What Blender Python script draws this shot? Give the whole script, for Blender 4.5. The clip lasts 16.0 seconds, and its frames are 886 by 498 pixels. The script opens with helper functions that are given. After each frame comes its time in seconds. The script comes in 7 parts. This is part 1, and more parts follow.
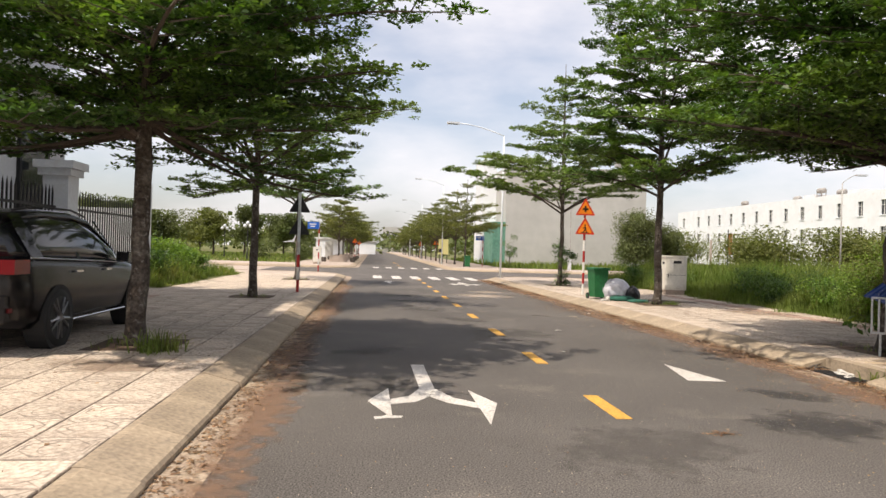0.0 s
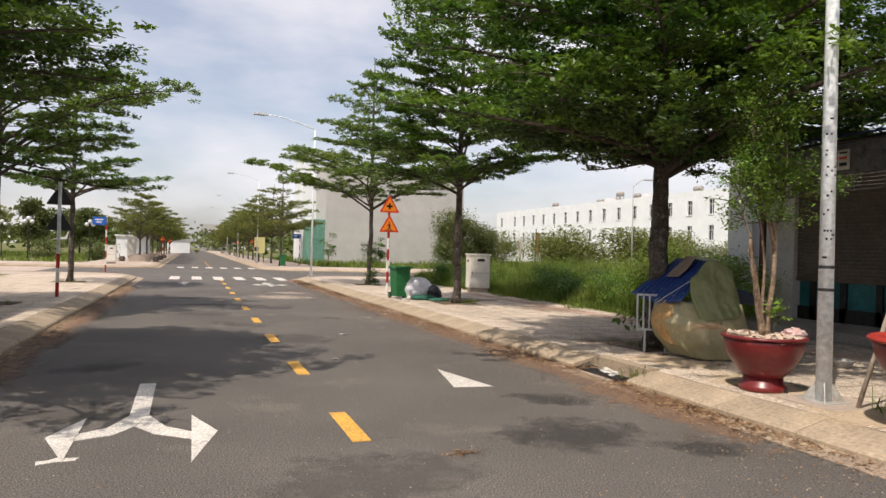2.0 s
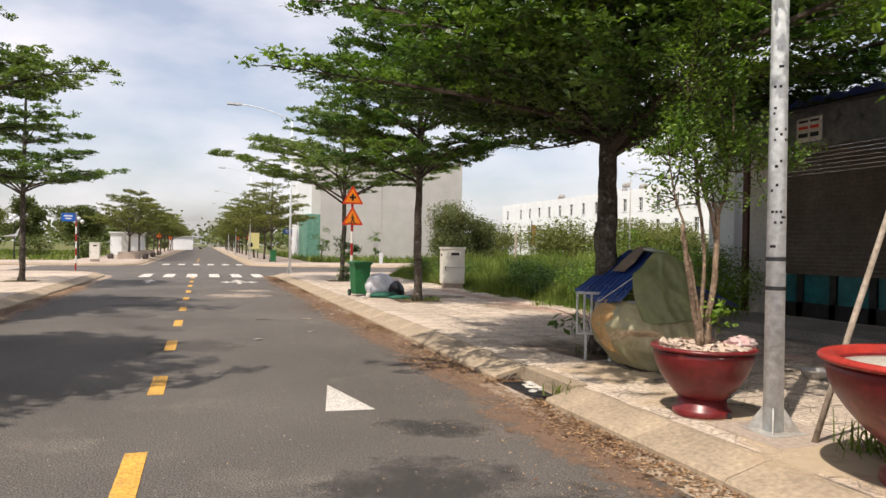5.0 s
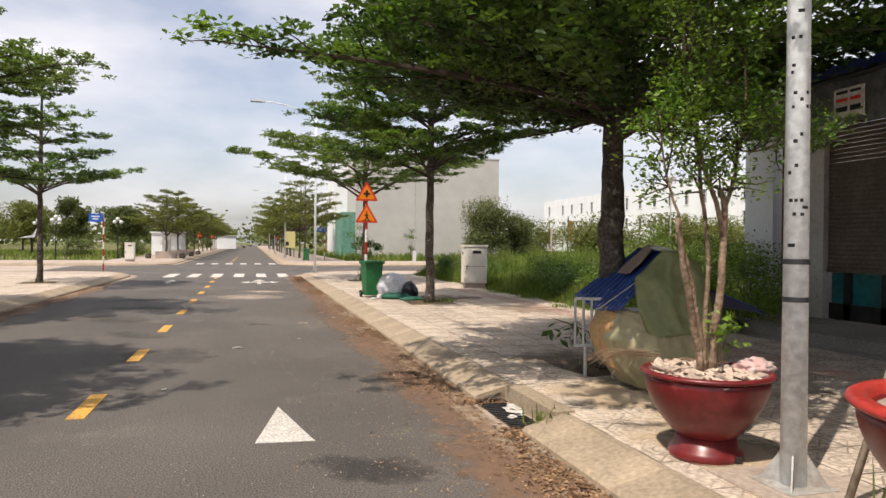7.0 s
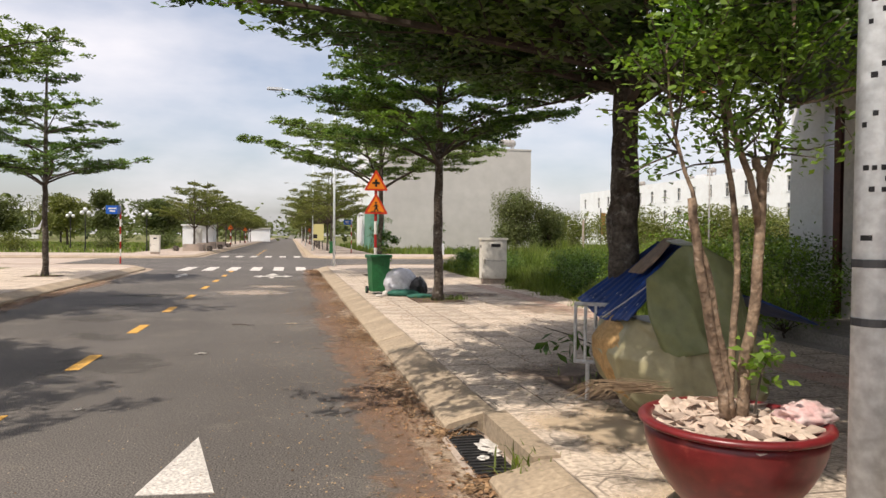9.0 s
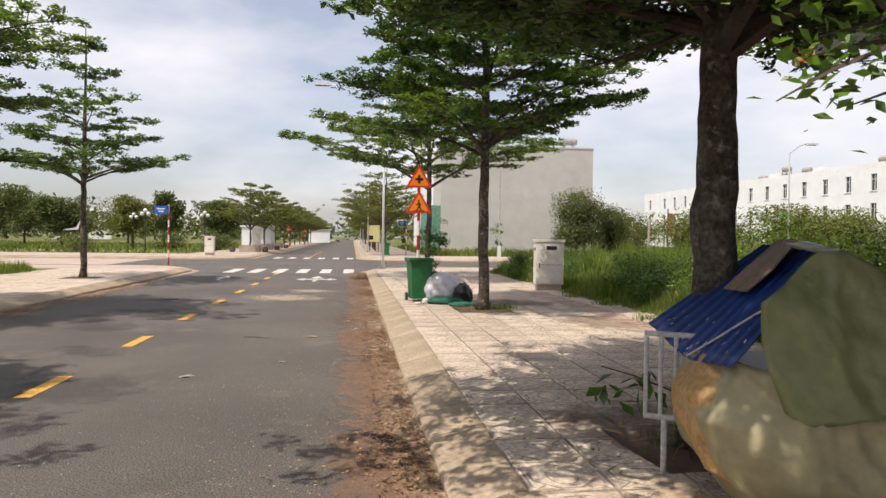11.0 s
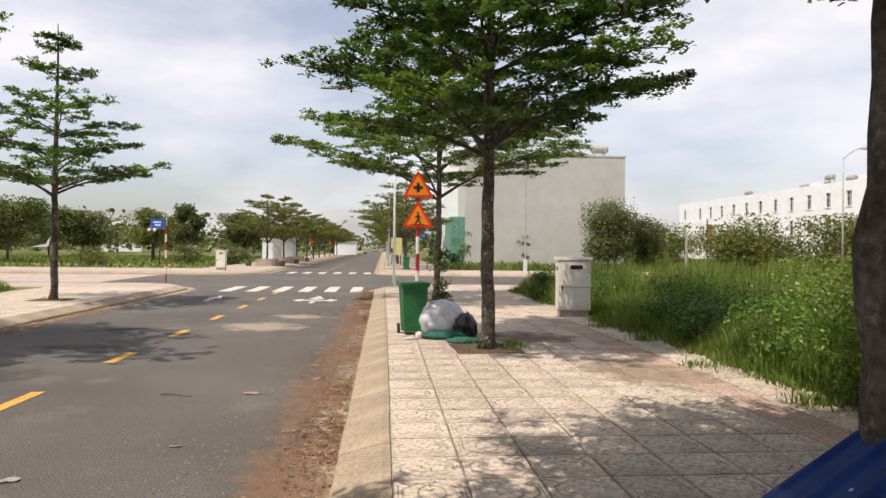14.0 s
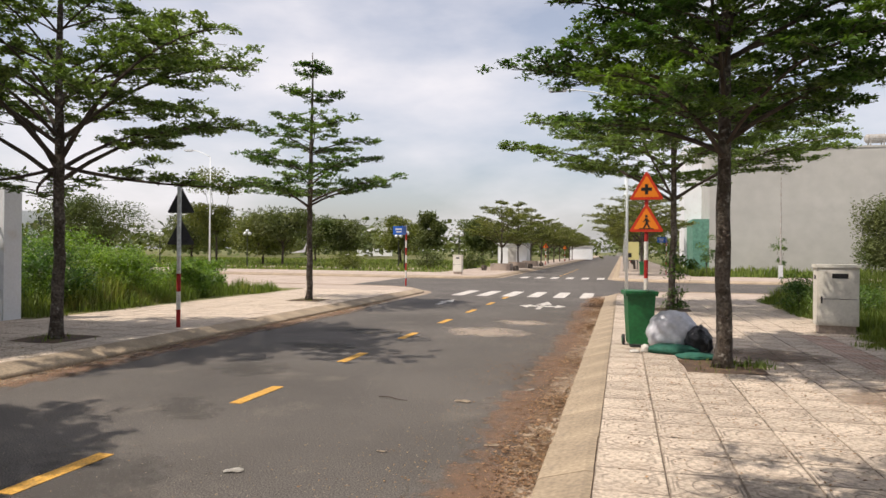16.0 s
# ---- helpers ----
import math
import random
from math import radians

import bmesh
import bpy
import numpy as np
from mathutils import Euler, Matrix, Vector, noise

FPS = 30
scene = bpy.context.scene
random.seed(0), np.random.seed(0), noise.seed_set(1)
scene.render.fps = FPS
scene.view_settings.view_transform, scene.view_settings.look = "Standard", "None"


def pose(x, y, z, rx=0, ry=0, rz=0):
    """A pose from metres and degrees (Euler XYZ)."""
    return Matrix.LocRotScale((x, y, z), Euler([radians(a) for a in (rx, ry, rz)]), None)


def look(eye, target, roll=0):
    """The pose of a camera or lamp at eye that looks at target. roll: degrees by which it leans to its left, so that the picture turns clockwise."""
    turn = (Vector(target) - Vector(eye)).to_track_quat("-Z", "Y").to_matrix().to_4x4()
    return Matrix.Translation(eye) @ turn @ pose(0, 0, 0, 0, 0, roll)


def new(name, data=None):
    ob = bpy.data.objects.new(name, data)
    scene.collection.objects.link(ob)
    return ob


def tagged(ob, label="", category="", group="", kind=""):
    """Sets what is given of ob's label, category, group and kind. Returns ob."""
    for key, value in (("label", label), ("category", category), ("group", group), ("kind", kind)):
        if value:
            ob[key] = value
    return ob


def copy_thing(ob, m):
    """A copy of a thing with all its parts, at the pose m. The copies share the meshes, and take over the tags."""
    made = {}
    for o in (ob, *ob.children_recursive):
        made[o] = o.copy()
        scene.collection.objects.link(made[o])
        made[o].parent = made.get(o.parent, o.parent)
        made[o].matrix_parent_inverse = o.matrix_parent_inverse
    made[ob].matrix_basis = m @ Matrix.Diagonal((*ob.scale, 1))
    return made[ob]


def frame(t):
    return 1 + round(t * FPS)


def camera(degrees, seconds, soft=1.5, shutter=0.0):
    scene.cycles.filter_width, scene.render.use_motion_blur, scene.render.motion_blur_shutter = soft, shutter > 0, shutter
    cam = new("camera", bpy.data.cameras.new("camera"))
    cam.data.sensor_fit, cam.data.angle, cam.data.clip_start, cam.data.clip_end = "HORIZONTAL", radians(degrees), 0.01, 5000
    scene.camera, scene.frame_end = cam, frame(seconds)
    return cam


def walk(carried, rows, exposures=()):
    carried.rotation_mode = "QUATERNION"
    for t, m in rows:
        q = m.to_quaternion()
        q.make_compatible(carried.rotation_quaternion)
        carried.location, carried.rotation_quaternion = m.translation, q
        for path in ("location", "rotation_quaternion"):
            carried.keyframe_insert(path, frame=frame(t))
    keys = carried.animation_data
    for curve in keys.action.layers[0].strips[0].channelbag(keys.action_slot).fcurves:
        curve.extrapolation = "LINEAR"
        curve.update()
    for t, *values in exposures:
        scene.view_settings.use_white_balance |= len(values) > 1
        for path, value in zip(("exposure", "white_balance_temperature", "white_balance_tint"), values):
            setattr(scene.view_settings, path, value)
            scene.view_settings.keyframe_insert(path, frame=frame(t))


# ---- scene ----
cam = camera(65.5, 16.0)
PATH = [
    (0, (-2.306, -0.212, 1.474), (-2.103, 1.777, 1.478), 1.7),
    (0.5, (-2.133, 0.007, 1.494), (-1.774, 1.974, 1.502), 1.6),
    (1, (-1.836, 0.171, 1.478), (-1.336, 2.107, 1.497), 1.3),
    (1.5, (-1.558, 0.368, 1.492), (-0.922, 2.264, 1.502), 1.9),
    (2, (-1.3, 0.51, 1.491), (-0.615, 2.389, 1.505), 1.6),
    (2.5, (-1.005, 0.675, 1.463), (-0.251, 2.527, 1.479), 1.2),
    (3, (-0.678, 0.689, 1.501), (0.073, 2.542, 1.52), 1.2),
    (3.5, (-0.391, 0.877, 1.481), (0.447, 2.693, 1.484), 1.6),
    (4, (-0.066, 1.027, 1.488), (0.844, 2.808, 1.495), 1.4),
    (4.5, (0.195, 1.184, 1.509), (1.032, 3.001, 1.507), 1.4),
    (5, (0.432, 1.446, 1.508), (1.088, 3.335, 1.504), 1.0),
    (5.2, (0.546, 1.533, 1.493), (1.176, 3.431, 1.493), 0.6),
    (7.5, (1.673, 2.482, 1.565), (2.202, 4.41, 1.546), 0.7),
    (8, (1.879, 2.783, 1.572), (2.412, 4.711, 1.548), 0.7),
    (8.5, (2.138, 3.057, 1.551), (2.662, 4.987, 1.528), 0.5),
    (9, (2.385, 3.37, 1.549), (2.819, 5.322, 1.513), 0.6),
    (9.5, (2.591, 3.74, 1.559), (3.004, 5.697, 1.54), 0.8),
    (10, (2.763, 4.104, 1.551), (3.176, 6.06, 1.527), 0.9),
    (10.2, (2.828, 4.284, 1.55), (3.179, 6.253, 1.519), 0.9),
    (12.3, (3.329, 6.176, 1.532), (3.561, 8.162, 1.499), 0.7),
    (12.5, (3.386, 6.397, 1.536), (3.625, 8.383, 1.498), 0.5),
    (13, (3.516, 6.859, 1.573), (3.736, 8.847, 1.558), 0.5),
    (13.5, (3.724, 7.227, 1.602), (3.946, 9.215, 1.593), 0.3),
    (14, (3.943, 7.5, 1.707), (4.114, 9.492, 1.705), 0.6),
    (14.5, (4.027, 7.7, 1.724), (4.113, 9.699, 1.734), 0.8),
    (15, (4.149, 7.841, 1.739), (4.029, 9.838, 1.74), 0.3),
    (15.5, (4.178, 7.846, 1.741), (3.686, 9.784, 1.754), 0.6),
    (16, (4.198, 7.887, 1.742), (3.694, 9.822, 1.746), 0.5),
]
walk(cam, [(t, look(eye, target, roll)) for t, eye, target, roll in PATH], [(0.0, 0.13, 6850.0, 13.0), (0.5, 0.34, 6760.0, 13.0), (1.0, 0.48, 6720.0, 13.0), (1.5, 0.08, 6720.0, 13.0), (2.5, -0.06, 6720.0, 13.0), (5.0, 0.05, 6720.0, 13.0), (8.0, 0.0, 6720.0, 13.0), (14.5, -0.02, 6720.0, 13.0), (16.0, -0.12, 6720.0, 13.0)])
# ---- light ----
SUN_EYE = (-50.0, -40.0, 100.0)
sun_data = bpy.data.lights.new("sun", "SUN")
sun_data.energy, sun_data.angle, sun_data.color = 5.0, radians(0.6), (1.0, 0.93, 0.82)
sun = new("sun", sun_data)
sun.matrix_world = look(SUN_EYE, (0, 0, 0))

world = bpy.data.worlds.new("world")
scene.world = world
world.use_nodes = True
wt = world.node_tree
wt.nodes.clear()
w_out = wt.nodes.new("ShaderNodeOutputWorld")
w_bg = wt.nodes.new("ShaderNodeBackground")
w_sky = wt.nodes.new("ShaderNodeTexSky")
w_sky.sky_type, w_sky.sun_disc = "NISHITA", False
w_sky.sun_elevation, w_sky.sun_rotation = radians(57.4), radians(231.3)
w_sky.air_density, w_sky.dust_density, w_sky.ozone_density = 1.0, 2.5, 1.5
w_gain = wt.nodes.new("ShaderNodeVectorMath")
w_gain.operation = "SCALE"
w_gain.inputs["Scale"].default_value = 0.155
wt.links.new(w_sky.outputs[0], w_gain.inputs[0])
w_co = wt.nodes.new("ShaderNodeTexCoord")
w_map = wt.nodes.new("ShaderNodeMapping")
w_map.inputs["Scale"].default_value = (1.0, 1.0, 2.6)
w_map.inputs["Location"].default_value = (0.35, 0.2, 0.1)
wt.links.new(w_co.outputs["Generated"], w_map.inputs[0])
w_n = wt.nodes.new("ShaderNodeTexNoise")
w_n.inputs["Scale"].default_value, w_n.inputs["Detail"].default_value, w_n.inputs["Roughness"].default_value = 2.3, 7.0, 0.52
wt.links.new(w_map.outputs[0], w_n.inputs["Vector"])
w_r = wt.nodes.new("ShaderNodeMapRange")
w_r.inputs["From Min"].default_value, w_r.inputs["From Max"].default_value = 0.38, 0.66
w_r.inputs["To Min"].default_value, w_r.inputs["To Max"].default_value = 0.25, 0.92
wt.links.new(w_n.outputs[0], w_r.inputs[0])
w_mix = wt.nodes.new("ShaderNodeMix")
w_mix.data_type = "RGBA"
wt.links.new(w_r.outputs[0], w_mix.inputs["Factor"])
wt.links.new(w_gain.outputs[0], w_mix.inputs["A"])
w_mix.inputs["B"].default_value = (1.05, 1.04, 1.09, 1)
wt.links.new(w_mix.outputs["Result"], w_bg.inputs["Color"])
w_bg.inputs["Strength"].default_value = 1.0
wt.links.new(w_bg.outputs[0], w_out.inputs[0])


# ---- materials ----
def mat(name, a, b=None, rough=0.8, metal=0.0, scale=3.0, fine=40.0, bump=0.2, depth=0.004, c=None, cut=(0.35, 0.65), spread=0.0, island=0.0, coords="Object", leaf=0.0, spec=0.3, grain=(0.78, 1.2)):
    """A surface: two colours mixed by broad noise, fine grain over it, a third colour as stains, and relief."""
    m = bpy.data.materials.new(name)
    m.use_nodes = True
    t = m.node_tree
    N, L = t.nodes.new, t.links.new
    p = t.nodes["Principled BSDF"]
    b = b or tuple(v * 0.75 for v in a)
    co = N("ShaderNodeTexCoord")
    n1 = N("ShaderNodeTexNoise")
    n1.inputs["Scale"].default_value, n1.inputs["Detail"].default_value = scale, 5
    L(co.outputs[coords], n1.inputs["Vector"])
    r1 = N("ShaderNodeMapRange")
    r1.inputs["From Min"].default_value, r1.inputs["From Max"].default_value = cut
    L(n1.outputs[0], r1.inputs[0])
    mix = N("ShaderNodeMix")
    mix.data_type = "RGBA"
    mix.inputs["A"].default_value, mix.inputs["B"].default_value = (*a, 1), (*b, 1)
    L(r1.outputs[0], mix.inputs["Factor"])
    n2 = N("ShaderNodeTexNoise")
    n2.inputs["Scale"].default_value, n2.inputs["Detail"].default_value = fine, 3
    L(co.outputs[coords], n2.inputs["Vector"])
    r2 = N("ShaderNodeMapRange")
    r2.inputs["From Min"].default_value, r2.inputs["From Max"].default_value = 0.3, 0.7
    r2.inputs["To Min"].default_value, r2.inputs["To Max"].default_value = grain
    L(n2.outputs[0], r2.inputs[0])
    value = r2.outputs[0]
    if spread or island:
        src = N("ShaderNodeObjectInfo").outputs["Random"] if spread else N("ShaderNodeNewGeometry").outputs["Random Per Island"]
        r3 = N("ShaderNodeMapRange")
        s = spread or island
        r3.inputs["To Min"].default_value, r3.inputs["To Max"].default_value = 1 - s, 1 + s
        L(src, r3.inputs[0])
        mu = N("ShaderNodeMath")
        mu.operation = "MULTIPLY"
        L(value, mu.inputs[0])
        L(r3.outputs[0], mu.inputs[1])
        value = mu.outputs[0]
    colour = mix.outputs["Result"]
    if c:
        n3 = N("ShaderNodeTexNoise")
        n3.inputs["Scale"].default_value, n3.inputs["Detail"].default_value, n3.inputs["Roughness"].default_value = scale * 2.7, 6, 0.65
        L(co.outputs[coords], n3.inputs["Vector"])
        r4 = N("ShaderNodeMapRange")
        r4.inputs["From Min"].default_value, r4.inputs["From Max"].default_value = 0.56, 0.7
        r4.inputs["To Max"].default_value = 0.8
        L(n3.outputs[0], r4.inputs[0])
        m2 = N("ShaderNodeMix")
        m2.data_type = "RGBA"
        L(r4.outputs[0], m2.inputs["Factor"])
        L(colour, m2.inputs["A"])
        m2.inputs["B"].default_value = (*c, 1)
        colour = m2.outputs["Result"]
    sc = N("ShaderNodeVectorMath")
    sc.operation = "SCALE"
    L(colour, sc.inputs[0])
    L(value, sc.inputs["Scale"])
    L(sc.outputs[0], p.inputs["Base Color"])
    p.inputs["Roughness"].default_value, p.inputs["Metallic"].default_value = rough, metal
    p.inputs["Specular IOR Level"].default_value = spec
    if bump:
        bm_ = N("ShaderNodeBump")
        bm_.inputs["Strength"].default_value, bm_.inputs["Distance"].default_value = bump, depth
        L(n2.outputs[0], bm_.inputs["Height"])
        L(bm_.outputs[0], p.inputs["Normal"])
    if leaf:
        tr = N("ShaderNodeBsdfTranslucent")
        tint = N("ShaderNodeMix")
        tint.data_type, tint.blend_type = "RGBA", "MULTIPLY"
        tint.inputs["Factor"].default_value = 1.0
        L(sc.outputs[0], tint.inputs["A"])
        tint.inputs["B"].default_value = (1.5, 1.6, 0.5, 1)
        L(tint.outputs["Result"], tr.inputs["Color"])
        ms = N("ShaderNodeMixShader")
        ms.inputs[0].default_value = leaf
        L(p.outputs[0], ms.inputs[1])
        L(tr.outputs[0], ms.inputs[2])
        L(ms.outputs[0], t.nodes["Material Output"].inputs["Surface"])
    return m


def plain(name, col, rough=0.5, metal=0.0, trans=0.0, spec=0.5):
    m = bpy.data.materials.new(name)
    m.use_nodes = True
    p = m.node_tree.nodes["Principled BSDF"]
    p.inputs["Base Color"].default_value = (*col, 1)
    p.inputs["Roughness"].default_value, p.inputs["Metallic"].default_value = rough, metal
    p.inputs["Transmission Weight"].default_value = trans
    p.inputs["Specular IOR Level"].default_value = spec
    return m


ASPHALT = mat("asphalt", (0.081, 0.073, 0.066), (0.112, 0.101, 0.091), 0.9, scale=0.35, fine=80, bump=0.1, depth=0.003, c=(0.146, 0.128, 0.110), grain=(0.13, 1.98))
GUTTER = mat("gutter_concrete", (0.40, 0.32, 0.235), (0.26, 0.20, 0.15), 0.9, scale=1.3, fine=35, bump=0.4, c=(0.18, 0.115, 0.075))
KERB = mat("kerb_concrete", (0.39, 0.31, 0.22), (0.29, 0.23, 0.165), 0.9, scale=1.6, fine=28, bump=0.4, c=(0.27, 0.22, 0.165), spread=0.05)
CONCRETE = mat("concrete", (0.44, 0.36, 0.30), (0.35, 0.285, 0.235), 0.9, scale=0.8, fine=25, bump=0.3, c=(0.24, 0.21, 0.18))
# the concrete again in darker tones, with the forecourt's shade in the colour
YARD = mat("shaded_yard_concrete", (0.30, 0.275, 0.25), (0.22, 0.20, 0.18), 0.9, scale=0.8, fine=25, bump=0.3, c=(0.16, 0.14, 0.12))
SOIL = mat("soil", (0.13, 0.085, 0.055), (0.08, 0.055, 0.04), 0.95, scale=4, fine=50, bump=0.8, depth=0.02)
REDTILE = mat("red_tactile_tile", (0.40, 0.265, 0.21), (0.45, 0.36, 0.295), 0.9, scale=1.5, fine=40, spread=0.15, c=(0.3, 0.25, 0.2))
FIELD = mat("field", (0.10, 0.13, 0.035), (0.17, 0.15, 0.065), 0.95, scale=0.12, fine=3, bump=0.6, depth=0.1, c=(0.07, 0.10, 0.03))
WHITE_PAINT = mat("white_road_paint", (0.60, 0.565, 0.52), (0.50, 0.47, 0.43), 0.75, scale=2, fine=50, bump=0.3, c=(0.28, 0.26, 0.24), grain=(0.6, 1.3))
YELLOW_PAINT = mat("yellow_road_paint", (0.66, 0.36, 0.065), (0.54, 0.30, 0.065), 0.75, scale=3, fine=50, bump=0.3, c=(0.30, 0.20, 0.09), grain=(0.6, 1.3))
BARK = mat("bark", (0.068, 0.053, 0.042), (0.15, 0.13, 0.108), 0.95, scale=4, fine=26, bump=1.0, depth=0.03, c=(0.33, 0.315, 0.285), cut=(0.42, 0.66), grain=(0.5, 1.4))
TWIG = mat("twig_bark", (0.055, 0.043, 0.034), (0.09, 0.07, 0.054), 0.9, bump=0)
# leaf: broad bright and dark clumps imitate sunlit tops and shaded gaps
LEAF = mat("leaf", (0.040, 0.090, 0.017), (0.125, 0.20, 0.038), 0.48, scale=1.0, fine=5, bump=0, island=0.5, leaf=0.36, spec=0.5, cut=(0.42, 0.66))
LEAF_PALE = mat("pale_leaf", (0.095, 0.150, 0.045), (0.145, 0.20, 0.065), 0.55, scale=0.8, fine=5, bump=0, island=0.45, leaf=0.35, spec=0.35)
LEAF_OLIVE = mat("olive_leaf", (0.105, 0.125, 0.03), (0.145, 0.155, 0.045), 0.6, scale=0.5, fine=4, bump=0, island=0.4, leaf=0.25)
LEAF_FRESH = mat("fresh_leaf", (0.11, 0.20, 0.025), (0.18, 0.27, 0.04), 0.45, scale=1.5, fine=6, bump=0, island=0.4, leaf=0.35, spec=0.5)
LEAF_SHRUB = mat("shrub_leaf", (0.085, 0.165, 0.026), (0.17, 0.26, 0.045), 0.45, scale=2.2, fine=6, bump=0, island=0.5, leaf=0.38, spec=0.5, cut=(0.4, 0.62))
# far leaf: lighter and greyer, the haze of distance put into the colour
LEAF_FAR = mat("far_leaf", (0.075, 0.105, 0.032), (0.12, 0.13, 0.05), 0.7, scale=0.2, fine=2, bump=0, island=0.4, leaf=0.2)
GRASS = mat("grass", (0.10, 0.155, 0.028), (0.165, 0.20, 0.055), 0.7, scale=0.35, fine=3, bump=0, island=0.4, leaf=0.35, c=(0.26, 0.22, 0.09))
DRY_LEAF = mat("dry_leaf", (0.135, 0.068, 0.034), (0.29, 0.185, 0.10), 0.85, scale=9, fine=30, bump=0, island=0.5)
OCHRE_LEAF = mat("ochre_leaf_crumb", (0.24, 0.15, 0.075), (0.36, 0.26, 0.15), 0.9, scale=9, fine=30, bump=0, island=0.45)
GALV = mat("galvanised_steel", (0.74, 0.78, 0.80), (0.64, 0.68, 0.70), 0.42, 0.0, scale=3, fine=22, bump=0.08, spec=0.5)
GALV_DULL = mat("dusty_steel", (0.40, 0.40, 0.39), (0.30, 0.28, 0.25), 0.6, 0.1, scale=5, fine=22, bump=0.1, c=(0.25, 0.17, 0.11))
STRAW = mat("broom_straw", (0.17, 0.115, 0.07), (0.25, 0.18, 0.115), 0.85, scale=9, fine=30, bump=0, island=0.4)
DARK_TAPE = plain("black_tape", (0.02, 0.02, 0.022), 0.5)
RED_GLAZE = mat("red_glazed_pot", (0.155, 0.015, 0.016), (0.12, 0.011, 0.013), 0.34, scale=3, fine=20, bump=0.06, spec=0.5, c=(0.25, 0.05, 0.04))
RED_RIM = mat("red_painted_rim", (0.38, 0.032, 0.022), (0.31, 0.027, 0.02), 0.42, scale=4, fine=25, bump=0.06, spec=0.5)
PEBBLE = mat("white_stone_chips", (0.52, 0.42, 0.34), (0.40, 0.31, 0.25), 0.85, scale=6, fine=30, island=0.3)
SAND = mat("pale_sand", (0.46, 0.42, 0.36), (0.36, 0.33, 0.28), 0.95, scale=6, fine=60, bump=0.5)
GREEN_PLASTIC = mat("green_plastic", (0.010, 0.115, 0.035), (0.014, 0.145, 0.045), 0.45, scale=4, fine=20, bump=0.05, spec=0.5)
BLACK_RUBBER = plain("black_rubber", (0.018, 0.018, 0.018), 0.8)
BAG_WHITE = mat("white_plastic_bag", (0.66, 0.66, 0.71), (0.54, 0.55, 0.61), 0.38, scale=5, fine=14, bump=0.5, depth=0.02, spec=0.5, grain=(0.88, 1.1))
BAG_BLACK = mat("black_plastic_bag", (0.007, 0.007, 0.009), (0.012, 0.012, 0.015), 0.35, scale=5, fine=14, bump=0.8, depth=0.03, spec=0.5)
SACK_GREEN = mat("green_sack", (0.025, 0.12, 0.085), (0.015, 0.08, 0.055), 0.7, scale=6, fine=40, bump=0.4)
CAB_PAINT = mat("cabinet_paint", (0.68, 0.65, 0.58), (0.61, 0.58, 0.51), 0.55, scale=2.2, fine=20, bump=0.05, c=(0.50, 0.46, 0.39), grain=(0.93, 1.06))
SIGN_RED = plain("sign_red", (0.55, 0.035, 0.012), 0.4)
SIGN_ORANGE = plain("sign_orange", (0.78, 0.22, 0.012), 0.4)
SIGN_BLACK = plain("sign_black", (0.012, 0.012, 0.012), 0.5)
SIGN_BACK = mat("sign_back", (0.035, 0.036, 0.04), (0.05, 0.05, 0.055), 0.6, scale=5, fine=20, bump=0.05)
SIGN_BLUE = plain("sign_blue", (0.012, 0.10, 0.42), 0.4)
SIGN_YELLOW = plain("faded_yellow_board", (0.55, 0.50, 0.22), 0.6)
POST_WHITE = mat("post_white", (0.70, 0.68, 0.64), (0.58, 0.56, 0.52), 0.5, scale=6, fine=25, bump=0.05)
POST_RED = mat("post_red", (0.36, 0.022, 0.018), (0.28, 0.02, 0.018), 0.5, scale=6, fine=25, bump=0.05)
WHITE_WALL = mat("white_wall", (0.75, 0.775, 0.80), (0.69, 0.705, 0.725), 0.85, scale=0.5, fine=18, bump=0.1, c=(0.62, 0.60, 0.57), grain=(0.95, 1.04))
GREY_WALL = mat("grey_render_wall", (0.46, 0.45, 0.425), (0.42, 0.41, 0.39), 0.9, scale=0.12, fine=0.9, bump=0, c=(0.40, 0.39, 0.37), grain=(0.93, 1.05))
NETTING = mat("green_netting", (0.10, 0.24, 0.18), (0.14, 0.28, 0.22), 0.8, scale=0.6, fine=4, bump=0.1)
SHED_WALL = mat("grey_render", (0.60, 0.57, 0.54), (0.53, 0.50, 0.47), 0.9, scale=0.7, fine=14, bump=0.1, c=(0.34, 0.33, 0.315), grain=(0.9, 1.08))
SHUTTER = mat("brown_shutter", (0.155, 0.122, 0.096), (0.12, 0.094, 0.075), 0.6, 0.15, scale=2, fine=20, bump=0.1)
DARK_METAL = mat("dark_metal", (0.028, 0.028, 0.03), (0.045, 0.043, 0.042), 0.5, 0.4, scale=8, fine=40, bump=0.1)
ROOF_SHEET = mat("roof_sheet", (0.17, 0.18, 0.185), (0.27, 0.275, 0.275), 0.5, 0.3, scale=1.5, fine=15, bump=0.15, c=(0.05, 0.05, 0.052))
BLUE_SHEET = mat("blue_sheet", (0.014, 0.05, 0.26), (0.012, 0.035, 0.19), 0.45, scale=3, fine=20, bump=0.15, spec=0.5)
BLUE_TARP = mat("blue_tarpaulin", (0.014, 0.055, 0.25), (0.010, 0.036, 0.17), 0.42, scale=3, fine=14, bump=0.5, depth=0.01, spec=0.5)
OLIVE_TARP = mat("olive_tarpaulin", (0.20, 0.225, 0.105), (0.165, 0.185, 0.085), 0.42, scale=2.5, fine=14, bump=0.5, depth=0.012, spec=0.5, grain=(0.88, 1.1))
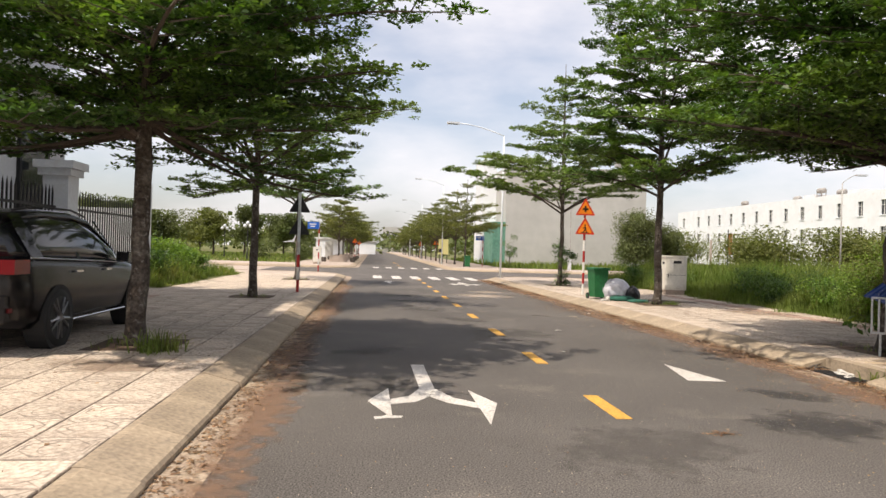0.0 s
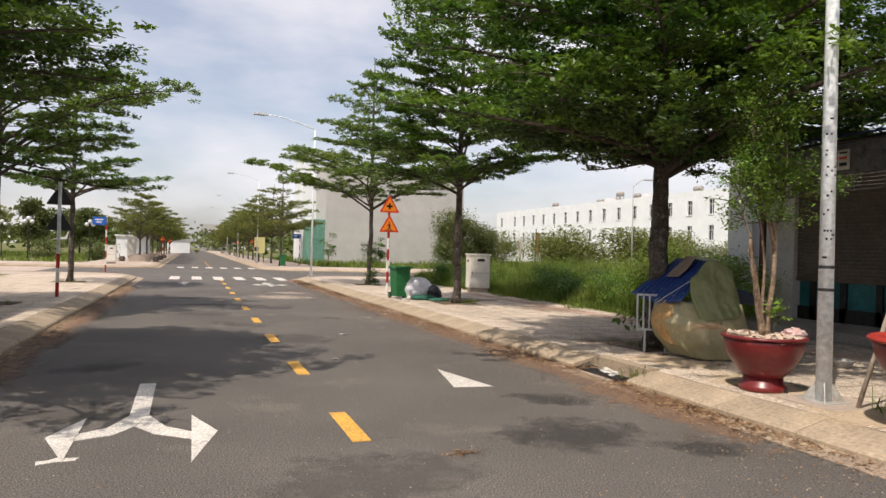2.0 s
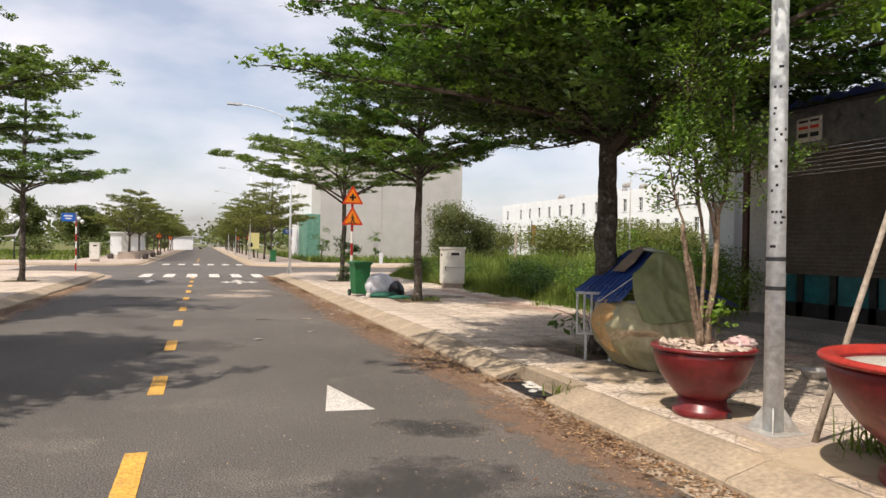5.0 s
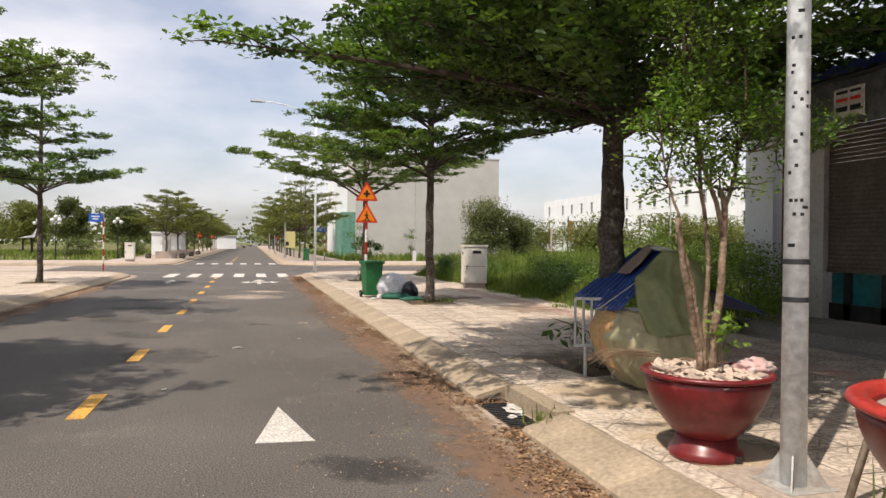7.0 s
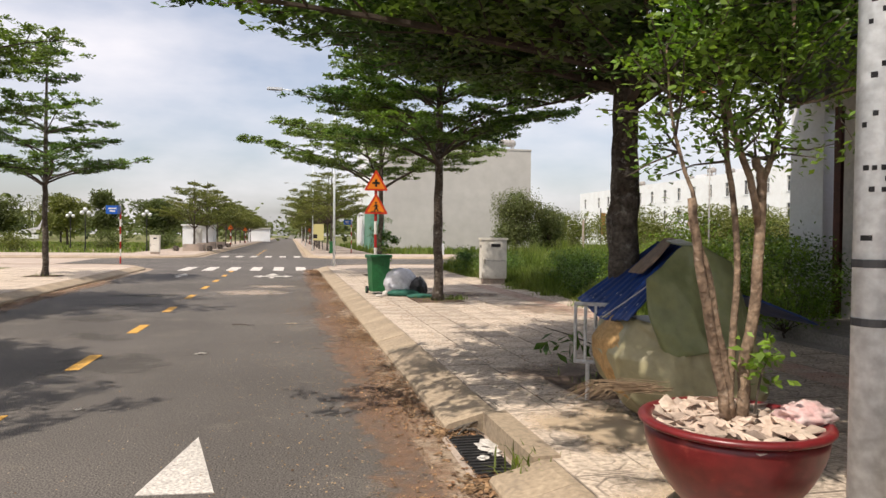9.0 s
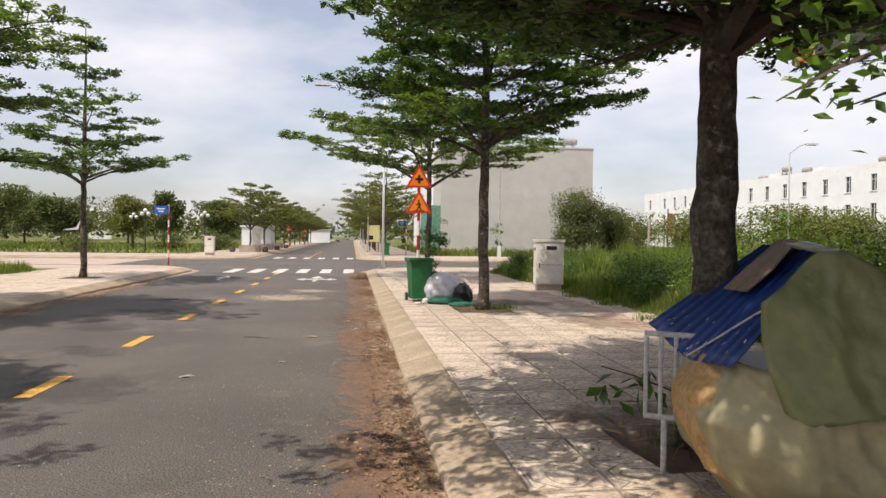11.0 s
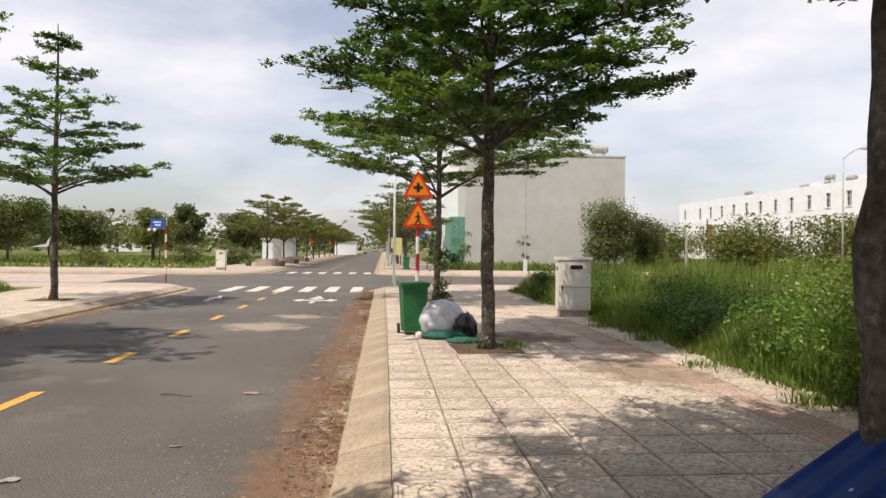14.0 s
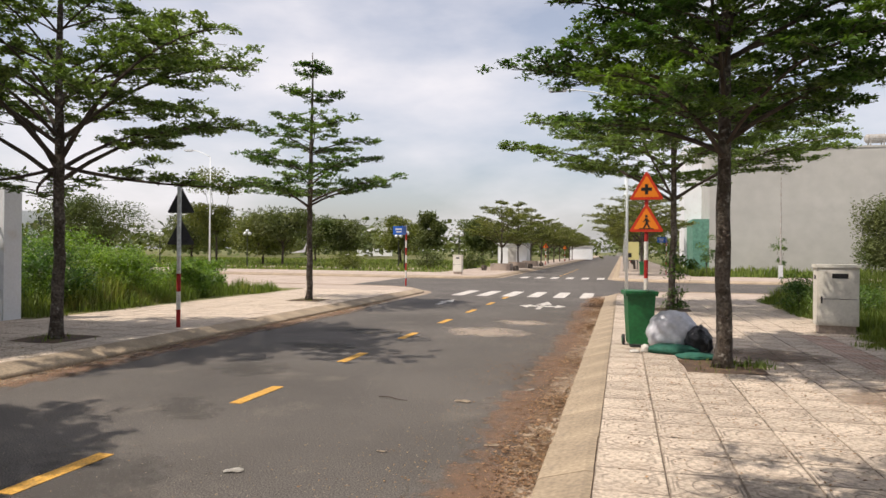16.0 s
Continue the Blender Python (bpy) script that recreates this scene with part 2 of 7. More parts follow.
KHAKI_TARP = mat("khaki_tarpaulin", (0.36, 0.325, 0.19), (0.29, 0.265, 0.15), 0.45, scale=2.5, fine=14, bump=0.5, depth=0.012, spec=0.5, grain=(0.88, 1.1))
TAN_CLOTH = mat("tan_cloth", (0.52, 0.34, 0.155), (0.44, 0.28, 0.125), 0.85, scale=5, fine=30, bump=0.5, depth=0.01)
BROWN_CLOTH = mat("brown_cloth", (0.30, 0.225, 0.17), (0.23, 0.17, 0.13), 0.9, scale=5, fine=30, bump=0.5, depth=0.01)
RAIL_WHITE = mat("white_railing_paint", (0.58, 0.59, 0.60), (0.48, 0.49, 0.5), 0.5, scale=8, fine=40, bump=0.05)
TEAL = mat("teal_panel", (0.015, 0.16, 0.18), (0.01, 0.10, 0.115), 0.3, scale=2, fine=9, bump=0.1, spec=0.5)
BROWN_FRAME = mat("brown_frame", (0.10, 0.035, 0.024), (0.075, 0.028, 0.02), 0.55, scale=4, fine=20, bump=0.1)
WOOD_STAKE = mat("weathered_wood", (0.44, 0.37, 0.30), (0.33, 0.27, 0.21), 0.9, scale=7, fine=30, bump=0.6, depth=0.006)
PALE_BARK = mat("pale_bark", (0.26, 0.185, 0.125), (0.16, 0.11, 0.075), 0.9, scale=9, fine=30, bump=1.0, depth=0.015, c=(0.36, 0.29, 0.22), grain=(0.55, 1.35))
CAR_PAINT = mat("dark_car_paint", (0.009, 0.008, 0.009), (0.011, 0.010, 0.011), 0.22, 0.3, scale=2, fine=80, bump=0, spec=0.6)
CAR_GLASS = plain("car_glass", (0.010, 0.011, 0.012), 0.06, 0.0, 0.0, 0.6)
CHROME = plain("chrome", (0.62, 0.62, 0.63), 0.18, 1.0)
TAIL_RED = plain("tail_light_red", (0.13, 0.006, 0.008), 0.2)
RIM = plain("alloy_rim", (0.26, 0.26, 0.27), 0.3, 0.8)
GLASS_DARK = plain("window_glass", (0.03, 0.035, 0.04), 0.12, 0.0, 0.0, 0.6)
PINK_PLASTIC = mat("pale_pink_plastic", (0.55, 0.33, 0.32), (0.48, 0.40, 0.38), 0.5, scale=9, fine=30, bump=0.4)
BANNER = mat("faded_orange_cloth", (0.42, 0.15, 0.045), (0.34, 0.16, 0.08), 0.8, scale=2, fine=20, bump=0.1)
CARD = mat("torn_card", (0.52, 0.43, 0.33), (0.42, 0.34, 0.26), 0.85, scale=9, fine=30, bump=0.2)
PAPER = mat("paper_scrap", (0.58, 0.56, 0.52), (0.45, 0.42, 0.38), 0.8, scale=9, fine=30, bump=0.2)
LEAD_WHITE = plain("lamp_housing", (0.62, 0.64, 0.66), 0.4, 0.3)


def tile_material(name, a, b, c):
    """A cast cement paving tile: an octagon, an oval and short lines sunk into its face."""
    m = mat(name, a, b, 0.9, scale=0.9, fine=30, bump=0.4, c=c, spread=0.12, grain=(0.62, 1.34))
    t = m.node_tree
    N, L = t.nodes.new, t.links.new
    p = t.nodes["Principled BSDF"]

    def op(kind, x, y=None):
        n = N("ShaderNodeMath")
        n.operation = kind
        for i, v in enumerate((x, y)):
            if v is None:
                continue
            if isinstance(v, (int, float)):
                n.inputs[i].default_value = v
            else:
                L(v, n.inputs[i])
        return n.outputs[0]

    uv = N("ShaderNodeUVMap")
    sep = N("ShaderNodeSeparateXYZ")
    L(uv.outputs[0], sep.inputs[0])
    x, y = op("ABSOLUTE", sep.outputs[0]), op("ABSOLUTE", sep.outputs[1])
    octagon = op("MAXIMUM", op("MAXIMUM", op("MULTIPLY", x, 1.0), y), op("MULTIPLY", op("ADD", x, y), 0.74))
    ring1 = op("LESS_THAN", op("ABSOLUTE", op("SUBTRACT", octagon, 0.385)), 0.017)
    oval = op("SQRT", op("ADD", op("POWER", op("MULTIPLY", x, 0.86), 2.0), op("POWER", op("MULTIPLY", y, 1.3), 2.0)))
    ring2 = op("LESS_THAN", op("ABSOLUTE", op("SUBTRACT", oval, 0.235)), 0.014)
    arms = op("MULTIPLY", op("LESS_THAN", op("ABSOLUTE", op("SUBTRACT", x, y)), 0.018), op("GREATER_THAN", octagon, 0.39))
    bars = op("MULTIPLY", op("LESS_THAN", op("ABSOLUTE", op("SUBTRACT", y, 0.44)), 0.012), op("LESS_THAN", x, 0.3))
    edge = op("GREATER_THAN", op("MAXIMUM", x, y), 0.484)
    groove = op("MINIMUM", op("ADD", op("ADD", ring1, ring2), op("ADD", op("ADD", arms, bars), op("MULTIPLY", edge, 2.0))), 1.0)
    nz = N("ShaderNodeTexNoise")
    nz.inputs["Scale"].default_value = 2.2
    co = N("ShaderNodeTexCoord")
    L(co.outputs["Object"], nz.inputs["Vector"])
    info = N("ShaderNodeObjectInfo")
    shift = N("ShaderNodeVectorMath")
    L(co.outputs["Object"], shift.inputs[0])
    sh = N("ShaderNodeCombineXYZ")
    L(op("MULTIPLY", info.outputs["Random"], 37.0), sh.inputs[0])
    L(sh.outputs[0], shift.inputs[1])
    L(shift.outputs[0], nz.inputs["Vector"])
    dirt = N("ShaderNodeMapRange")
    dirt.inputs["From Min"].default_value, dirt.inputs["From Max"].default_value = 0.35, 0.6
    dirt.inputs["To Max"].default_value = 0.75
    L(nz.outputs[0], dirt.inputs[0])
    base = p.inputs["Base Color"].links[0].from_socket
    mx = N("ShaderNodeMix")
    mx.data_type = "RGBA"
    L(op("MULTIPLY", groove, dirt.outputs[0]), mx.inputs["Factor"])
    L(base, mx.inputs["A"])
    mx.inputs["B"].default_value = (0.16, 0.13, 0.105, 1)
    L(mx.outputs["Result"], p.inputs["Base Color"])
    old = p.inputs["Normal"].links[0].from_socket
    bn = N("ShaderNodeBump")
    bn.inputs["Strength"].default_value, bn.inputs["Distance"].default_value = 0.7, 0.006
    L(op("SUBTRACT", 1.0, groove), bn.inputs["Height"])
    L(old, bn.inputs["Normal"])
    L(bn.outputs[0], p.inputs["Normal"])
    return m


TILE = tile_material("paving_tile", (0.53, 0.445, 0.36), (0.44, 0.365, 0.295), (0.33, 0.26, 0.20))


def stain_material(name, col, cover, scale, rough=0.9):
    """A stain with a ragged outline that lets the surface below show through."""
    m = bpy.data.materials.new(name)
    m.use_nodes = True
    t = m.node_tree
    N, L = t.nodes.new, t.links.new
    p = t.nodes["Principled BSDF"]
    p.inputs["Base Color"].default_value, p.inputs["Roughness"].default_value = (*col, 1), rough
    co = N("ShaderNodeTexCoord")
    nz = N("ShaderNodeTexNoise")
    nz.inputs["Scale"].default_value, nz.inputs["Detail"].default_value, nz.inputs["Roughness"].default_value = scale, 8, 0.62
    L(co.outputs["Object"], nz.inputs["Vector"])
    uv = N("ShaderNodeUVMap")
    ln = N("ShaderNodeVectorMath")
    ln.operation = "LENGTH"
    L(uv.outputs[0], ln.inputs[0])
    a = N("ShaderNodeMath")
    a.operation = "SUBTRACT"
    L(nz.outputs[0], a.inputs[0])
    b = N("ShaderNodeMath")
    b.operation = "MULTIPLY"
    b.inputs[1].default_value = 0.5
    L(ln.outputs["Value"], b.inputs[0])
    L(b.outputs[0], a.inputs[1])
    r = N("ShaderNodeMapRange")
    r.inputs["From Min"].default_value, r.inputs["From Max"].default_value, r.inputs["To Max"].default_value = 0.12, 0.36, cover
    L(a.outputs[0], r.inputs[0])
    tr = N("ShaderNodeBsdfTransparent")
    ms = N("ShaderNodeMixShader")
    L(r.outputs[0], ms.inputs[0])
    L(tr.outputs[0], ms.inputs[1])
    L(p.outputs[0], ms.inputs[2])
    L(ms.outputs[0], t.nodes["Material Output"].inputs["Surface"])
    return m


STAIN_DARK = stain_material("oil_stain", (0.03, 0.028, 0.027), 0.55, 2.2, 0.7)
STAIN_FAINT = stain_material("faint_oil_stain", (0.04, 0.037, 0.034), 0.24, 2.6, 0.8)
STAIN_PALE = stain_material("pale_dust", (0.33, 0.27, 0.22), 0.6, 1.6)
STAIN_DIRT = stain_material("brown_dirt", (0.175, 0.102, 0.062), 0.62, 4.6)
STAIN_DUST = stain_material("sandy_dust", (0.41, 0.325, 0.225), 0.9, 1.7)
STAIN_EARTH = stain_material("earthy_stain", (0.17, 0.115, 0.08), 0.38, 1.9)


# ---- mesh helpers ----


def part(name, bm, material, parent=None, label="", smooth=False, bevel=0.0):
    """Links a bmesh or a finished mesh as one object under a thing or a part."""
    if isinstance(bm, bmesh.types.BMesh):
        if bevel:
            bmesh.ops.bevel(bm, geom=[e for e in bm.edges if len(e.link_faces) == 2 and e.calc_face_angle(0) > 0.6], offset=bevel, segments=2, affect="EDGES", profile=0.6, clamp_overlap=True)
        bmesh.ops.recalc_face_normals(bm, faces=bm.faces)
        me = bpy.data.meshes.new(name)
        bm.to_mesh(me)
        bm.free()
        me.materials.append(material)
        if smooth:
            me.polygons.foreach_set("use_smooth", [True] * len(me.polygons))
    else:
        me = bm
    ob = new(name, me)
    if parent is not None:
        ob.parent = parent
    if label:
        ob["label"] = label
    return ob


def thing(name, x, y, z, rz=0.0, label="", category="", group="", kind=""):
    ob = new(name)
    ob.matrix_basis = pose(x, y, z, 0, 0, rz)
    ob.empty_display_size = 0.2
    return tagged(ob, label, category, group, kind)


def box(x0, y0, z0, x1, y1, z1, bm=None, taper=1.0):
    bm = bm or bmesh.new()
    cx, cy = (x0 + x1) / 2, (y0 + y1) / 2
    vs = []
    for z, k in ((z0, taper), (z1, 1.0)):
        for x, y in ((x0, y0), (x1, y0), (x1, y1), (x0, y1)):
            vs.append(bm.verts.new((cx + (x - cx) * k, cy + (y - cy) * k, z)))
    for f in ((3, 2, 1, 0), (4, 5, 6, 7), (0, 1, 5, 4), (1, 2, 6, 5), (2, 3, 7, 6), (3, 0, 4, 7)):
        bm.faces.new([vs[i] for i in f])
    return bm


def tube(points, radii, n=8, bm=None, caps=True):
    """A round tube through points."""
    bm = bm or bmesh.new()
    rings = []
    pts = [Vector(p) for p in points]
    side = None
    for i, p in enumerate(pts):
        d = (pts[min(i + 1, len(pts) - 1)] - pts[max(i - 1, 0)]).normalized()
        ref = side if side is not None else (Vector((1, 0, 0)) if abs(d.x) < 0.8 else Vector((0, 1, 0)))
        u = (ref - d * ref.dot(d)).normalized()
        side = u
        v = d.cross(u)
        rings.append([bm.verts.new(p + (u * math.cos(a) + v * math.sin(a)) * radii[i]) for a in (2 * math.pi * k / n for k in range(n))])
    for r, s in zip(rings, rings[1:]):
        for k in range(n):
            bm.faces.new((r[k], r[(k + 1) % n], s[(k + 1) % n], s[k]))
    if caps:
        bm.faces.new(rings[0][::-1])
        bm.faces.new(rings[-1])
    return bm


def lathe(profile, n=32, bm=None, caps=True):
    """A turned body from (radius, height) pairs, bottom to top."""
    bm = bm or bmesh.new()
    rings = [[bm.verts.new((r * math.cos(2 * math.pi * k / n), r * math.sin(2 * math.pi * k / n), z)) for k in range(n)] for r, z in profile]
    for r, s in zip(rings, rings[1:]):
        for k in range(n):
            bm.faces.new((r[k], r[(k + 1) % n], s[(k + 1) % n], s[k]))
    if caps:
        bm.faces.new(rings[0][::-1])
        bm.faces.new(rings[-1])
    return bm


def slab(outline, z0, z1, bm=None):
    """A flat plate with the given outline."""
    bm = bm or bmesh.new()
    lo = [bm.verts.new((x, y, z0)) for x, y in outline]
    hi = [bm.verts.new((x, y, z1)) for x, y in outline]
    bm.faces.new(lo[::-1])
    bm.faces.new(hi)
    for i in range(len(lo)):
        j = (i + 1) % len(lo)
        bm.faces.new((lo[i], lo[j], hi[j], hi[i]))
    return bm


def leaf_mesh(name, pos, size, rng, material, tilt=0.55, aspect=0.5, fold=0.12, up=0.15):
    """Many single leaves, each a folded blade of two faces, at the given places."""
    n = len(pos)
    az = rng.uniform(0, 2 * np.pi, n)
    el = rng.normal(up, tilt * 0.6, n)
    d = np.stack([np.cos(az) * np.cos(el), np.sin(az) * np.cos(el), np.sin(el)], 1)
    nor = np.stack([rng.normal(0, tilt, n), rng.normal(0, tilt, n), np.ones(n)], 1)
    s = np.cross(nor, d)
    s /= np.linalg.norm(s, axis=1, keepdims=True)
    nn = np.cross(d, s)
    ln = (size * rng.uniform(0.65, 1.25, n))[:, None]
    w = ln * aspect * 0.5
    a = pos
    tip = pos + d * ln
    mid = pos + d * ln * 0.58 - nn * ln * fold
    l = mid + s * w + nn * ln * fold * 1.6
    r = mid - s * w + nn * ln * fold * 1.6
    v = np.stack([a, r, tip, l], 1).reshape(-1, 3)
    me = bpy.data.meshes.new(name)
    me.vertices.add(4 * n)
    me.vertices.foreach_set("co", v.astype(np.float32).ravel())
    me.loops.add(4 * n)
    me.loops.foreach_set("vertex_index", np.arange(4 * n, dtype=np.int32))
    me.polygons.add(n)
    me.polygons.foreach_set("loop_start", np.arange(0, 4 * n, 4, dtype=np.int32))
    me.polygons.foreach_set("loop_total", np.full(n, 4, dtype=np.int32))
    me.update(calc_edges=True)
    me.materials.append(material)
    return me


def blade_mesh(name, pos, height, width, rng, material, lean=0.35):
    """Grass blades, each a bent strip that ends in a point."""
    n = len(pos)
    az = rng.uniform(0, 2 * np.pi, n)
    out = np.stack([np.cos(az), np.sin(az), np.zeros(n)], 1)
    side = np.stack([-np.sin(az), np.cos(az), np.zeros(n)], 1)
    h = height[:, None]
    w = (width * rng.uniform(0.6, 1.3, n))[:, None]
    ln = np.abs(rng.normal(0, lean, n))[:, None]
    up = np.array([[0, 0, 1.0]])
    m = pos + up * h * 0.6 + out * h * ln * 0.35
    tip = pos + up * h * (1 - 0.25 * ln) + out * h * ln
    v = np.stack([pos - side * w, pos + side * w, m + side * w * 0.8, m - side * w * 0.8, tip], 1).reshape(-1, 3)
    i = np.arange(n, dtype=np.int32)[:, None] * 5
    idx = np.concatenate([i, i + 1, i + 2, i + 3, i + 3, i + 2, i + 4], 1).ravel()
    starts = (np.arange(n, dtype=np.int32)[:, None] * 7 + np.array([[0, 4]], dtype=np.int32)).ravel()
    tot = np.tile(np.array([4, 3], dtype=np.int32), n)
    me = bpy.data.meshes.new(name)
    me.vertices.add(5 * n)
    me.vertices.foreach_set("co", v.astype(np.float32).ravel())
    me.loops.add(7 * n)
    me.loops.foreach_set("vertex_index", idx.astype(np.int32))
    me.polygons.add(2 * n)
    me.polygons.foreach_set("loop_start", starts)
    me.polygons.foreach_set("loop_total", tot)
    me.update(calc_edges=True)
    me.materials.append(material)
    return me


# ---- ground, road, pavements ----
Z_P = 0.15          # top of the pavements
KERB_X = 3.60       # foot of the kerbs
NEAR_Y, FAR_Y = 37.6, 49.5   # the cross street lies between

ground = part("ground", slab([(-900, -200), (900, -200), (900, 1500), (-900, 1500)], -0.5, -0.03), FIELD)
tagged(ground, "flat grassy land reaching to the horizon", "ground", kind="structure")
road = part("road", slab([(-3.6, -30), (3.6, -30), (3.6, 420), (-3.6, 420)], -0.4, 0.0), ASPHALT)
tagged(road, "grey asphalt street with worn patches and fallen leaves", "road", kind="structure")
for xa, xb, mtl, text in ((-160, -9.0, CONCRETE, "pale dusty concrete arm of the side street"), (-9.0, -3.6, ASPHALT, "asphalt side street crossing the main street"), (3.6, 120, ASPHALT, "asphalt side street crossing the main street")):
    cross = part("road_cross", slab([(xa, NEAR_Y - 4.0), (xb, NEAR_Y - 4.0), (xb, FAR_Y + 4.0), (xa, FAR_Y + 4.0)], -0.4, -0.001), mtl)
    tagged(cross, text, "road", kind="structure")


def corner(cx, cy, r, a0, a1, n=8):
    return [(cx + r * math.cos(radians(a0 + (a1 - a0) * i / n)), cy + r * math.sin(radians(a0 + (a1 - a0) * i / n))) for i in range(n + 1)]


def edge_path(side, far):
    """The kerb foot along a pavement: the street's edge, a rounded corner and the side street's edge."""
    r = 3.2
    if not far:
        pts = [(KERB_X, -12.0 + i) for i in range(0, 46)] + corner(KERB_X + r, NEAR_Y - r, r, 180, 90) + [(KERB_X + r + 3 * i, NEAR_Y) for i in range(1, 22)]
        pts = [p for i, p in enumerate(pts) if not (p[0] == KERB_X and p[1] > NEAR_Y - r)]
    else:
        pts = [(KERB_X + r + 3 * i, FAR_Y) for i in range(21, 0, -1)] + corner(KERB_X + r, FAR_Y + r, r, 270, 180) + [(KERB_X, FAR_Y + r + 4 * i) for i in range(1, 60)]
    return [(x * side, y) for x, y in pts]


KERB_PROFILE = ((0.0, -0.05), (0.0, 0.04), (0.022, 0.064), (0.30, 0.137), (0.345, Z_P), (0.41, Z_P), (0.41, -0.05))


def sweep(path, profile, side_sign, bm=None):
    bm = bm or bmesh.new()
    rows = []
    for i, p in enumerate(path):
        a, b = path[max(i - 1, 0)], path[min(i + 1, len(path) - 1)]
        d = Vector((b[0] - a[0], b[1] - a[1], 0)).normalized()
        nrm = Vector((d.y, -d.x, 0)) * side_sign
        rows.append([bm.verts.new((p[0] + nrm.x * u, p[1] + nrm.y * u, z)) for u, z in profile])
    for r, s in zip(rows, rows[1:]):
        for k in range(len(profile) - 1):
            bm.faces.new((r[k], s[k], s[k + 1], r[k + 1]))
    bm.faces.new(rows[0])
    bm.faces.new(rows[-1][::-1])
    return bm


def offset(path, d, side_sign):
    out = []
    for i, p in enumerate(path):
        a, b = path[max(i - 1, 0)], path[min(i + 1, len(path) - 1)]
        v = Vector((b[0] - a[0], b[1] - a[1], 0)).normalized()
        out.append((p[0] + v.y * side_sign * d, p[1] - v.x * side_sign * d))
    return out


slabs = {}
for side, word in ((1, "right"), (-1, "left")):
    for far in (False, True):
        path = edge_path(side, far)
        inner = offset(path, 0.40, side)
        if not far:
            outline = inner + [(side * 66, 30.0), (side * 8.7, 30.0), (side * 8.7, -12.0)]
        else:
            outline = inner + [(side * 8.7, inner[-1][1]), (side * 8.7, FAR_Y + 7.0), (side * 66, FAR_Y + 7.0)]
        name = "pavement_far_" + word if far else "pavement_" + word
        ob = part(name, slab(outline, -0.3, Z_P - 0.017 if not far else Z_P), CONCRETE)
        tagged(ob, "pale cement-tiled pavement with dirt in the joints" if not far else "pale paved pavement beyond the side street", "pavement", kind="structure")
        slabs[name] = ob
        gut = [(0.0, -0.05), (0.0, 0.006), (-0.30, 0.004), (-0.30, -0.05)]
        g = part("gutter", sweep(path, gut, side), GUTTER)
        tagged(g, "tan concrete gutter strip beside the kerb", "gutter", kind="structure")
        if far:
            kb = part("kerb", sweep(path, KERB_PROFILE, side), KERB)
        else:
            # the straight run up to y = 33 is laid in single stones further down
            rest = [p for p in path if not (abs(abs(p[0]) - KERB_X) < 1e-6 and -12 < p[1] < 33.0)]
            tail = [p for p in rest if p[1] > -12]
            kb = part("kerb", sweep(tail, KERB_PROFILE, side), KERB)
        tagged(kb, "sloped concrete kerb, stained and chipped", "kerb", kind="structure")
        slabs[name + "_kerb"] = kb

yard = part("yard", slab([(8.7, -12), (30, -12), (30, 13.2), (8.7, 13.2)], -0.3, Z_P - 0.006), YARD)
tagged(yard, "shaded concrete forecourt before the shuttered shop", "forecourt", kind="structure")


# ---- road markings ----
def marking(name, outlines, material, label, category, group=""):
    bm = bmesh.new()
    for o in outlines:
        slab(o, 0.0005, 0.006, bm)
    ob = part(name, bm, material)
    return tagged(ob, label, category, group, "structure")


for i in range(-2, 24):
    y0 = 5.8 + 3.0 * i
    if NEAR_Y - 4.2 < y0 + 0.5 < FAR_Y + 6:
        continue
    marking("lane_dash", [[(-0.075, y0), (0.075, y0), (0.075, y0 + 1.0), (-0.075, y0 + 1.0)]], YELLOW_PAINT, "worn yellow centre line dash on the asphalt", "road marking", "centre line dashes")
for row, (ya, yb, n, x0) in enumerate(((34.0, 37.3, 6, -2.25), (52.0, 54.6, 7, -2.25))):
    for i in range(n):
        x = x0 + 0.98 * i
        marking("crosswalk_stripe", [[(x, ya), (x + 0.45, ya), (x + 0.45, yb), (x, yb)]], WHITE_PAINT, "white painted crosswalk stripe", "road marking", "crosswalk stripes")

marking("road_arrow", [
    [(-1.77, 7.07), (-1.61, 7.07), (-1.62, 8.57), (-1.78, 8.57)],
    [(-1.77, 7.07), (-1.90, 6.69), (-2.10, 6.53), (-2.10, 6.33), (-1.84, 6.43), (-1.69, 6.69), (-1.61, 7.07)],
    [(-1.61, 7.07), (-1.70, 6.69), (-1.54, 6.41), (-1.26, 6.19), (-1.26, 6.41), (-1.46, 6.63)],
    [(-2.10, 7.07), (-2.31, 6.47), (-2.09, 5.79)],
    [(-1.26, 6.99), (-1.26, 5.57), (-1.06, 6.39)],
], WHITE_PAINT, "worn white two-headed turn arrow on the asphalt", "road marking")
marking("road_arrow", [[(1.50, 7.70), (1.95, 7.66), (1.715, 8.86)]], WHITE_PAINT, "worn white triangular arrow head on the asphalt", "road marking")
marking("road_arrow", [
    [(1.68, 28.6), (1.82, 28.6), (1.82, 30.4), (1.68, 30.4)], [(1.5, 30.4), (2.0, 30.4), (1.75, 31.8)],
    [(1.35, 29.6), (2.2, 29.6), (2.2, 29.95), (1.35, 29.95)], [(1.05, 29.8), (1.36, 29.2), (1.36, 30.4)], [(2.5, 29.8), (2.19, 29.2), (2.19, 30.4)]],
    WHITE_PAINT, "white three-headed lane arrow on the asphalt", "road marking")
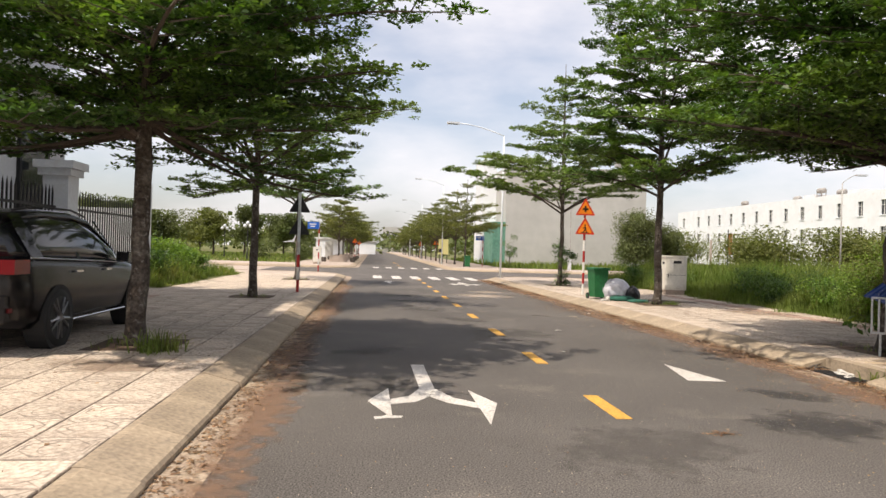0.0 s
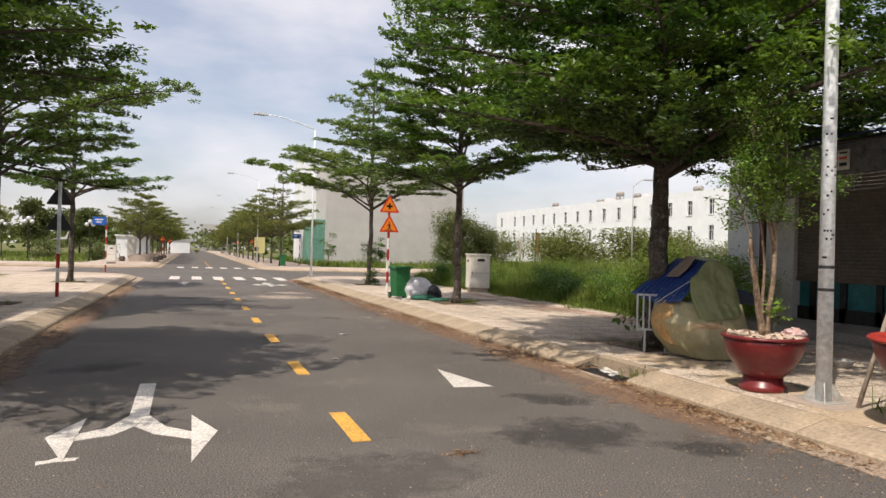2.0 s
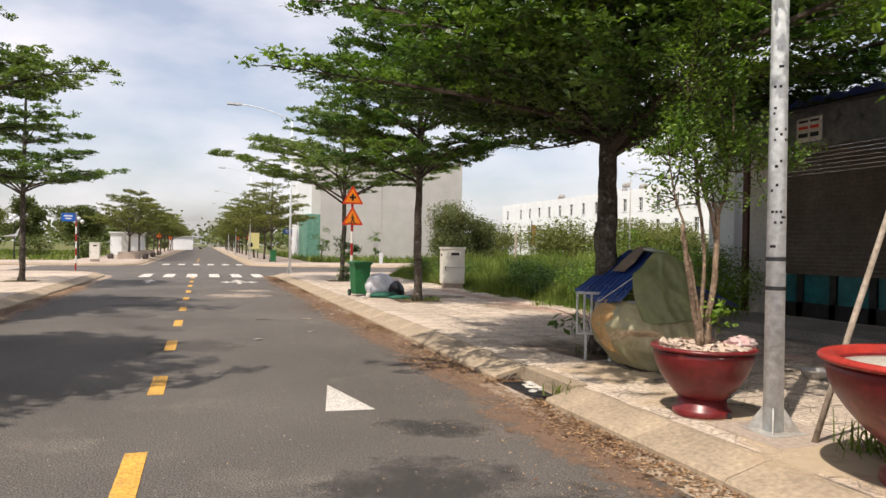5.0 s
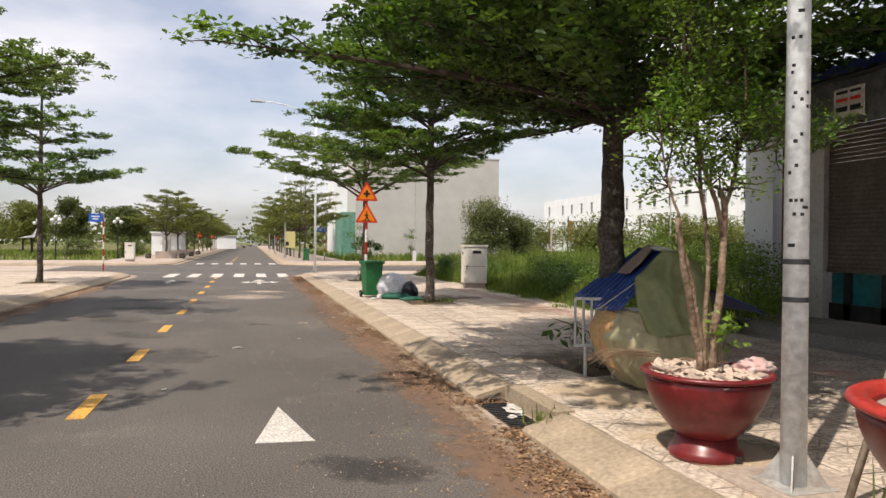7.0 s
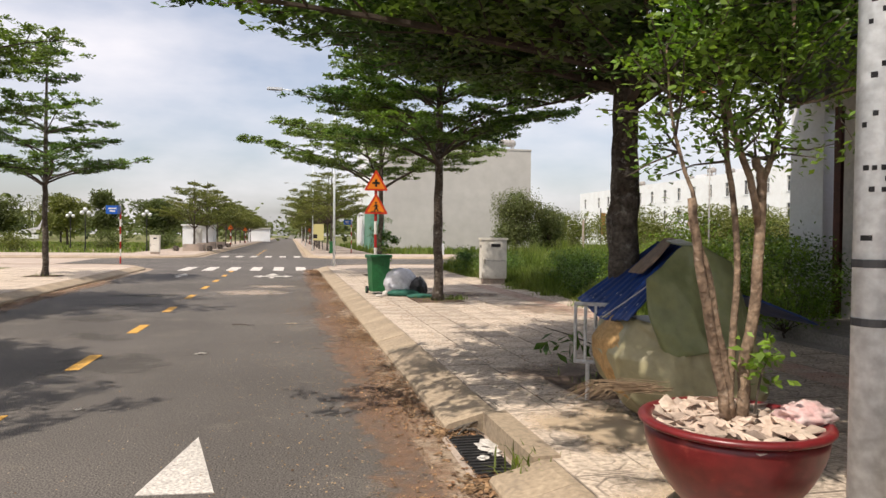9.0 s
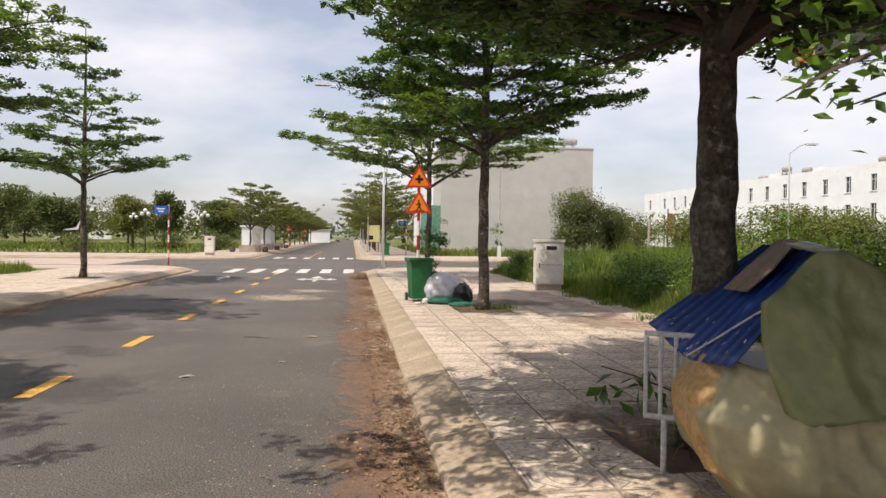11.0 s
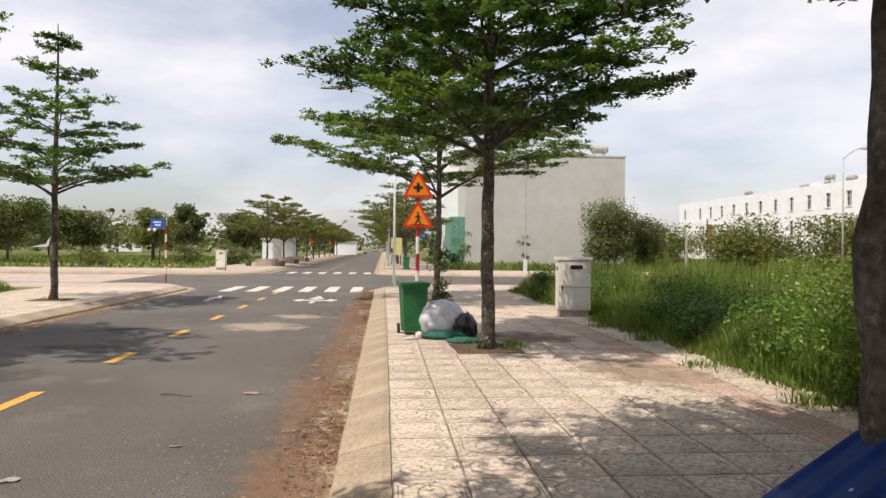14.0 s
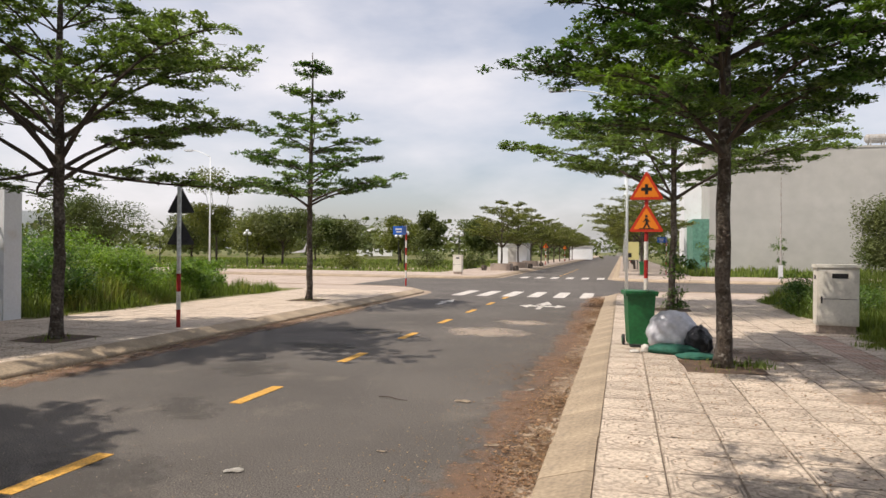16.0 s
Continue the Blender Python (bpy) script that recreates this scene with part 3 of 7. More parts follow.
marking("road_arrow", [[(-1.62, 29.3), (-1.48, 29.3), (-1.48, 30.6), (-1.62, 30.6)], [(-1.8, 30.4), (-1.3, 30.4), (-1.55, 31.6)]], WHITE_PAINT, "small worn white lane arrow", "road marking")


# ---- trees ----
def curve_pts(rng, p0, p1, n, wob):
    p0, p1 = np.array(p0, float), np.array(p1, float)
    t = np.linspace(0, 1, n)[:, None]
    w = np.cumsum(rng.normal(0, wob, (n, 3)), 0)
    w -= w[0] + (w[-1] - w[0]) * t
    return p0 + (p1 - p0) * t + w


def tiered_tree(x, y, seed, top, fork, reach, girth, leaves, size, label, group="street trees", leaf=LEAF, shape=0.9, tiers=7, limbs=5, rise=0.27, lean=(0.0, 0.0), sparse=1.0, squash=1.0, hang=0, hang_reach=1.0, inner=0.22, skirt=1.0, burl=None, belly=0.0, arms=()):
    """A street tree with level tiers of limbs, each limb a flat fan of twigs with small leaves on top."""
    rng = np.random.default_rng(seed)
    root = thing("street_tree", x, y, Z_P, 0, label, "tree", group)
    zs = np.concatenate([np.linspace(0, fork, 19), np.linspace(fork, top, 9)[1:]])
    w = np.cumsum(rng.normal(0, 0.009, (len(zs), 2)), 0)
    w -= w[0]
    cx = w[:, 0] + lean[0] * np.minimum(zs / fork, 1.5)
    cy = w[:, 1] + lean[1] * np.minimum(zs / fork, 1.5)
    rad = np.where(zs < fork, girth * (1.0 - 0.22 * zs / fork), girth * 0.66 * (1 - (zs - fork) / (top - fork)) ** 0.9 + 0.012)
    rad *= 1 + 0.05 * np.sin(zs * 5.3 + seed) * np.sin(zs * 2.1 + 2 * seed)
    rad[0] *= 1.35
    rad[1] *= 1.12
    if burl:
        swell = np.exp(-((zs + Z_P - burl[0]) / 0.16) ** 2)
        rad += 0.014 * swell
        cx -= burl[1] * swell * 0.7
    part("trunk", tube(list(zip(cx, cy, zs)), list(rad), 12), BARK, root, smooth=True)
    spots = []

    def axis(z):
        return np.array([np.interp(z, zs, cx), np.interp(z, zs, cy), z])

    # every limb: height, heading, length, rise, tier from 0 to 1, leaf share
    plan = [(z0, radians(az), ln, 0.045 * ln, 0.0, 1.1) for az, ln, z0 in arms]
    for k in range(-1 if hang else 0, tiers):
        u = max(k, 0) / max(tiers - 1, 1)
        z0 = fork * 0.97 + (top * 0.93 - fork) * u ** 1.05
        r_t = reach * (1 - u) ** shape * (1 - belly * (1 - u) ** 4) + 0.35
        m = limbs + (1 if k == 0 else 0) if u < 0.75 else 4
        thin = 1.0
        if k < 0:
            m, thin, z0, r_t = hang, 0.7, fork * 1.04, reach * hang_reach
        a0 = rng.uniform(0, 6.28)
        for j in range(m):
            az = a0 + 2 * np.pi * j / m + rng.normal(0, 0.16)
            ln = r_t * rng.uniform(0.78, 1.1)
            ln *= 1 - (1 - squash) * max(0.0, np.sin(az)) ** 1.5
            ln *= 1 - (1 - min(1.0, skirt + 1.6 * u)) * max(0.0, -np.cos(az)) ** 1.5
            up = rise * ln * rng.uniform(0.75, 1.25) * (1 - 0.35 * u)
            if k < 0:
                up = -0.20 * ln * rng.uniform(0.4, 1.2)
            plan.append((z0 + rng.normal(0, 0.1), az, ln, up, u, thin))
    for z0, az, ln, up, u, thin in plan:
        dr = np.array([np.cos(az), np.sin(az), 0])
        sd = np.array([-dr[1], dr[0], 0])
        st = axis(z0)
        s = np.linspace(0, 1, 8)
        sway = rng.normal(0, 0.05) * ln
        lp = st + dr * (ln * s)[:, None] + sd * (sway * np.sin(s * 3.1))[:, None] + np.array([0, 0, 1.0]) * (up * (1 - (1 - s) ** 2.2))[:, None]
        bm = bmesh.new()
        tube([tuple(p) for p in lp], list(np.linspace(max(0.30 * girth * (1 - 0.6 * u) * (ln / reach + 0.35), 0.012), 0.006, 8)), 5, bm, caps=False)
        q = max(5, int(ln * 3.4 * (1.22 - inner)))
        for i in range(q):
            f = inner + (1 - inner) * (i + rng.uniform(0, 0.8)) / q
            f = min(f, 1.0)
            base = np.array([np.interp(f, s, lp[:, c]) for c in range(3)])
            sg = 1 if i % 2 else -1
            ang = rng.uniform(0.55, 1.15) * sg
            d2 = dr * np.cos(ang) + sd * np.sin(ang)
            l2 = (0.40 * ln * (1.12 - f) + 0.24) * rng.uniform(0.75, 1.25)
            tip = base + d2 * l2 + np.array([0, 0, l2 * rng.uniform(0.0, 0.16)])
            tube([tuple(base), tuple((base + tip) / 2 + np.array([0, 0, 0.02])), tuple(tip)], [0.012, 0.008, 0.003], 3, bm, caps=False)
            cnt = max(2, int(l2 * 13 * sparse * thin))
            tt = rng.uniform(0.08, 1.06, cnt)
            pp = base + (tip - base) * tt[:, None]
            pp[:, :2] += rng.normal(0, 0.085 + 0.03 * l2, (cnt, 2))
            pp[:, 2] += rng.normal(0.03, 0.035, cnt)
            spots.append(pp)
        me = bpy.data.meshes.new("limb")
        bm.to_mesh(me)
        bm.free()
        me.materials.append(TWIG)
        part("limb", me, TWIG, root)
    spots = np.concatenate(spots)
    per = max(1, int(round(leaves / len(spots))))
    pos = np.repeat(spots, per, 0)
    pos = pos + rng.normal(0, 1, pos.shape) * np.array([0.055, 0.055, 0.016])
    part("crown", leaf_mesh("crown", pos, size, rng, leaf), leaf, root)
    return root


tiered_tree(5.41, 9.36, 11, 9.3, 2.85, 4.9, 0.15, 175000, 0.09, "large dense street tree with a burl on its dark trunk", lean=(0.02, 0.0), tiers=10, limbs=8, rise=0.19, shape=0.72, squash=0.76, hang=4, hang_reach=0.4, inner=0.05, skirt=0.62, burl=(1.68, 0.05), arms=((190, 4.3, 2.95), (176, 3.1, 3.2), (208, 3.2, 3.15)))
tiered_tree(5.56, 18.15, 12, 9.5, 3.1, 3.5, 0.112, 128000, 0.085, "tall street tree with level dark green tiers above rubbish bags", tiers=10, limbs=6, shape=0.46, rise=0.31, belly=0.3)
tiered_tree(5.5, 28.0, 13, 9.3, 3.2, 4.35, 0.10, 70000, 0.10, "street tree with airy level tiers and a sprouting trunk", leaf=LEAF_PALE, tiers=8, sparse=0.8, rise=0.3, shape=0.95)
tiered_tree(-5.27, 8.95, 14, 8.6, 2.75, 3.5, 0.125, 140000, 0.085, "tall street tree beside the parked car, dark green tiers", tiers=10, limbs=7, rise=0.24, shape=0.62, hang=9, hang_reach=0.75, inner=0.1)
tiered_tree(-5.33, 17.8, 15, 7.9, 2.95, 3.45, 0.108, 80000, 0.085, "street tree with airy tiers and thin hanging twigs", leaf=LEAF_PALE, tiers=8, sparse=0.75, rise=0.38, hang=3, hang_reach=0.8)
tiered_tree(-5.29, 27.7, 16, 7.75, 3.0, 2.75, 0.10, 26000, 0.10, "young cone-shaped street tree with separate level tiers", tiers=6, limbs=5, shape=1.1, sparse=0.72, leaf=LEAF)

far_a = tiered_tree(-5.4, 64.0, 21, 5.9, 1.9, 2.9, 0.09, 9000, 0.17, "small olive green street tree in a stone planter", "far street trees", LEAF_OLIVE, 0.5, 4, 6, 0.55)
far_b = tiered_tree(5.5, 58.0, 22, 7.4, 2.5, 3.5, 0.09, 10000, 0.17, "olive green street tree beyond the side street", "far street trees", LEAF_OLIVE, 0.6, 5, 6, 0.35)
far_c = tiered_tree(-5.4, 73.0, 23, 6.4, 2.1, 2.9, 0.09, 9000, 0.17, "small olive green street tree in a stone planter", "far street trees", LEAF_OLIVE, 0.6, 5, 5, 0.45)
rnd = random.Random(5)
for i in range(2, 15):
    copy_thing(rnd.choice((far_a, far_c)), pose(-5.4 + rnd.uniform(-0.2, 0.2), 64 + 9 * i, Z_P, 0, 0, rnd.uniform(0, 360)))
for i in range(1, 15):
    copy_thing(rnd.choice((far_b, far_b, far_c)), pose(5.5 + rnd.uniform(-0.2, 0.2), 58 + 8.5 * i, Z_P, 0, 0, rnd.uniform(0, 360)))


def round_tree(name, x, y, z, seed, height, width, leaves, size, label, category="tree", leaf=LEAF_FAR, group="", stem=0.35, droop=0.0, girth=0.08, lumps=14):
    """A loose crown of many leaf clumps on a forked stem."""
    rng = np.random.default_rng(seed)
    root = thing(name, x, y, z, rng.uniform(0, 360), label, category, group)
    bm = tube(curve_pts(rng, (0, 0, 0), (0, 0, height * stem * 1.15), 6, 0.02).tolist(), list(np.linspace(girth * 1.2, girth * 0.7, 6)), 7)
    pts = []
    for k in range(lumps):
        az, rr = rng.uniform(0, 6.28), width * 0.5 * rng.uniform(0.15, 0.85)
        zz = height * rng.uniform(stem, 0.92)
        rr *= math.sqrt(max(0.1, 1 - ((zz / height - (stem + 0.95) / 2) / (1.02 - stem) * 1.7) ** 2))
        c = np.array([rr * np.cos(az), rr * np.sin(az), zz])
        tube(curve_pts(rng, (0, 0, height * stem * rng.uniform(0.7, 1.1)), c, 4, 0.05).tolist(), [girth * 0.5, girth * 0.35, girth * 0.22, 0.006], 4, bm, caps=False)
        n = leaves // lumps
        s = width * 0.125 * rng.uniform(0.6, 1.3)
        q = c + np.clip(rng.normal(0, 1, (n, 3)), -1.6, 1.6) * np.array([s, s, s * 0.62])
        if droop:
            q[:, 2] -= droop * np.abs(rng.normal(0, 1, n)) * (np.hypot(q[:, 0], q[:, 1]) / width)
        pts.append(q)
    part("trunk", bm, TWIG, root)
    pos = np.concatenate(pts)
    pos = pos[pos[:, 2] > 0.05]
    part("crown", leaf_mesh("crown", pos, size, rng, leaf, tilt=0.9), leaf, root)
    return root
# ---- street furniture ----
def pole_sign_triangle(root, z, size, front, face, kind):
    """A triangular warning plate, red rim round an orange face."""
    h = size * 0.866
    plate = part("sign_plate", tri_plate(size, h, 0.0, 0.012, 0.05), SIGN_RED if face else SIGN_BACK, root)
    plate.matrix_basis = pose(0, front, z)
    if not face:
        return plate
    inner = part("sign_face", tri_plate(size * 0.74, h * 0.74, -0.004, 0.004, 0.03), SIGN_ORANGE, plate)
    inner.matrix_basis = pose(0, -0.001, h * 0.09)
    bm = bmesh.new()
    c = h * 0.36
    if kind == "cross":
        box(-0.10, -0.012, c - 0.03, 0.10, -0.009, c + 0.03, bm)
        box(-0.03, -0.012, c - 0.10, 0.03, -0.009, c + 0.10, bm)
    else:
        for a, b, r in (((0.0, c + 0.06), (0.01, c - 0.03), 0.022), ((0.01, c - 0.03), (0.06, c - 0.13), 0.016), ((0.01, c - 0.03), (-0.05, c - 0.13), 0.016), ((0, c + 0.05), (0.06, c - 0.01), 0.012), ((0, c + 0.05), (-0.06, c - 0.01), 0.012), ((-0.14, c - 0.145), (0.14, c - 0.145), 0.007)):
            dx, dz = b[0] - a[0], b[1] - a[1]
            q = math.hypot(dx, dz)
            nx, nz = -dz / q * r, dx / q * r
            vs = [bm.verts.new((px, -0.0115, pz)) for px, pz in ((a[0] + nx, a[1] + nz), (a[0] - nx, a[1] - nz), (b[0] - nx, b[1] - nz), (b[0] + nx, b[1] + nz))]
            f = bm.faces.new(vs)
            ex = bmesh.ops.extrude_face_region(bm, geom=[f])
            bmesh.ops.translate(bm, verts=[v for v in ex["geom"] if isinstance(v, bmesh.types.BMVert)], vec=(0, 0.004, 0))
        bmesh.ops.create_uvsphere(bm, u_segments=10, v_segments=6, radius=0.026, matrix=Matrix.Translation((0.0, -0.01, c + 0.10)) @ Matrix.Diagonal((1, 0.12, 1, 1)))
    part("sign_symbol", bm, SIGN_BLACK, plate)
    return plate


def tri_plate(size, h, y0, th, r):
    """A triangle with rounded corners, standing in the xz plane, foot at z = 0."""
    pts = []
    for (x, z), a in (((-size / 2, 0), 210), ((size / 2, 0), 330), ((0, h), 90)):
        cx, cz = x - math.cos(radians(a)) * r * 1.0, z - math.sin(radians(a)) * r * 1.0
        for k in range(5):
            b = radians(a - 60 + 30 * k)
            pts.append((cx + math.cos(b) * r * 0.5, cz + math.sin(b) * r * 0.5))
    bm = bmesh.new()
    fr = [bm.verts.new((x, y0 - th / 2, z)) for x, z in pts]
    bk = [bm.verts.new((x, y0 + th / 2, z)) for x, z in pts]
    bm.faces.new(fr)
    bm.faces.new(bk[::-1])
    for i in range(len(pts)):
        j = (i + 1) % len(pts)
        bm.faces.new((fr[j], fr[i], bk[i], bk[j]))
    return bm


def banded_post(root, height, r, first, band, upper=None):
    """A round post painted in red and white bands."""
    z, k = 0.0, first
    while z < height - 0.01:
        top = min(z + band, height)
        if upper and z >= upper:
            top = height
            m, lab = GALV, "grey upper post"
        else:
            m, lab = (POST_RED, "red painted band") if k % 2 == 0 else (POST_WHITE, "white painted band")
        part("post_band", tube([(0, 0, z), (0, 0, top)], [r, r], 14), m, root, lab, smooth=False)
        z, k = top, k + 1


warn = thing("warning_sign", 4.65, 22.0, Z_P, -3, "orange triangular crossroads and pedestrian signs on a red-white post", "traffic sign")
banded_post(warn, 3.10, 0.04, 1, 0.36)
pole_sign_triangle(warn, 2.62, 0.66, -0.05, True, "cross")
pole_sign_triangle(warn, 1.99, 0.66, -0.05, True, "walker")

back = thing("warning_sign", -4.43, 19.95, Z_P, 4, "backs of two dark triangular signs on a red-white post", "traffic sign")
banded_post(back, 2.86, 0.042, 0, 0.36, upper=1.3)
pole_sign_triangle(back, 2.30, 0.62, 0.06, False, "")
pole_sign_triangle(back, 1.66, 0.62, 0.06, False, "")


def street_name_sign(x, y, rz, label):
    s = thing("street_name_sign", x, y, Z_P, rz, label, "street sign", "street name signs")
    banded_post(s, 2.72, 0.035, 0, 0.34)
    pl = part("sign_plate", box(-0.62, -0.012, 2.28, -0.04, 0.012, 2.66), SIGN_BLUE, s, bevel=0.004)
    bm = bmesh.new()
    box(-0.52, -0.016, 2.50, -0.16, -0.013, 2.56, bm)
    box(-0.46, -0.016, 2.38, -0.22, -0.013, 2.44, bm)
    part("sign_lettering", bm, POST_WHITE, pl, "white lettering bars")
    p2 = part("sign_plate", box(-0.012, -0.62, 2.28, 0.012, -0.04, 2.66), SIGN_BLUE, s, bevel=0.004)
    return s


street_name_sign(-5.2, 37.4, 0, "blue street name plate on a red-white banded post")
street_name_sign(7.2, 59.0, 0, "blue street name plate on a far red-white post")


def street_lamp(x, y, rz, height, arm, label, girth=1.0, steel=GALV):
    """A tapered steel pole with a curved arm and a flat lamp head."""
    s = thing("street_lamp", x, y, Z_P, rz, label, "street lamp", "street lamps")
    part("pole", tube([(0, 0, 0.0), (0, 0, height * 0.5), (0, 0, height)], [0.092 * girth, 0.075 * girth, 0.055 * girth], 20), steel, s, smooth=True)
    part("base_plate", box(-0.17, -0.17, 0.0, 0.17, 0.17, 0.016), GALV_DULL, s, bevel=0.004)
    for k in range(4):
        a = radians(45 + 90 * k)
        bm = bmesh.new()
        u = Vector((math.cos(a), math.sin(a), 0))
        v = Vector((-u.y, u.x, 0)) * 0.005
        tri = [(u * 0.065, 0.016), (u * 0.19, 0.016), (u * 0.07, 0.20)]
        lo = [bm.verts.new(p + Vector((0, 0, z)) - v) for p, z in tri]
        hi = [bm.verts.new(p + Vector((0, 0, z)) + v) for p, z in tri]
        bm.faces.new(lo), bm.faces.new(hi[::-1])
        for i in range(3):
            bm.faces.new((lo[i], lo[(i + 1) % 3], hi[(i + 1) % 3], hi[i]))
        part("base_gusset", bm, GALV_DULL, s)
    pts = [(-arm * t, 0, height + 0.55 * math.sin(t * 1.5)) for t in np.linspace(0, 1, 8)]
    part("arm", tube(pts, [0.04 * girth] * 8, 10), steel, s, smooth=True)
    hx, hz = pts[-1][0], pts[-1][2]
    head = part("lamp_head", box(hx - 0.62, -0.13, hz - 0.05, hx + 0.05, 0.13, hz + 0.05), LEAD_WHITE, s, bevel=0.03)
    part("lens", box(hx - 0.55, -0.1, hz - 0.062, hx - 0.08, 0.1, hz - 0.048), GLASS_DARK, head)
    return s


near_lamp = street_lamp(4.53, 5.55, 0, 7.9, 2.0, "galvanised street lamp pole with scraps of black tape", 0.8)
rt = random.Random(8)
for z in (1.08, 1.30):
    part("tape_band", tube([(0, 0, z), (0, 0, z + 0.03)], [0.0725, 0.0720], 20, caps=False), DARK_TAPE, near_lamp, "black tape band")
for k in range(30):
    a, z = rt.uniform(180, 305), rt.choice((1.40, 1.58, 1.62, 1.66, 1.82, 1.86, 2.0, 2.04, 2.2, 2.24, 2.28, 2.4, 2.44, 2.6, 2.75))
    hgt = rt.choice(((0.02, 9), (0.022, 10), (0.018, 7), (0.02, 8), (0.018, 9), (0.06, 5)))
    r = 0.0730 - 0.0034 * z
    bm = bmesh.new()
    vs = []
    for dz in (0, hgt[0]):
        for da in (0, hgt[1], 2 * hgt[1]):
            b = radians(a + da)
            vs.append(bm.verts.new((r * 1.012 * math.cos(b), r * 1.012 * math.sin(b), z + dz)))
    bm.faces.new((vs[0], vs[1], vs[4], vs[3])), bm.faces.new((vs[1], vs[2], vs[5], vs[4]))
    bmesh.ops.solidify(bm, geom=bm.faces[:], thickness=0.002)
    part("tape_scrap", bm, DARK_TAPE, near_lamp)
pad = part("footing", slab([(4.2, 5.15), (4.93, 5.15), (4.93, 5.9), (4.2, 5.9)], Z_P - 0.01, Z_P + 0.012), CONCRETE)
tagged(pad, "small pale concrete footing under the lamp pole", "footing", kind="structure")
street_lamp(4.36, 35.3, 0, 7.4, 2.4, "slim street lamp pole at the street corner", 0.62)
for yy in (66, 95, 124):
    street_lamp(4.36, yy, 0, 7.6, 2.2, "slim street lamp pole far along the street", 0.62)
street_lamp(-24.8, 52.0, 0, 8.2, 1.5, "tall grey street lamp beside the side street", 0.7)


def wheelie_bin(x, y, rz, label):
    b = thing("wheelie_bin", x, y, Z_P, rz, label, "rubbish bin", "wheelie bins")
    bm = box(-0.23, -0.24, 0.06, 0.23, 0.24, 0.90, taper=0.80)
    part("body", bm, GREEN_PLASTIC, b, bevel=0.03)
    part("rim", box(-0.262, -0.272, 0.865, 0.262, 0.272, 0.905), GREEN_PLASTIC, b, bevel=0.012)
    lid = part("lid", box(-0.265, -0.285, 0.908, 0.265, 0.25, 0.945, taper=1.03), GREEN_PLASTIC, b, bevel=0.018)
    part("lid_grip", box(-0.12, -0.31, 0.912, 0.12, -0.28, 0.935), GREEN_PLASTIC, lid, bevel=0.006)
    part("handle", tube([(-0.2, 0.29, 0.90), (0.2, 0.29, 0.90)], [0.016, 0.016], 8), GREEN_PLASTIC, b)
    for sx in (-1, 1):
        w = part("wheel", tube([(sx * 0.21, 0.19, 0.09), (sx * 0.25, 0.19, 0.09)], [0.09, 0.09], 18), BLACK_RUBBER, b)
        part("hub", tube([(sx * 0.25, 0.19, 0.09), (sx * 0.256, 0.19, 0.09)], [0.045, 0.04], 12), GREEN_PLASTIC, w)
    return b


wheelie_bin(4.48, 20.0, 8, "dark green plastic wheelie bin with its lid shut")
wheelie_bin(5.55, 56.6, 0, "green plastic wheelie bin beyond the side street")


def blob(name, x, y, z, sx, sy, sz, seed, material, label, category, amp=0.16, freq=2.6):
    """A slack bag: a squashed ball with folds, flattened where it lies."""
    bm = bmesh.new()
    bmesh.ops.create_icosphere(bm, subdivisions=4, radius=1.0)
    for v in bm.verts:
        n = noise.noise(v.co * freq + Vector((seed * 7.3, 0, 0))) + 0.5 * noise.noise(v.co * freq * 2.6 + Vector((0, seed * 3.1, 0)))
        crease = abs(noise.noise(v.co * freq * 1.7 + Vector((seed, seed, 2)))) * 0.18
        v.co *= 1 + amp * n - crease
        v.co.z = max(v.co.z, -0.55)
        v.co = Vector((v.co.x * sx, v.co.y * sy, (v.co.z + 0.55) * sz / 1.5))
    ob = part(name, bm, material, smooth=True)
    ob.matrix_basis = pose(x, y, z)
    return tagged(ob, label, category)


blob("rubbish_bag", 5.0, 19.8, Z_P + 0.04, 0.41, 0.36, 0.6, 1, BAG_WHITE, "full translucent white plastic rubbish bag by the bin", "rubbish bag", 0.09, 2.1)
blob("rubbish_bag", 5.38, 19.5, Z_P, 0.22, 0.25, 0.42, 2, BAG_BLACK, "small tied black plastic rubbish bag", "rubbish bag")
blob("sack", 4.98, 19.30, Z_P, 0.42, 0.2, 0.15, 3, SACK_GREEN, "flat green woven sack lying on the pavement", "sack", 0.1)
blob("sack", 5.3, 18.85, Z_P, 0.32, 0.2, 0.09, 4, SACK_GREEN, "crumpled dark green sack beside the tree", "sack", 0.1)
blob("paper_cup", 4.56, 19.3, Z_P, 0.07, 0.07, 0.13, 5, PAPER, "crumpled pale paper scrap by the bin", "litter")
blob("paper_scrap", 4.40, 19.2, Z_P, 0.09, 0.06, 0.05, 6, PAPER, "small white paper scrap by the bin", "litter")


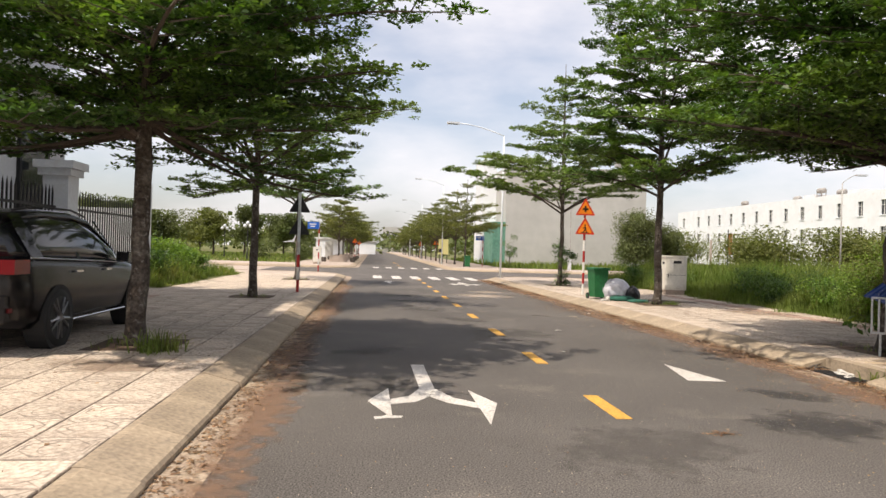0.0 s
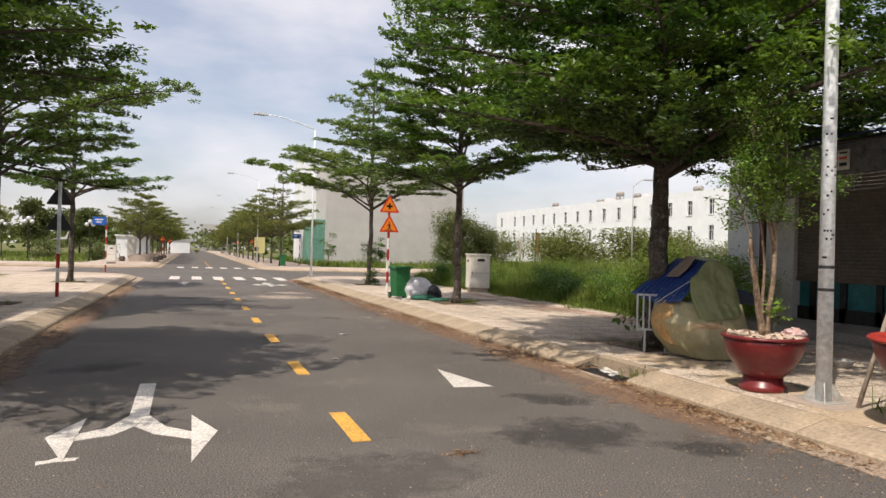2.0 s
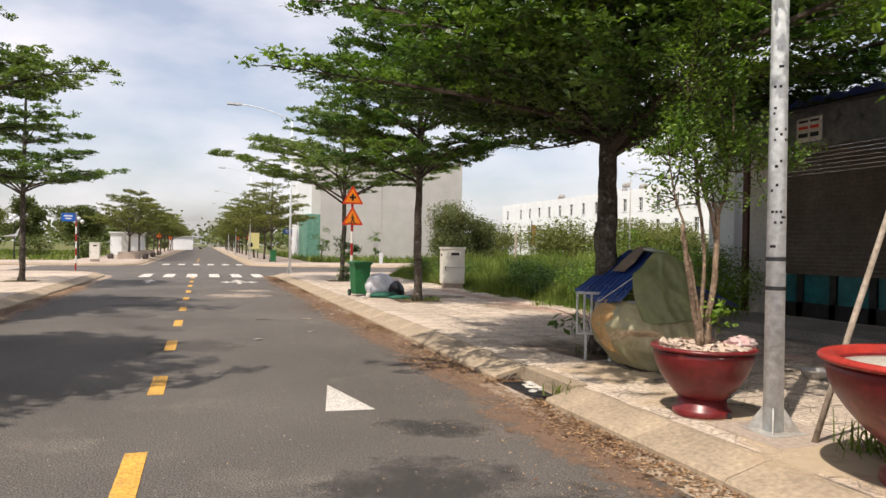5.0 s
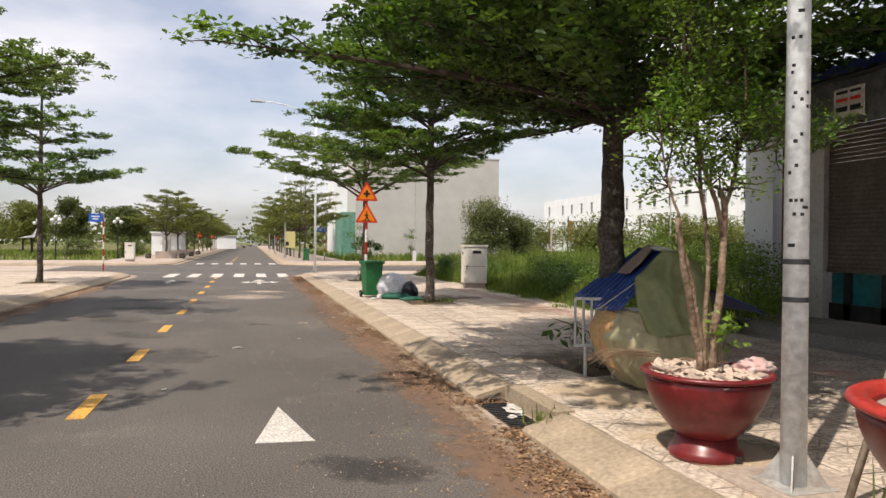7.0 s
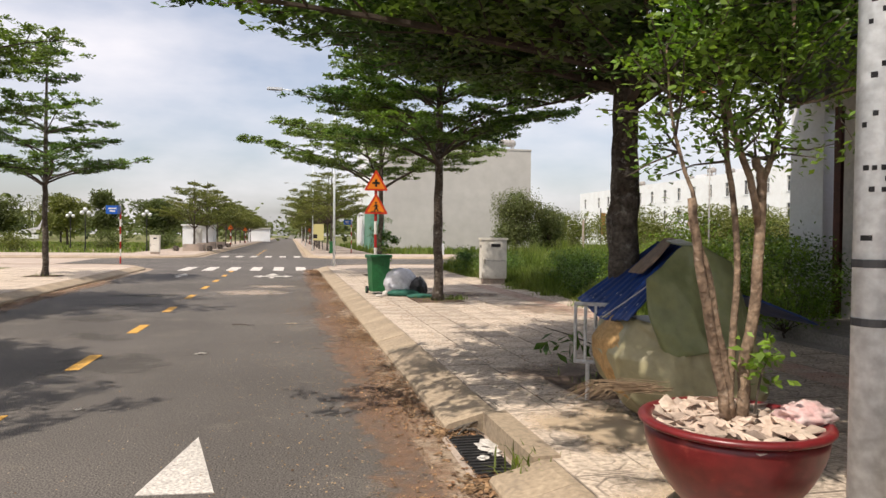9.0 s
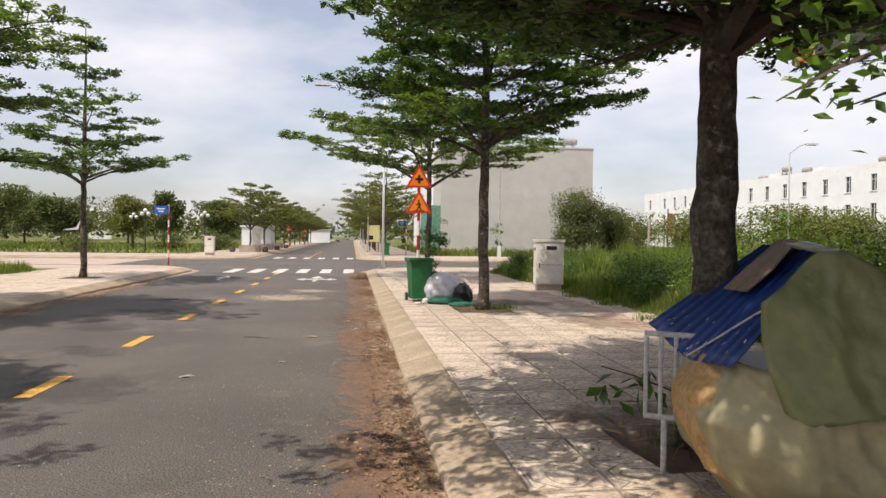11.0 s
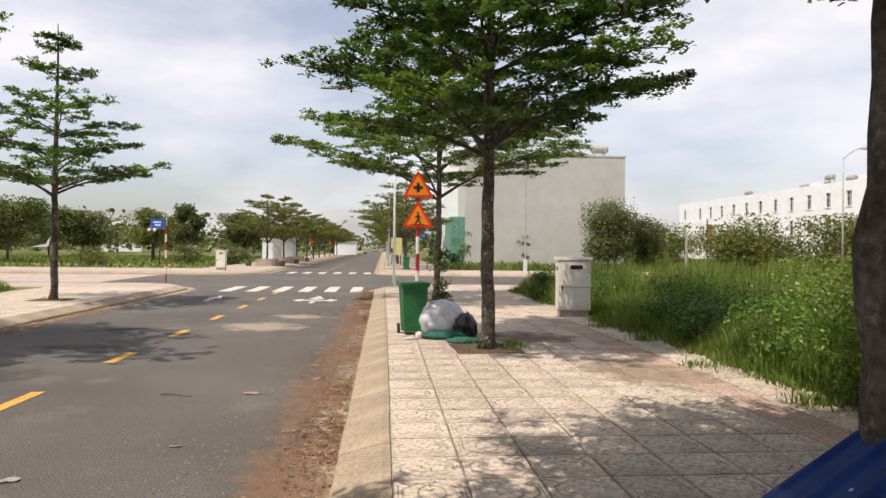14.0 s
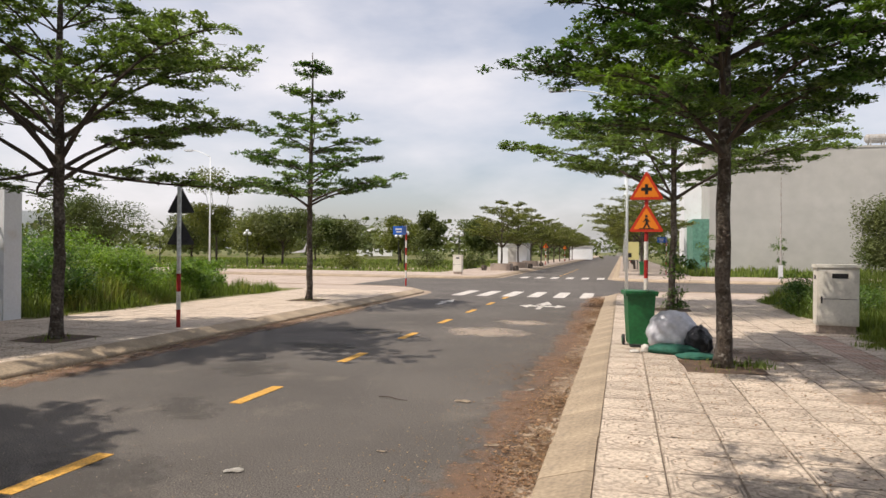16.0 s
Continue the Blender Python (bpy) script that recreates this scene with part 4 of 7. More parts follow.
def utility_cabinet(x, y, z, rz, w, d, h, label):
    c = thing("utility_cabinet", x, y, z, rz, label, "utility cabinet", "utility cabinets")
    part("plinth", box(-w * 0.44, -d * 0.42, 0, w * 0.44, d * 0.42, h * 0.12), CONCRETE, c, "concrete plinth", bevel=0.01)
    part("body", box(-w / 2, -d / 2, h * 0.12, w / 2, d / 2, h * 0.95), CAB_PAINT, c, bevel=0.008)
    part("roof", box(-w * 0.54, -d * 0.56, h * 0.952, w * 0.54, d * 0.56, h), CAB_PAINT, c, bevel=0.012)
    door = part("door", box(-w * 0.45, -d / 2 - 0.012, h * 0.15, w * 0.45, -d / 2 - 0.001, h * 0.92), CAB_PAINT, c, bevel=0.004)
    part("vent_slot", box(-w * 0.14, -d / 2 - 0.018, h * 0.80, w * 0.24, -d / 2 - 0.011, h * 0.87), DARK_METAL, door, "dark rounded vent", bevel=0.003)
    part("seam", box(-w * 0.44, -d / 2 - 0.016, h * 0.50, w * 0.44, -d / 2 - 0.011, h * 0.507), DARK_METAL, door)
    part("handle", box(-w * 0.41, -d / 2 - 0.025, h * 0.44, -w * 0.37, -d / 2 - 0.011, h * 0.54), DARK_METAL, door)
    part("side_vent", box(-w / 2 - 0.006, -d * 0.2, h * 0.78, -w / 2 + 0.002, d * 0.2, h * 0.84), DARK_METAL, c)
    return c


utility_cabinet(8.36, 23.3, Z_P, -6, 0.74, 0.5, 1.38, "white metal utility cabinet with darker tan blotches beside tall grass")
utility_cabinet(-6.5, 53.0, Z_P, 0, 0.6, 0.45, 1.3, "small pale utility cabinet on the far corner")


# ---- potted plants and the covered cart ----
def pot(x, y, r, h, foot_r, label, rim_mat):
    p = thing("plant_pot", x, y, Z_P, 0, label, "plant pot", "red plant pots")
    fh = h * 0.26
    part("pedestal", lathe([(foot_r, 0), (foot_r * 1.06, 0.03), (foot_r * 1.03, fh * 0.42), (foot_r * 0.9, fh * 0.55), (foot_r * 0.86, fh)], 40), RED_GLAZE, p, smooth=True)
    prof = [(foot_r * 0.84, fh)] + [(foot_r * 0.84 + (r * 0.93 - foot_r * 0.84) * math.sin(t * 1.5708) ** 0.9, fh + (h * 0.93 - fh) * t) for t in np.linspace(0.08, 1, 10)] + [(r * 0.84, h * 0.93), (r * 0.80, h * 0.78)]
    part("bowl", lathe(prof, 48), RED_GLAZE, p, smooth=True)
    rim = []
    for k in range(9):
        a = radians(-100 + 200 * k / 8)
        rim.append((r * 0.93 + 0.06 * r * math.cos(a), h * 0.965 + h * 0.03 * math.sin(a)))
    bm = lathe([(r * 0.85, h * 0.90), (r * 0.86, h * 0.938)] + rim + [(r * 0.86, h * 0.985), (r * 0.84, h * 0.90)], 48, caps=False)
    part("rim", bm, rim_mat, p, smooth=True)
    # black block set on the foot, painting the shade inside a drain notch
    part("drain_notch_shade", box(-foot_r * 0.1 + foot_r * 0.35, -foot_r * 1.05, 0.0, foot_r * 0.1 + foot_r * 0.35, -foot_r * 0.86, 0.055), DARK_TAPE, p)
    return p


pot1 = pot(4.39, 6.17, 0.43, 0.585, 0.225, "dark red glazed pot on a pedestal, filled with pale stones", RED_GLAZE)
pot2 = pot(4.50, 4.22, 0.69, 0.77, 0.33, "very large red glazed pot with a bright rim", RED_RIM)


def chips(parent, r, z, n, size, seed):
    rg = np.random.default_rng(seed)
    bm = bmesh.new()
    for _ in range(n):
        a, q = rg.uniform(0, 6.28), r * math.sqrt(rg.uniform(0, 1))
        m = Matrix.Translation((q * math.cos(a), q * math.sin(a), z + rg.uniform(0, 0.03))) @ Euler((rg.normal(0, 0.35), rg.normal(0, 0.35), rg.uniform(0, 6))).to_matrix().to_4x4()
        chip = bmesh.ops.create_icosphere(bm, subdivisions=1, radius=0.55, matrix=m @ Matrix.Diagonal((size * rg.uniform(0.7, 1.6), size * rg.uniform(0.6, 1.1), size * rg.uniform(0.16, 0.3), 1)))
        for w in chip["verts"]:
            w.co += Vector(rg.normal(0, 0.07 * size, 3))
    ob = part("stone_fill", bm, PEBBLE, parent, "pale broken stones")
    return ob


part("soil", lathe([(0.335, 0.48), (0.34, 0.545)], 32), SOIL, pot1)
chips(pot1, 0.34, 0.55, 150, 0.10, 9)
part("soil", lathe([(0.56, 0.58), (0.57, 0.70), (0.3, 0.725), (0.05, 0.73)], 40), SAND, pot2, "pale sand", smooth=True)


def shrub(root_name, x, y, z, stems, seed, leaves, size, label, leafmat, bark, spread, top, low):
    """A shrub of several crooked bare stems that carry twigs and leaf tufts high up."""
    rng = np.random.default_rng(seed)
    root = thing(root_name, x, y, z, 0, label, "shrub")
    tips = []
    for st in stems:
        pts = [np.array(p, float) for p in st[0]]
        rad = np.linspace(st[1], st[2], len(pts))
        fine = []
        for a, b in zip(pts, pts[1:]):
            fine += list(curve_pts(rng, a, b, 5, 0.008)[:-1])
        fine.append(pts[-1])
        rr = np.interp(np.linspace(0, 1, len(fine)), np.linspace(0, 1, len(pts)), rad)
        part("stem", tube([tuple(p) for p in fine], list(rr), 9), bark, root, smooth=True)
        for p in fine:
            if p[2] > low:
                tips.append(p)
    bm = bmesh.new()
    spots = []
    for p in tips:
        for _ in range(rng.choice((0, 2, 5, 9, 15)) if p[2] > low + 0.35 else 3):
            d = rng.normal(0, 1, 3) * np.array([1, 1, 0.55])
            d /= np.linalg.norm(d)
            l = rng.uniform(0.15, 0.75) * spread
            q = p + d * l + np.array([0, 0, 0.12])
            q[2] = min(q[2], top)
            tube([tuple(p), tuple((p + q) / 2 + rng.normal(0, 0.02, 3)), tuple(q)], [0.008, 0.005, 0.002], 3, bm, caps=False)
            spots += [p + (q - p) * t for t in rng.uniform(0.35, 1.1, 7)]
    me = bpy.data.meshes.new("twigwork")
    bm.to_mesh(me)
    bm.free()
    me.materials.append(TWIG)
    part("twigwork", me, TWIG, root)["kind"] = "stuff"
    sp = np.array(spots)
    pos = np.repeat(sp, max(1, leaves // len(sp)), 0)
    pos = pos + rng.normal(0, 0.045, pos.shape)
    part("crown", leaf_mesh("crown", pos, size, rng, leafmat, tilt=0.8), leafmat, root)
    return root


shrub("potted_shrub", 4.39, 6.17, Z_P + 0.56, [
    ([(-0.03, 0, 0), (-0.10, 0, 0.30), (-0.20, -0.04, 0.65), (-0.27, -0.06, 1.02)], 0.026, 0.019),
    ([(-0.01, -0.01, 0), (-0.07, -0.02, 0.32), (-0.16, -0.03, 0.68), (-0.24, 0.0, 0.92)], 0.018, 0.012),
    ([(0.04, 0, 0), (0.07, 0.02, 0.30), (0.11, 0.0, 0.70), (0.15, 0.03, 1.10), (0.13, 0.05, 1.22)], 0.030, 0.020),
    ([(0.02, 0.04, 0), (0.05, 0.08, 0.45), (0.06, 0.10, 0.95), (0.0, 0.12, 1.5), (-0.06, 0.12, 2.1), (-0.08, 0.1, 2.6)], 0.019, 0.008),
    ([(0.13, 0.02, 0.9), (0.0, 0.04, 1.35), (-0.12, 0.06, 1.8), (-0.18, 0.05, 2.3)], 0.018, 0.008),
    ([(0.15, 0.03, 1.10), (0.26, 0.06, 1.35), (0.34, 0.08, 1.75), (0.36, 0.1, 2.3)], 0.016, 0.007),
    ([(-0.25, -0.06, 0.98), (-0.32, 0.0, 1.3), (-0.34, 0.05, 1.7)], 0.010, 0.005),
    ([(0.30, 0.07, 1.5), (0.55, -0.1, 1.55), (0.75, -0.2, 1.5)], 0.008, 0.004),
], 31, 9800, 0.043, "potted shrub with bare twisted stems and small fresh leaves", LEAF_SHRUB, PALE_BARK, 0.55, 2.8, 1.2)

shrub("potted_shrub", 4.75, 4.15, Z_P + 0.70, [([(0, 0, 0), (0.0, 0.0, 0.12), (0.02, 0.02, 0.25)], 0.01, 0.006), ([(0.25, 0.1, 0), (0.3, 0.1, 0.2)], 0.01, 0.006), ([(-0.2, 0.05, 0), (-0.22, 0.08, 0.2)], 0.01, 0.006), ([(0.12, -0.2, 0), (0.16, -0.24, 0.22)], 0.01, 0.006), ([(0.1, 0.3, 0), (0.12, 0.32, 0.2)], 0.01, 0.006)],
      32, 1700, 0.062, "low bright green seedlings in the large pot", LEAF_FRESH, TWIG, 0.42, 0.42, 0.1)

blob("plastic_scrap", 4.68, 6.06, Z_P + 0.56, 0.14, 0.10, 0.10, 8, PINK_PLASTIC, "crumpled pale pink plastic on the rim of the pot", "plastic scrap", 0.3, 3.4)
sprout = thing("sprout", 4.47, 6.13, Z_P + 0.60, 0, "fresh green sprout at the foot of the potted shrub", "sprout")
part("stem", tube([(0, 0, 0), (0.02, -0.01, 0.16), (0.06, -0.03, 0.32)], [0.006, 0.005, 0.002], 5), TWIG, sprout)
sr = np.random.default_rng(6)
sl = np.array([(0.03, -0.01, 0.24)]) + sr.normal(0, 0.06, (90, 3)) * np.array([1, 1, 0.8])
part("leaf_spray", leaf_mesh("leaf_spray", sl, 0.06, sr, LEAF_FRESH, tilt=0.8), LEAF_FRESH, sprout)["kind"] = "stuff"

# the frangipani-like tree behind the large pot, with its stake
fr = shrub("ornamental_tree", 5.92, 4.40, Z_P, [
    ([(0.06, -0.02, 0), (0.0, 0.0, 0.6), (-0.03, 0.02, 1.0), (-0.14, 0.1, 1.5), (-0.30, 0.22, 1.95)], 0.085, 0.055),
    ([(-0.30, 0.22, 1.95), (-0.40, 0.28, 2.3), (-0.45, 0.3, 2.6), (-0.52, 0.36, 3.0)], 0.045, 0.022),
    ([(-0.30, 0.22, 1.95), (-0.50, 0.36, 2.12), (-0.66, 0.45, 2.35), (-0.72, 0.5, 2.65)], 0.028, 0.016),
    ([(-0.03, 0.02, 1.0), (0.22, 0.0, 1.45), (0.15, 0.02, 2.0), (-0.02, 0.1, 2.45), (-0.2, 0.15, 3.0)], 0.05, 0.018),
    ([(0.15, 0.02, 2.0), (0.45, 0.0, 2.5), (0.55, -0.05, 3.0)], 0.032, 0.014),
], 33, 5200, 0.155, "ornamental tree with pale crooked trunk and glossy leaves", LEAF_SHRUB, PALE_BARK, 0.75, 3.7, 2.6)
stake = part("wooden_stake", tube([(4.58, 5.22, Z_P), (4.75, 5.10, 0.95), (4.90, 4.97, 1.7), (5.05, 4.85, 2.42)], [0.022, 0.021, 0.020, 0.018], 9), WOOD_STAKE, smooth=True)
tagged(stake, "leaning weathered wooden stake propping the ornamental tree", "stake")


def cloth(name, grid, material, parent, seed, amp=0.03, thick=0.008, label="", fine=11):
    """A draped sheet through a coarse grid of corners, smoothed between them, with soft bulges and sharp creases."""
    rows, cols = len(grid), len(grid[0])
    nu, nv = (rows - 1) * fine + 1, (cols - 1) * fine + 1
    g = np.array(grid, float)
    bm = bmesh.new()
    vv = []
    for i in range(nu):
        for j in range(nv):
            a, b = i / fine, j / fine
            i0, j0 = min(int(a), rows - 2), min(int(b), cols - 2)
            fa, fb = a - i0, b - j0
            p = g[i0, j0] * (1 - fa) * (1 - fb) + g[i0 + 1, j0] * fa * (1 - fb) + g[i0, j0 + 1] * (1 - fa) * fb + g[i0 + 1, j0 + 1] * fa * fb
            w = Vector(p)
            d = Vector((noise.noise(w * 3.2 + Vector((seed, 0, 0))), noise.noise(w * 3.2 + Vector((0, seed, 0))), noise.noise(w * 3.2 + Vector((0, 0, seed))) * 0.6))
            skew = Vector((w.x * 6 + w.z * 2.5 + seed, w.y * 6, w.z * 2.4 - w.x * 1.5))
            r = (1 - abs(noise.noise(skew))) ** 3 + 0.55 * (1 - abs(noise.noise(skew * 2.3 + Vector((3, seed, 0))))) ** 4
            vv.append(bm.verts.new(w + d * amp + Vector((-0.5, -1, 0.1)).normalized() * (r - 0.8) * amp * 0.75))
    for i in range(nu - 1):
        for j in range(nv - 1):
            bm.faces.new((vv[i * nv + j], vv[i * nv + j + 1], vv[(i + 1) * nv + j + 1], vv[(i + 1) * nv + j]))
    bmesh.ops.recalc_face_normals(bm, faces=bm.faces)
    bmesh.ops.solidify(bm, geom=bm.faces[:], thickness=thick)
    return part(name, bm, material, parent, label, smooth=True)


cart = thing("covered_cart", 0, 0, 0, 0, "vendor's cart wrapped in olive and khaki tarpaulins under a blue sheet", "vendor cart")
part("cart_box", box(5.14, 8.12, 0.42, 5.88, 8.85, 0.88), DARK_METAL, cart, "dark cart body")
for lx, ly in ((5.18, 8.16), (5.84, 8.16), (5.18, 8.8), (5.84, 8.8)):
    part("leg", tube([(lx, ly, Z_P), (lx, ly, 0.45)], [0.022, 0.022], 8), DARK_METAL, cart)
for lx, ly, lz in ((5.2, 8.85, 1.04), (5.82, 8.85, 1.46)):
    part("roof_post", tube([(lx, ly, 0.85), (lx, ly, lz)], [0.018, 0.018], 8), DARK_METAL, cart)
cloth("lower_tarpaulin", [
    [(4.94, 8.75, 0.90), (4.92, 8.14, 0.94), (5.1, 7.99, 0.92), (5.5, 7.95, 0.90), (5.90, 8.05, 0.90), (5.97, 8.85, 0.90)],
    [(4.86, 8.70, 0.66), (4.79, 8.12, 0.66), (5.1, 7.89, 0.62), (5.5, 7.84, 0.60), (5.95, 7.98, 0.60), (6.02, 8.85, 0.60)],
    [(4.92, 8.65, 0.42), (4.84, 8.10, 0.43), (5.1, 7.84, 0.40), (5.5, 7.81, 0.38), (5.96, 7.95, 0.38), (6.02, 8.85, 0.40)],
    [(5.08, 8.60, 0.20), (4.99, 8.08, 0.20), (5.16, 7.90, 0.175), (5.5, 7.87, 0.17), (5.88, 7.98, 0.18), (6.0, 8.8, 0.20)]], KHAKI_TARP, cart, 3.1, 0.045, label="pale khaki tarpaulin")
cloth("upper_tarpaulin", [
    [(5.36, 8.42, 1.53), (5.50, 8.45, 1.545), (5.74, 8.5, 1.44), (5.93, 8.75, 1.16)],
    [(5.29, 8.06, 1.50), (5.46, 8.05, 1.505), (5.70, 8.06, 1.38), (5.86, 8.15, 1.12)],
    [(4.97, 8.02, 1.26), (5.30, 7.97, 1.22), (5.66, 7.97, 1.10), (5.88, 8.10, 1.00)],
    [(5.00, 7.99, 0.95), (5.32, 7.91, 0.93), (5.66, 7.91, 0.90), (5.90, 8.07, 0.88)],
    [(5.09, 7.97, 0.66), (5.35, 7.86, 0.70), (5.68, 7.86, 0.74), (5.92, 8.03, 0.78)]], OLIVE_TARP, cart, 5.7, 0.036, label="olive green tarpaulin")
# the ribbed blue roof sheet: ribs run from the ridge down to the street-side edge
EAVE_A, EAVE_B, RIDGE_A, RIDGE_B = Vector((5.04, 9.42, 0.95)), Vector((4.83, 8.02, 0.915)), Vector((5.86, 9.40, 1.515)), Vector((5.47, 8.16, 1.50))


def on_roof(u, v, lift=0.0):
    """A place on the blue sheet: u along the edge from far to near, v up the slope."""
    p = EAVE_A.lerp(EAVE_B, u).lerp(RIDGE_A.lerp(RIDGE_B, u), v)
    rib = max(0.0, math.cos(u * 2 * math.pi * 11)) ** 4 * 0.016
    sag = -0.035 * math.sin(u * math.pi) * (1 - v) + 0.02 * math.sin(u * 7 + 1) * (1 - v)
    return p + Vector((-0.6, 0, 0.8)) * (rib + lift) + Vector((0, 0, sag))


bm = bmesh.new()
grid_v = [[bm.verts.new(on_roof(i / 110, j / 10)) for j in range(11)] for i in range(111)]
for i in range(110):
    for j in range(10):
        bm.faces.new((grid_v[i][j], grid_v[i + 1][j], grid_v[i + 1][j + 1], grid_v[i][j + 1]))
bmesh.ops.recalc_face_normals(bm, faces=bm.faces)
bmesh.ops.solidify(bm, geom=bm.faces[:], thickness=0.004)
part("blue_roof_sheet", bm, BLUE_TARP, cart, "ribbed blue sheet with paint splashes", smooth=True)
part("cord", tube([on_roof(u, v, 0.02) for u, v in ((0.56, 0.0), (0.68, 0.2), (0.8, 0.38), (0.95, 0.58))], [0.006] * 4, 6), POST_WHITE, cart, "white cord across the sheet")
cloth("brown_cover", [[on_roof(0.36, 0.50, 0.04), on_roof(0.60, 0.54, 0.04)], [on_roof(0.36, 0.7, 0.06), on_roof(0.66, 0.72, 0.06)], [on_roof(0.38, 0.98, 0.07), on_roof(0.68, 0.96, 0.08)]], BROWN_CLOTH, cart, 1.4, 0.03, 0.012)
cloth("blue_flap", [[(5.96, 8.1, 1.10), (6.0, 8.85, 1.12)], [(6.34, 8.18, 0.97), (6.36, 8.9, 0.99)], [(6.70, 8.3, 0.85), (6.70, 8.95, 0.86)]], BLUE_TARP, cart, 2.2, 0.014, 0.012)
cloth("tan_cloth", [
    [(5.00, 8.75, 0.92), (4.93, 8.42, 0.93), (4.96, 8.2, 0.91)],
    [(4.86, 8.68, 0.74), (4.79, 8.38, 0.75), (4.83, 8.16, 0.72)],
    [(4.84, 8.62, 0.58), (4.80, 8.36, 0.54), (4.83, 8.15, 0.52)],
    [(4.92, 8.55, 0.42), (4.88, 8.34, 0.36), (4.93, 8.13, 0.32)]], TAN_CLOTH, cart, 4.4, 0.035)
for k in range(46):
    u, v = rt.uniform(0.03, 0.93), rt.uniform(0.04, 0.86) ** 1.2
    bm = bmesh.new()
    bmesh.ops.create_icosphere(bm, subdivisions=1, radius=0.5)
    q = (rt.uniform(0.010, 0.045), rt.uniform(0.008, 0.026))
    for w in bm.verts:
        k1 = 1 + 0.8 * noise.noise(w.co * 3 + Vector((k * 1.7, 0, 0)))
        w.co = Vector((w.co.x * q[0] * k1, w.co.y * q[1] * k1, w.co.z * 0.005))
    sp = part("paint_splash", bm, POST_WHITE, cart)
    sp.matrix_basis = Matrix.Translation(on_roof(u, v, 0.003)) @ Euler((0, radians(-37), rt.uniform(-0.6, 0.6))).to_matrix().to_4x4()

rail = thing("metal_barrier", 4.80, 8.95, Z_P, -30, "short white-painted metal barrier beside the cart", "barrier")
for z in (0.33, 0.83):
    part("rail_bar", tube([(0, 0, z), (0.46, 0, z)], [0.017, 0.017], 8), RAIL_WHITE, rail)
for k in range(6):
    part("upright", tube([(0.01 + 0.086 * k, 0, 0.33), (0.01 + 0.086 * k, 0, 0.83)], [0.014, 0.014], 8), RAIL_WHITE, rail)
for xx in (0.12, 0.41):
    part("leg", tube([(xx, 0, 0.0), (xx, 0, 0.34)], [0.018, 0.018], 8), RAIL_WHITE, rail)

spr = np.random.default_rng(77)
sprig = thing("leafy_twig", 4.93, 9.06, Z_P, 0, "cut leafy twig caught in the barrier", "twig")
bm = tube([(0.25, 0.0, 0.0), (0.1, 0.0, 0.45), (-0.15, -0.02, 0.55), (-0.38, -0.05, 0.62)], [0.008, 0.007, 0.005, 0.003], 5)
part("stem", bm, TWIG, sprig)
lp = np.array([(-0.15 - 0.26 * t + spr.normal(0, 0.03), spr.normal(0, 0.05), 0.56 + spr.normal(-0.08, 0.09)) for t in spr.uniform(-0.6, 1, 26)])
part("leaf_spray", leaf_mesh("leaf_spray", lp, 0.13, spr, LEAF, tilt=0.9, up=-0.6), LEAF, sprig)["kind"] = "stuff"
broom = thing("broom_twigs", 4.2, 6.68, Z_P + 0.58, 0, "bundle of dry broom twigs lying across the pot", "broom")
for k in range(44):
    a = spr.normal(0, 0.11)
    p = Vector((spr.uniform(0.0, 0.2), spr.normal(0, 0.03), spr.uniform(0.0, 0.05)))
    part("twig", tube([p, p + Vector((-0.25, 0.06 + a * 0.5, 0.02 - abs(a) * 0.1)), p + Vector((-0.36, 0.1 + a, -0.03 - abs(a) * 0.4))], [0.0022, 0.0018, 0.0009], 4), STRAW, broom)
# ---- the shuttered shop ----
SHOP_X, STEP = 11.2, 0.30
shop = thing("shop_building", 0, 0, 0, 0, "low shuttered shop with a metal awning, in deep shade", "shop")
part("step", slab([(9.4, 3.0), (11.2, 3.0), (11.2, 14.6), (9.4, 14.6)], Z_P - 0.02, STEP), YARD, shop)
part("wall", box(SHOP_X, -6.0, 0.1, SHOP_X + 0.25, 9.60, 4.1), SHED_WALL, shop, "grey rendered wall")
part("wall", box(SHOP_X + 0.02, 9.60, 3.75, SHOP_X + 0.25, 13.3, 4.1), SHED_WALL, shop)
part("pillar", box(SHOP_X - 0.06, 13.32, 0.1, SHOP_X + 0.3, 14.1, 4.1), WHITE_WALL, shop, "white rendered pillar")
part("pillar", box(SHOP_X - 0.04, 12.12, 0.1, SHOP_X + 0.2, 12.9, 3.75), SHED_WALL, shop)
part("jamb", box(SHOP_X - 0.05, 9.60, 0.1, SHOP_X + 0.12, 9.78, 3.75), BROWN_FRAME, shop, "dark red-brown jamb")
part("jamb", box(SHOP_X - 0.05, 12.96, 0.1, SHOP_X + 0.12, 13.1, 3.75), BROWN_FRAME, shop, "dark red-brown jamb")
part("side_wall", box(SHOP_X + 0.25, 14.0, 0.0, 26.0, 14.25, 4.1), SHED_WALL, shop)
# added dark sheet that stands in for the unlit inside of the shop
part("room_shade_sheet", box(SHOP_X + 1.6, 9.3, 0.1, SHOP_X + 1.7, 14.0, 3.2), DARK_METAL, shop)
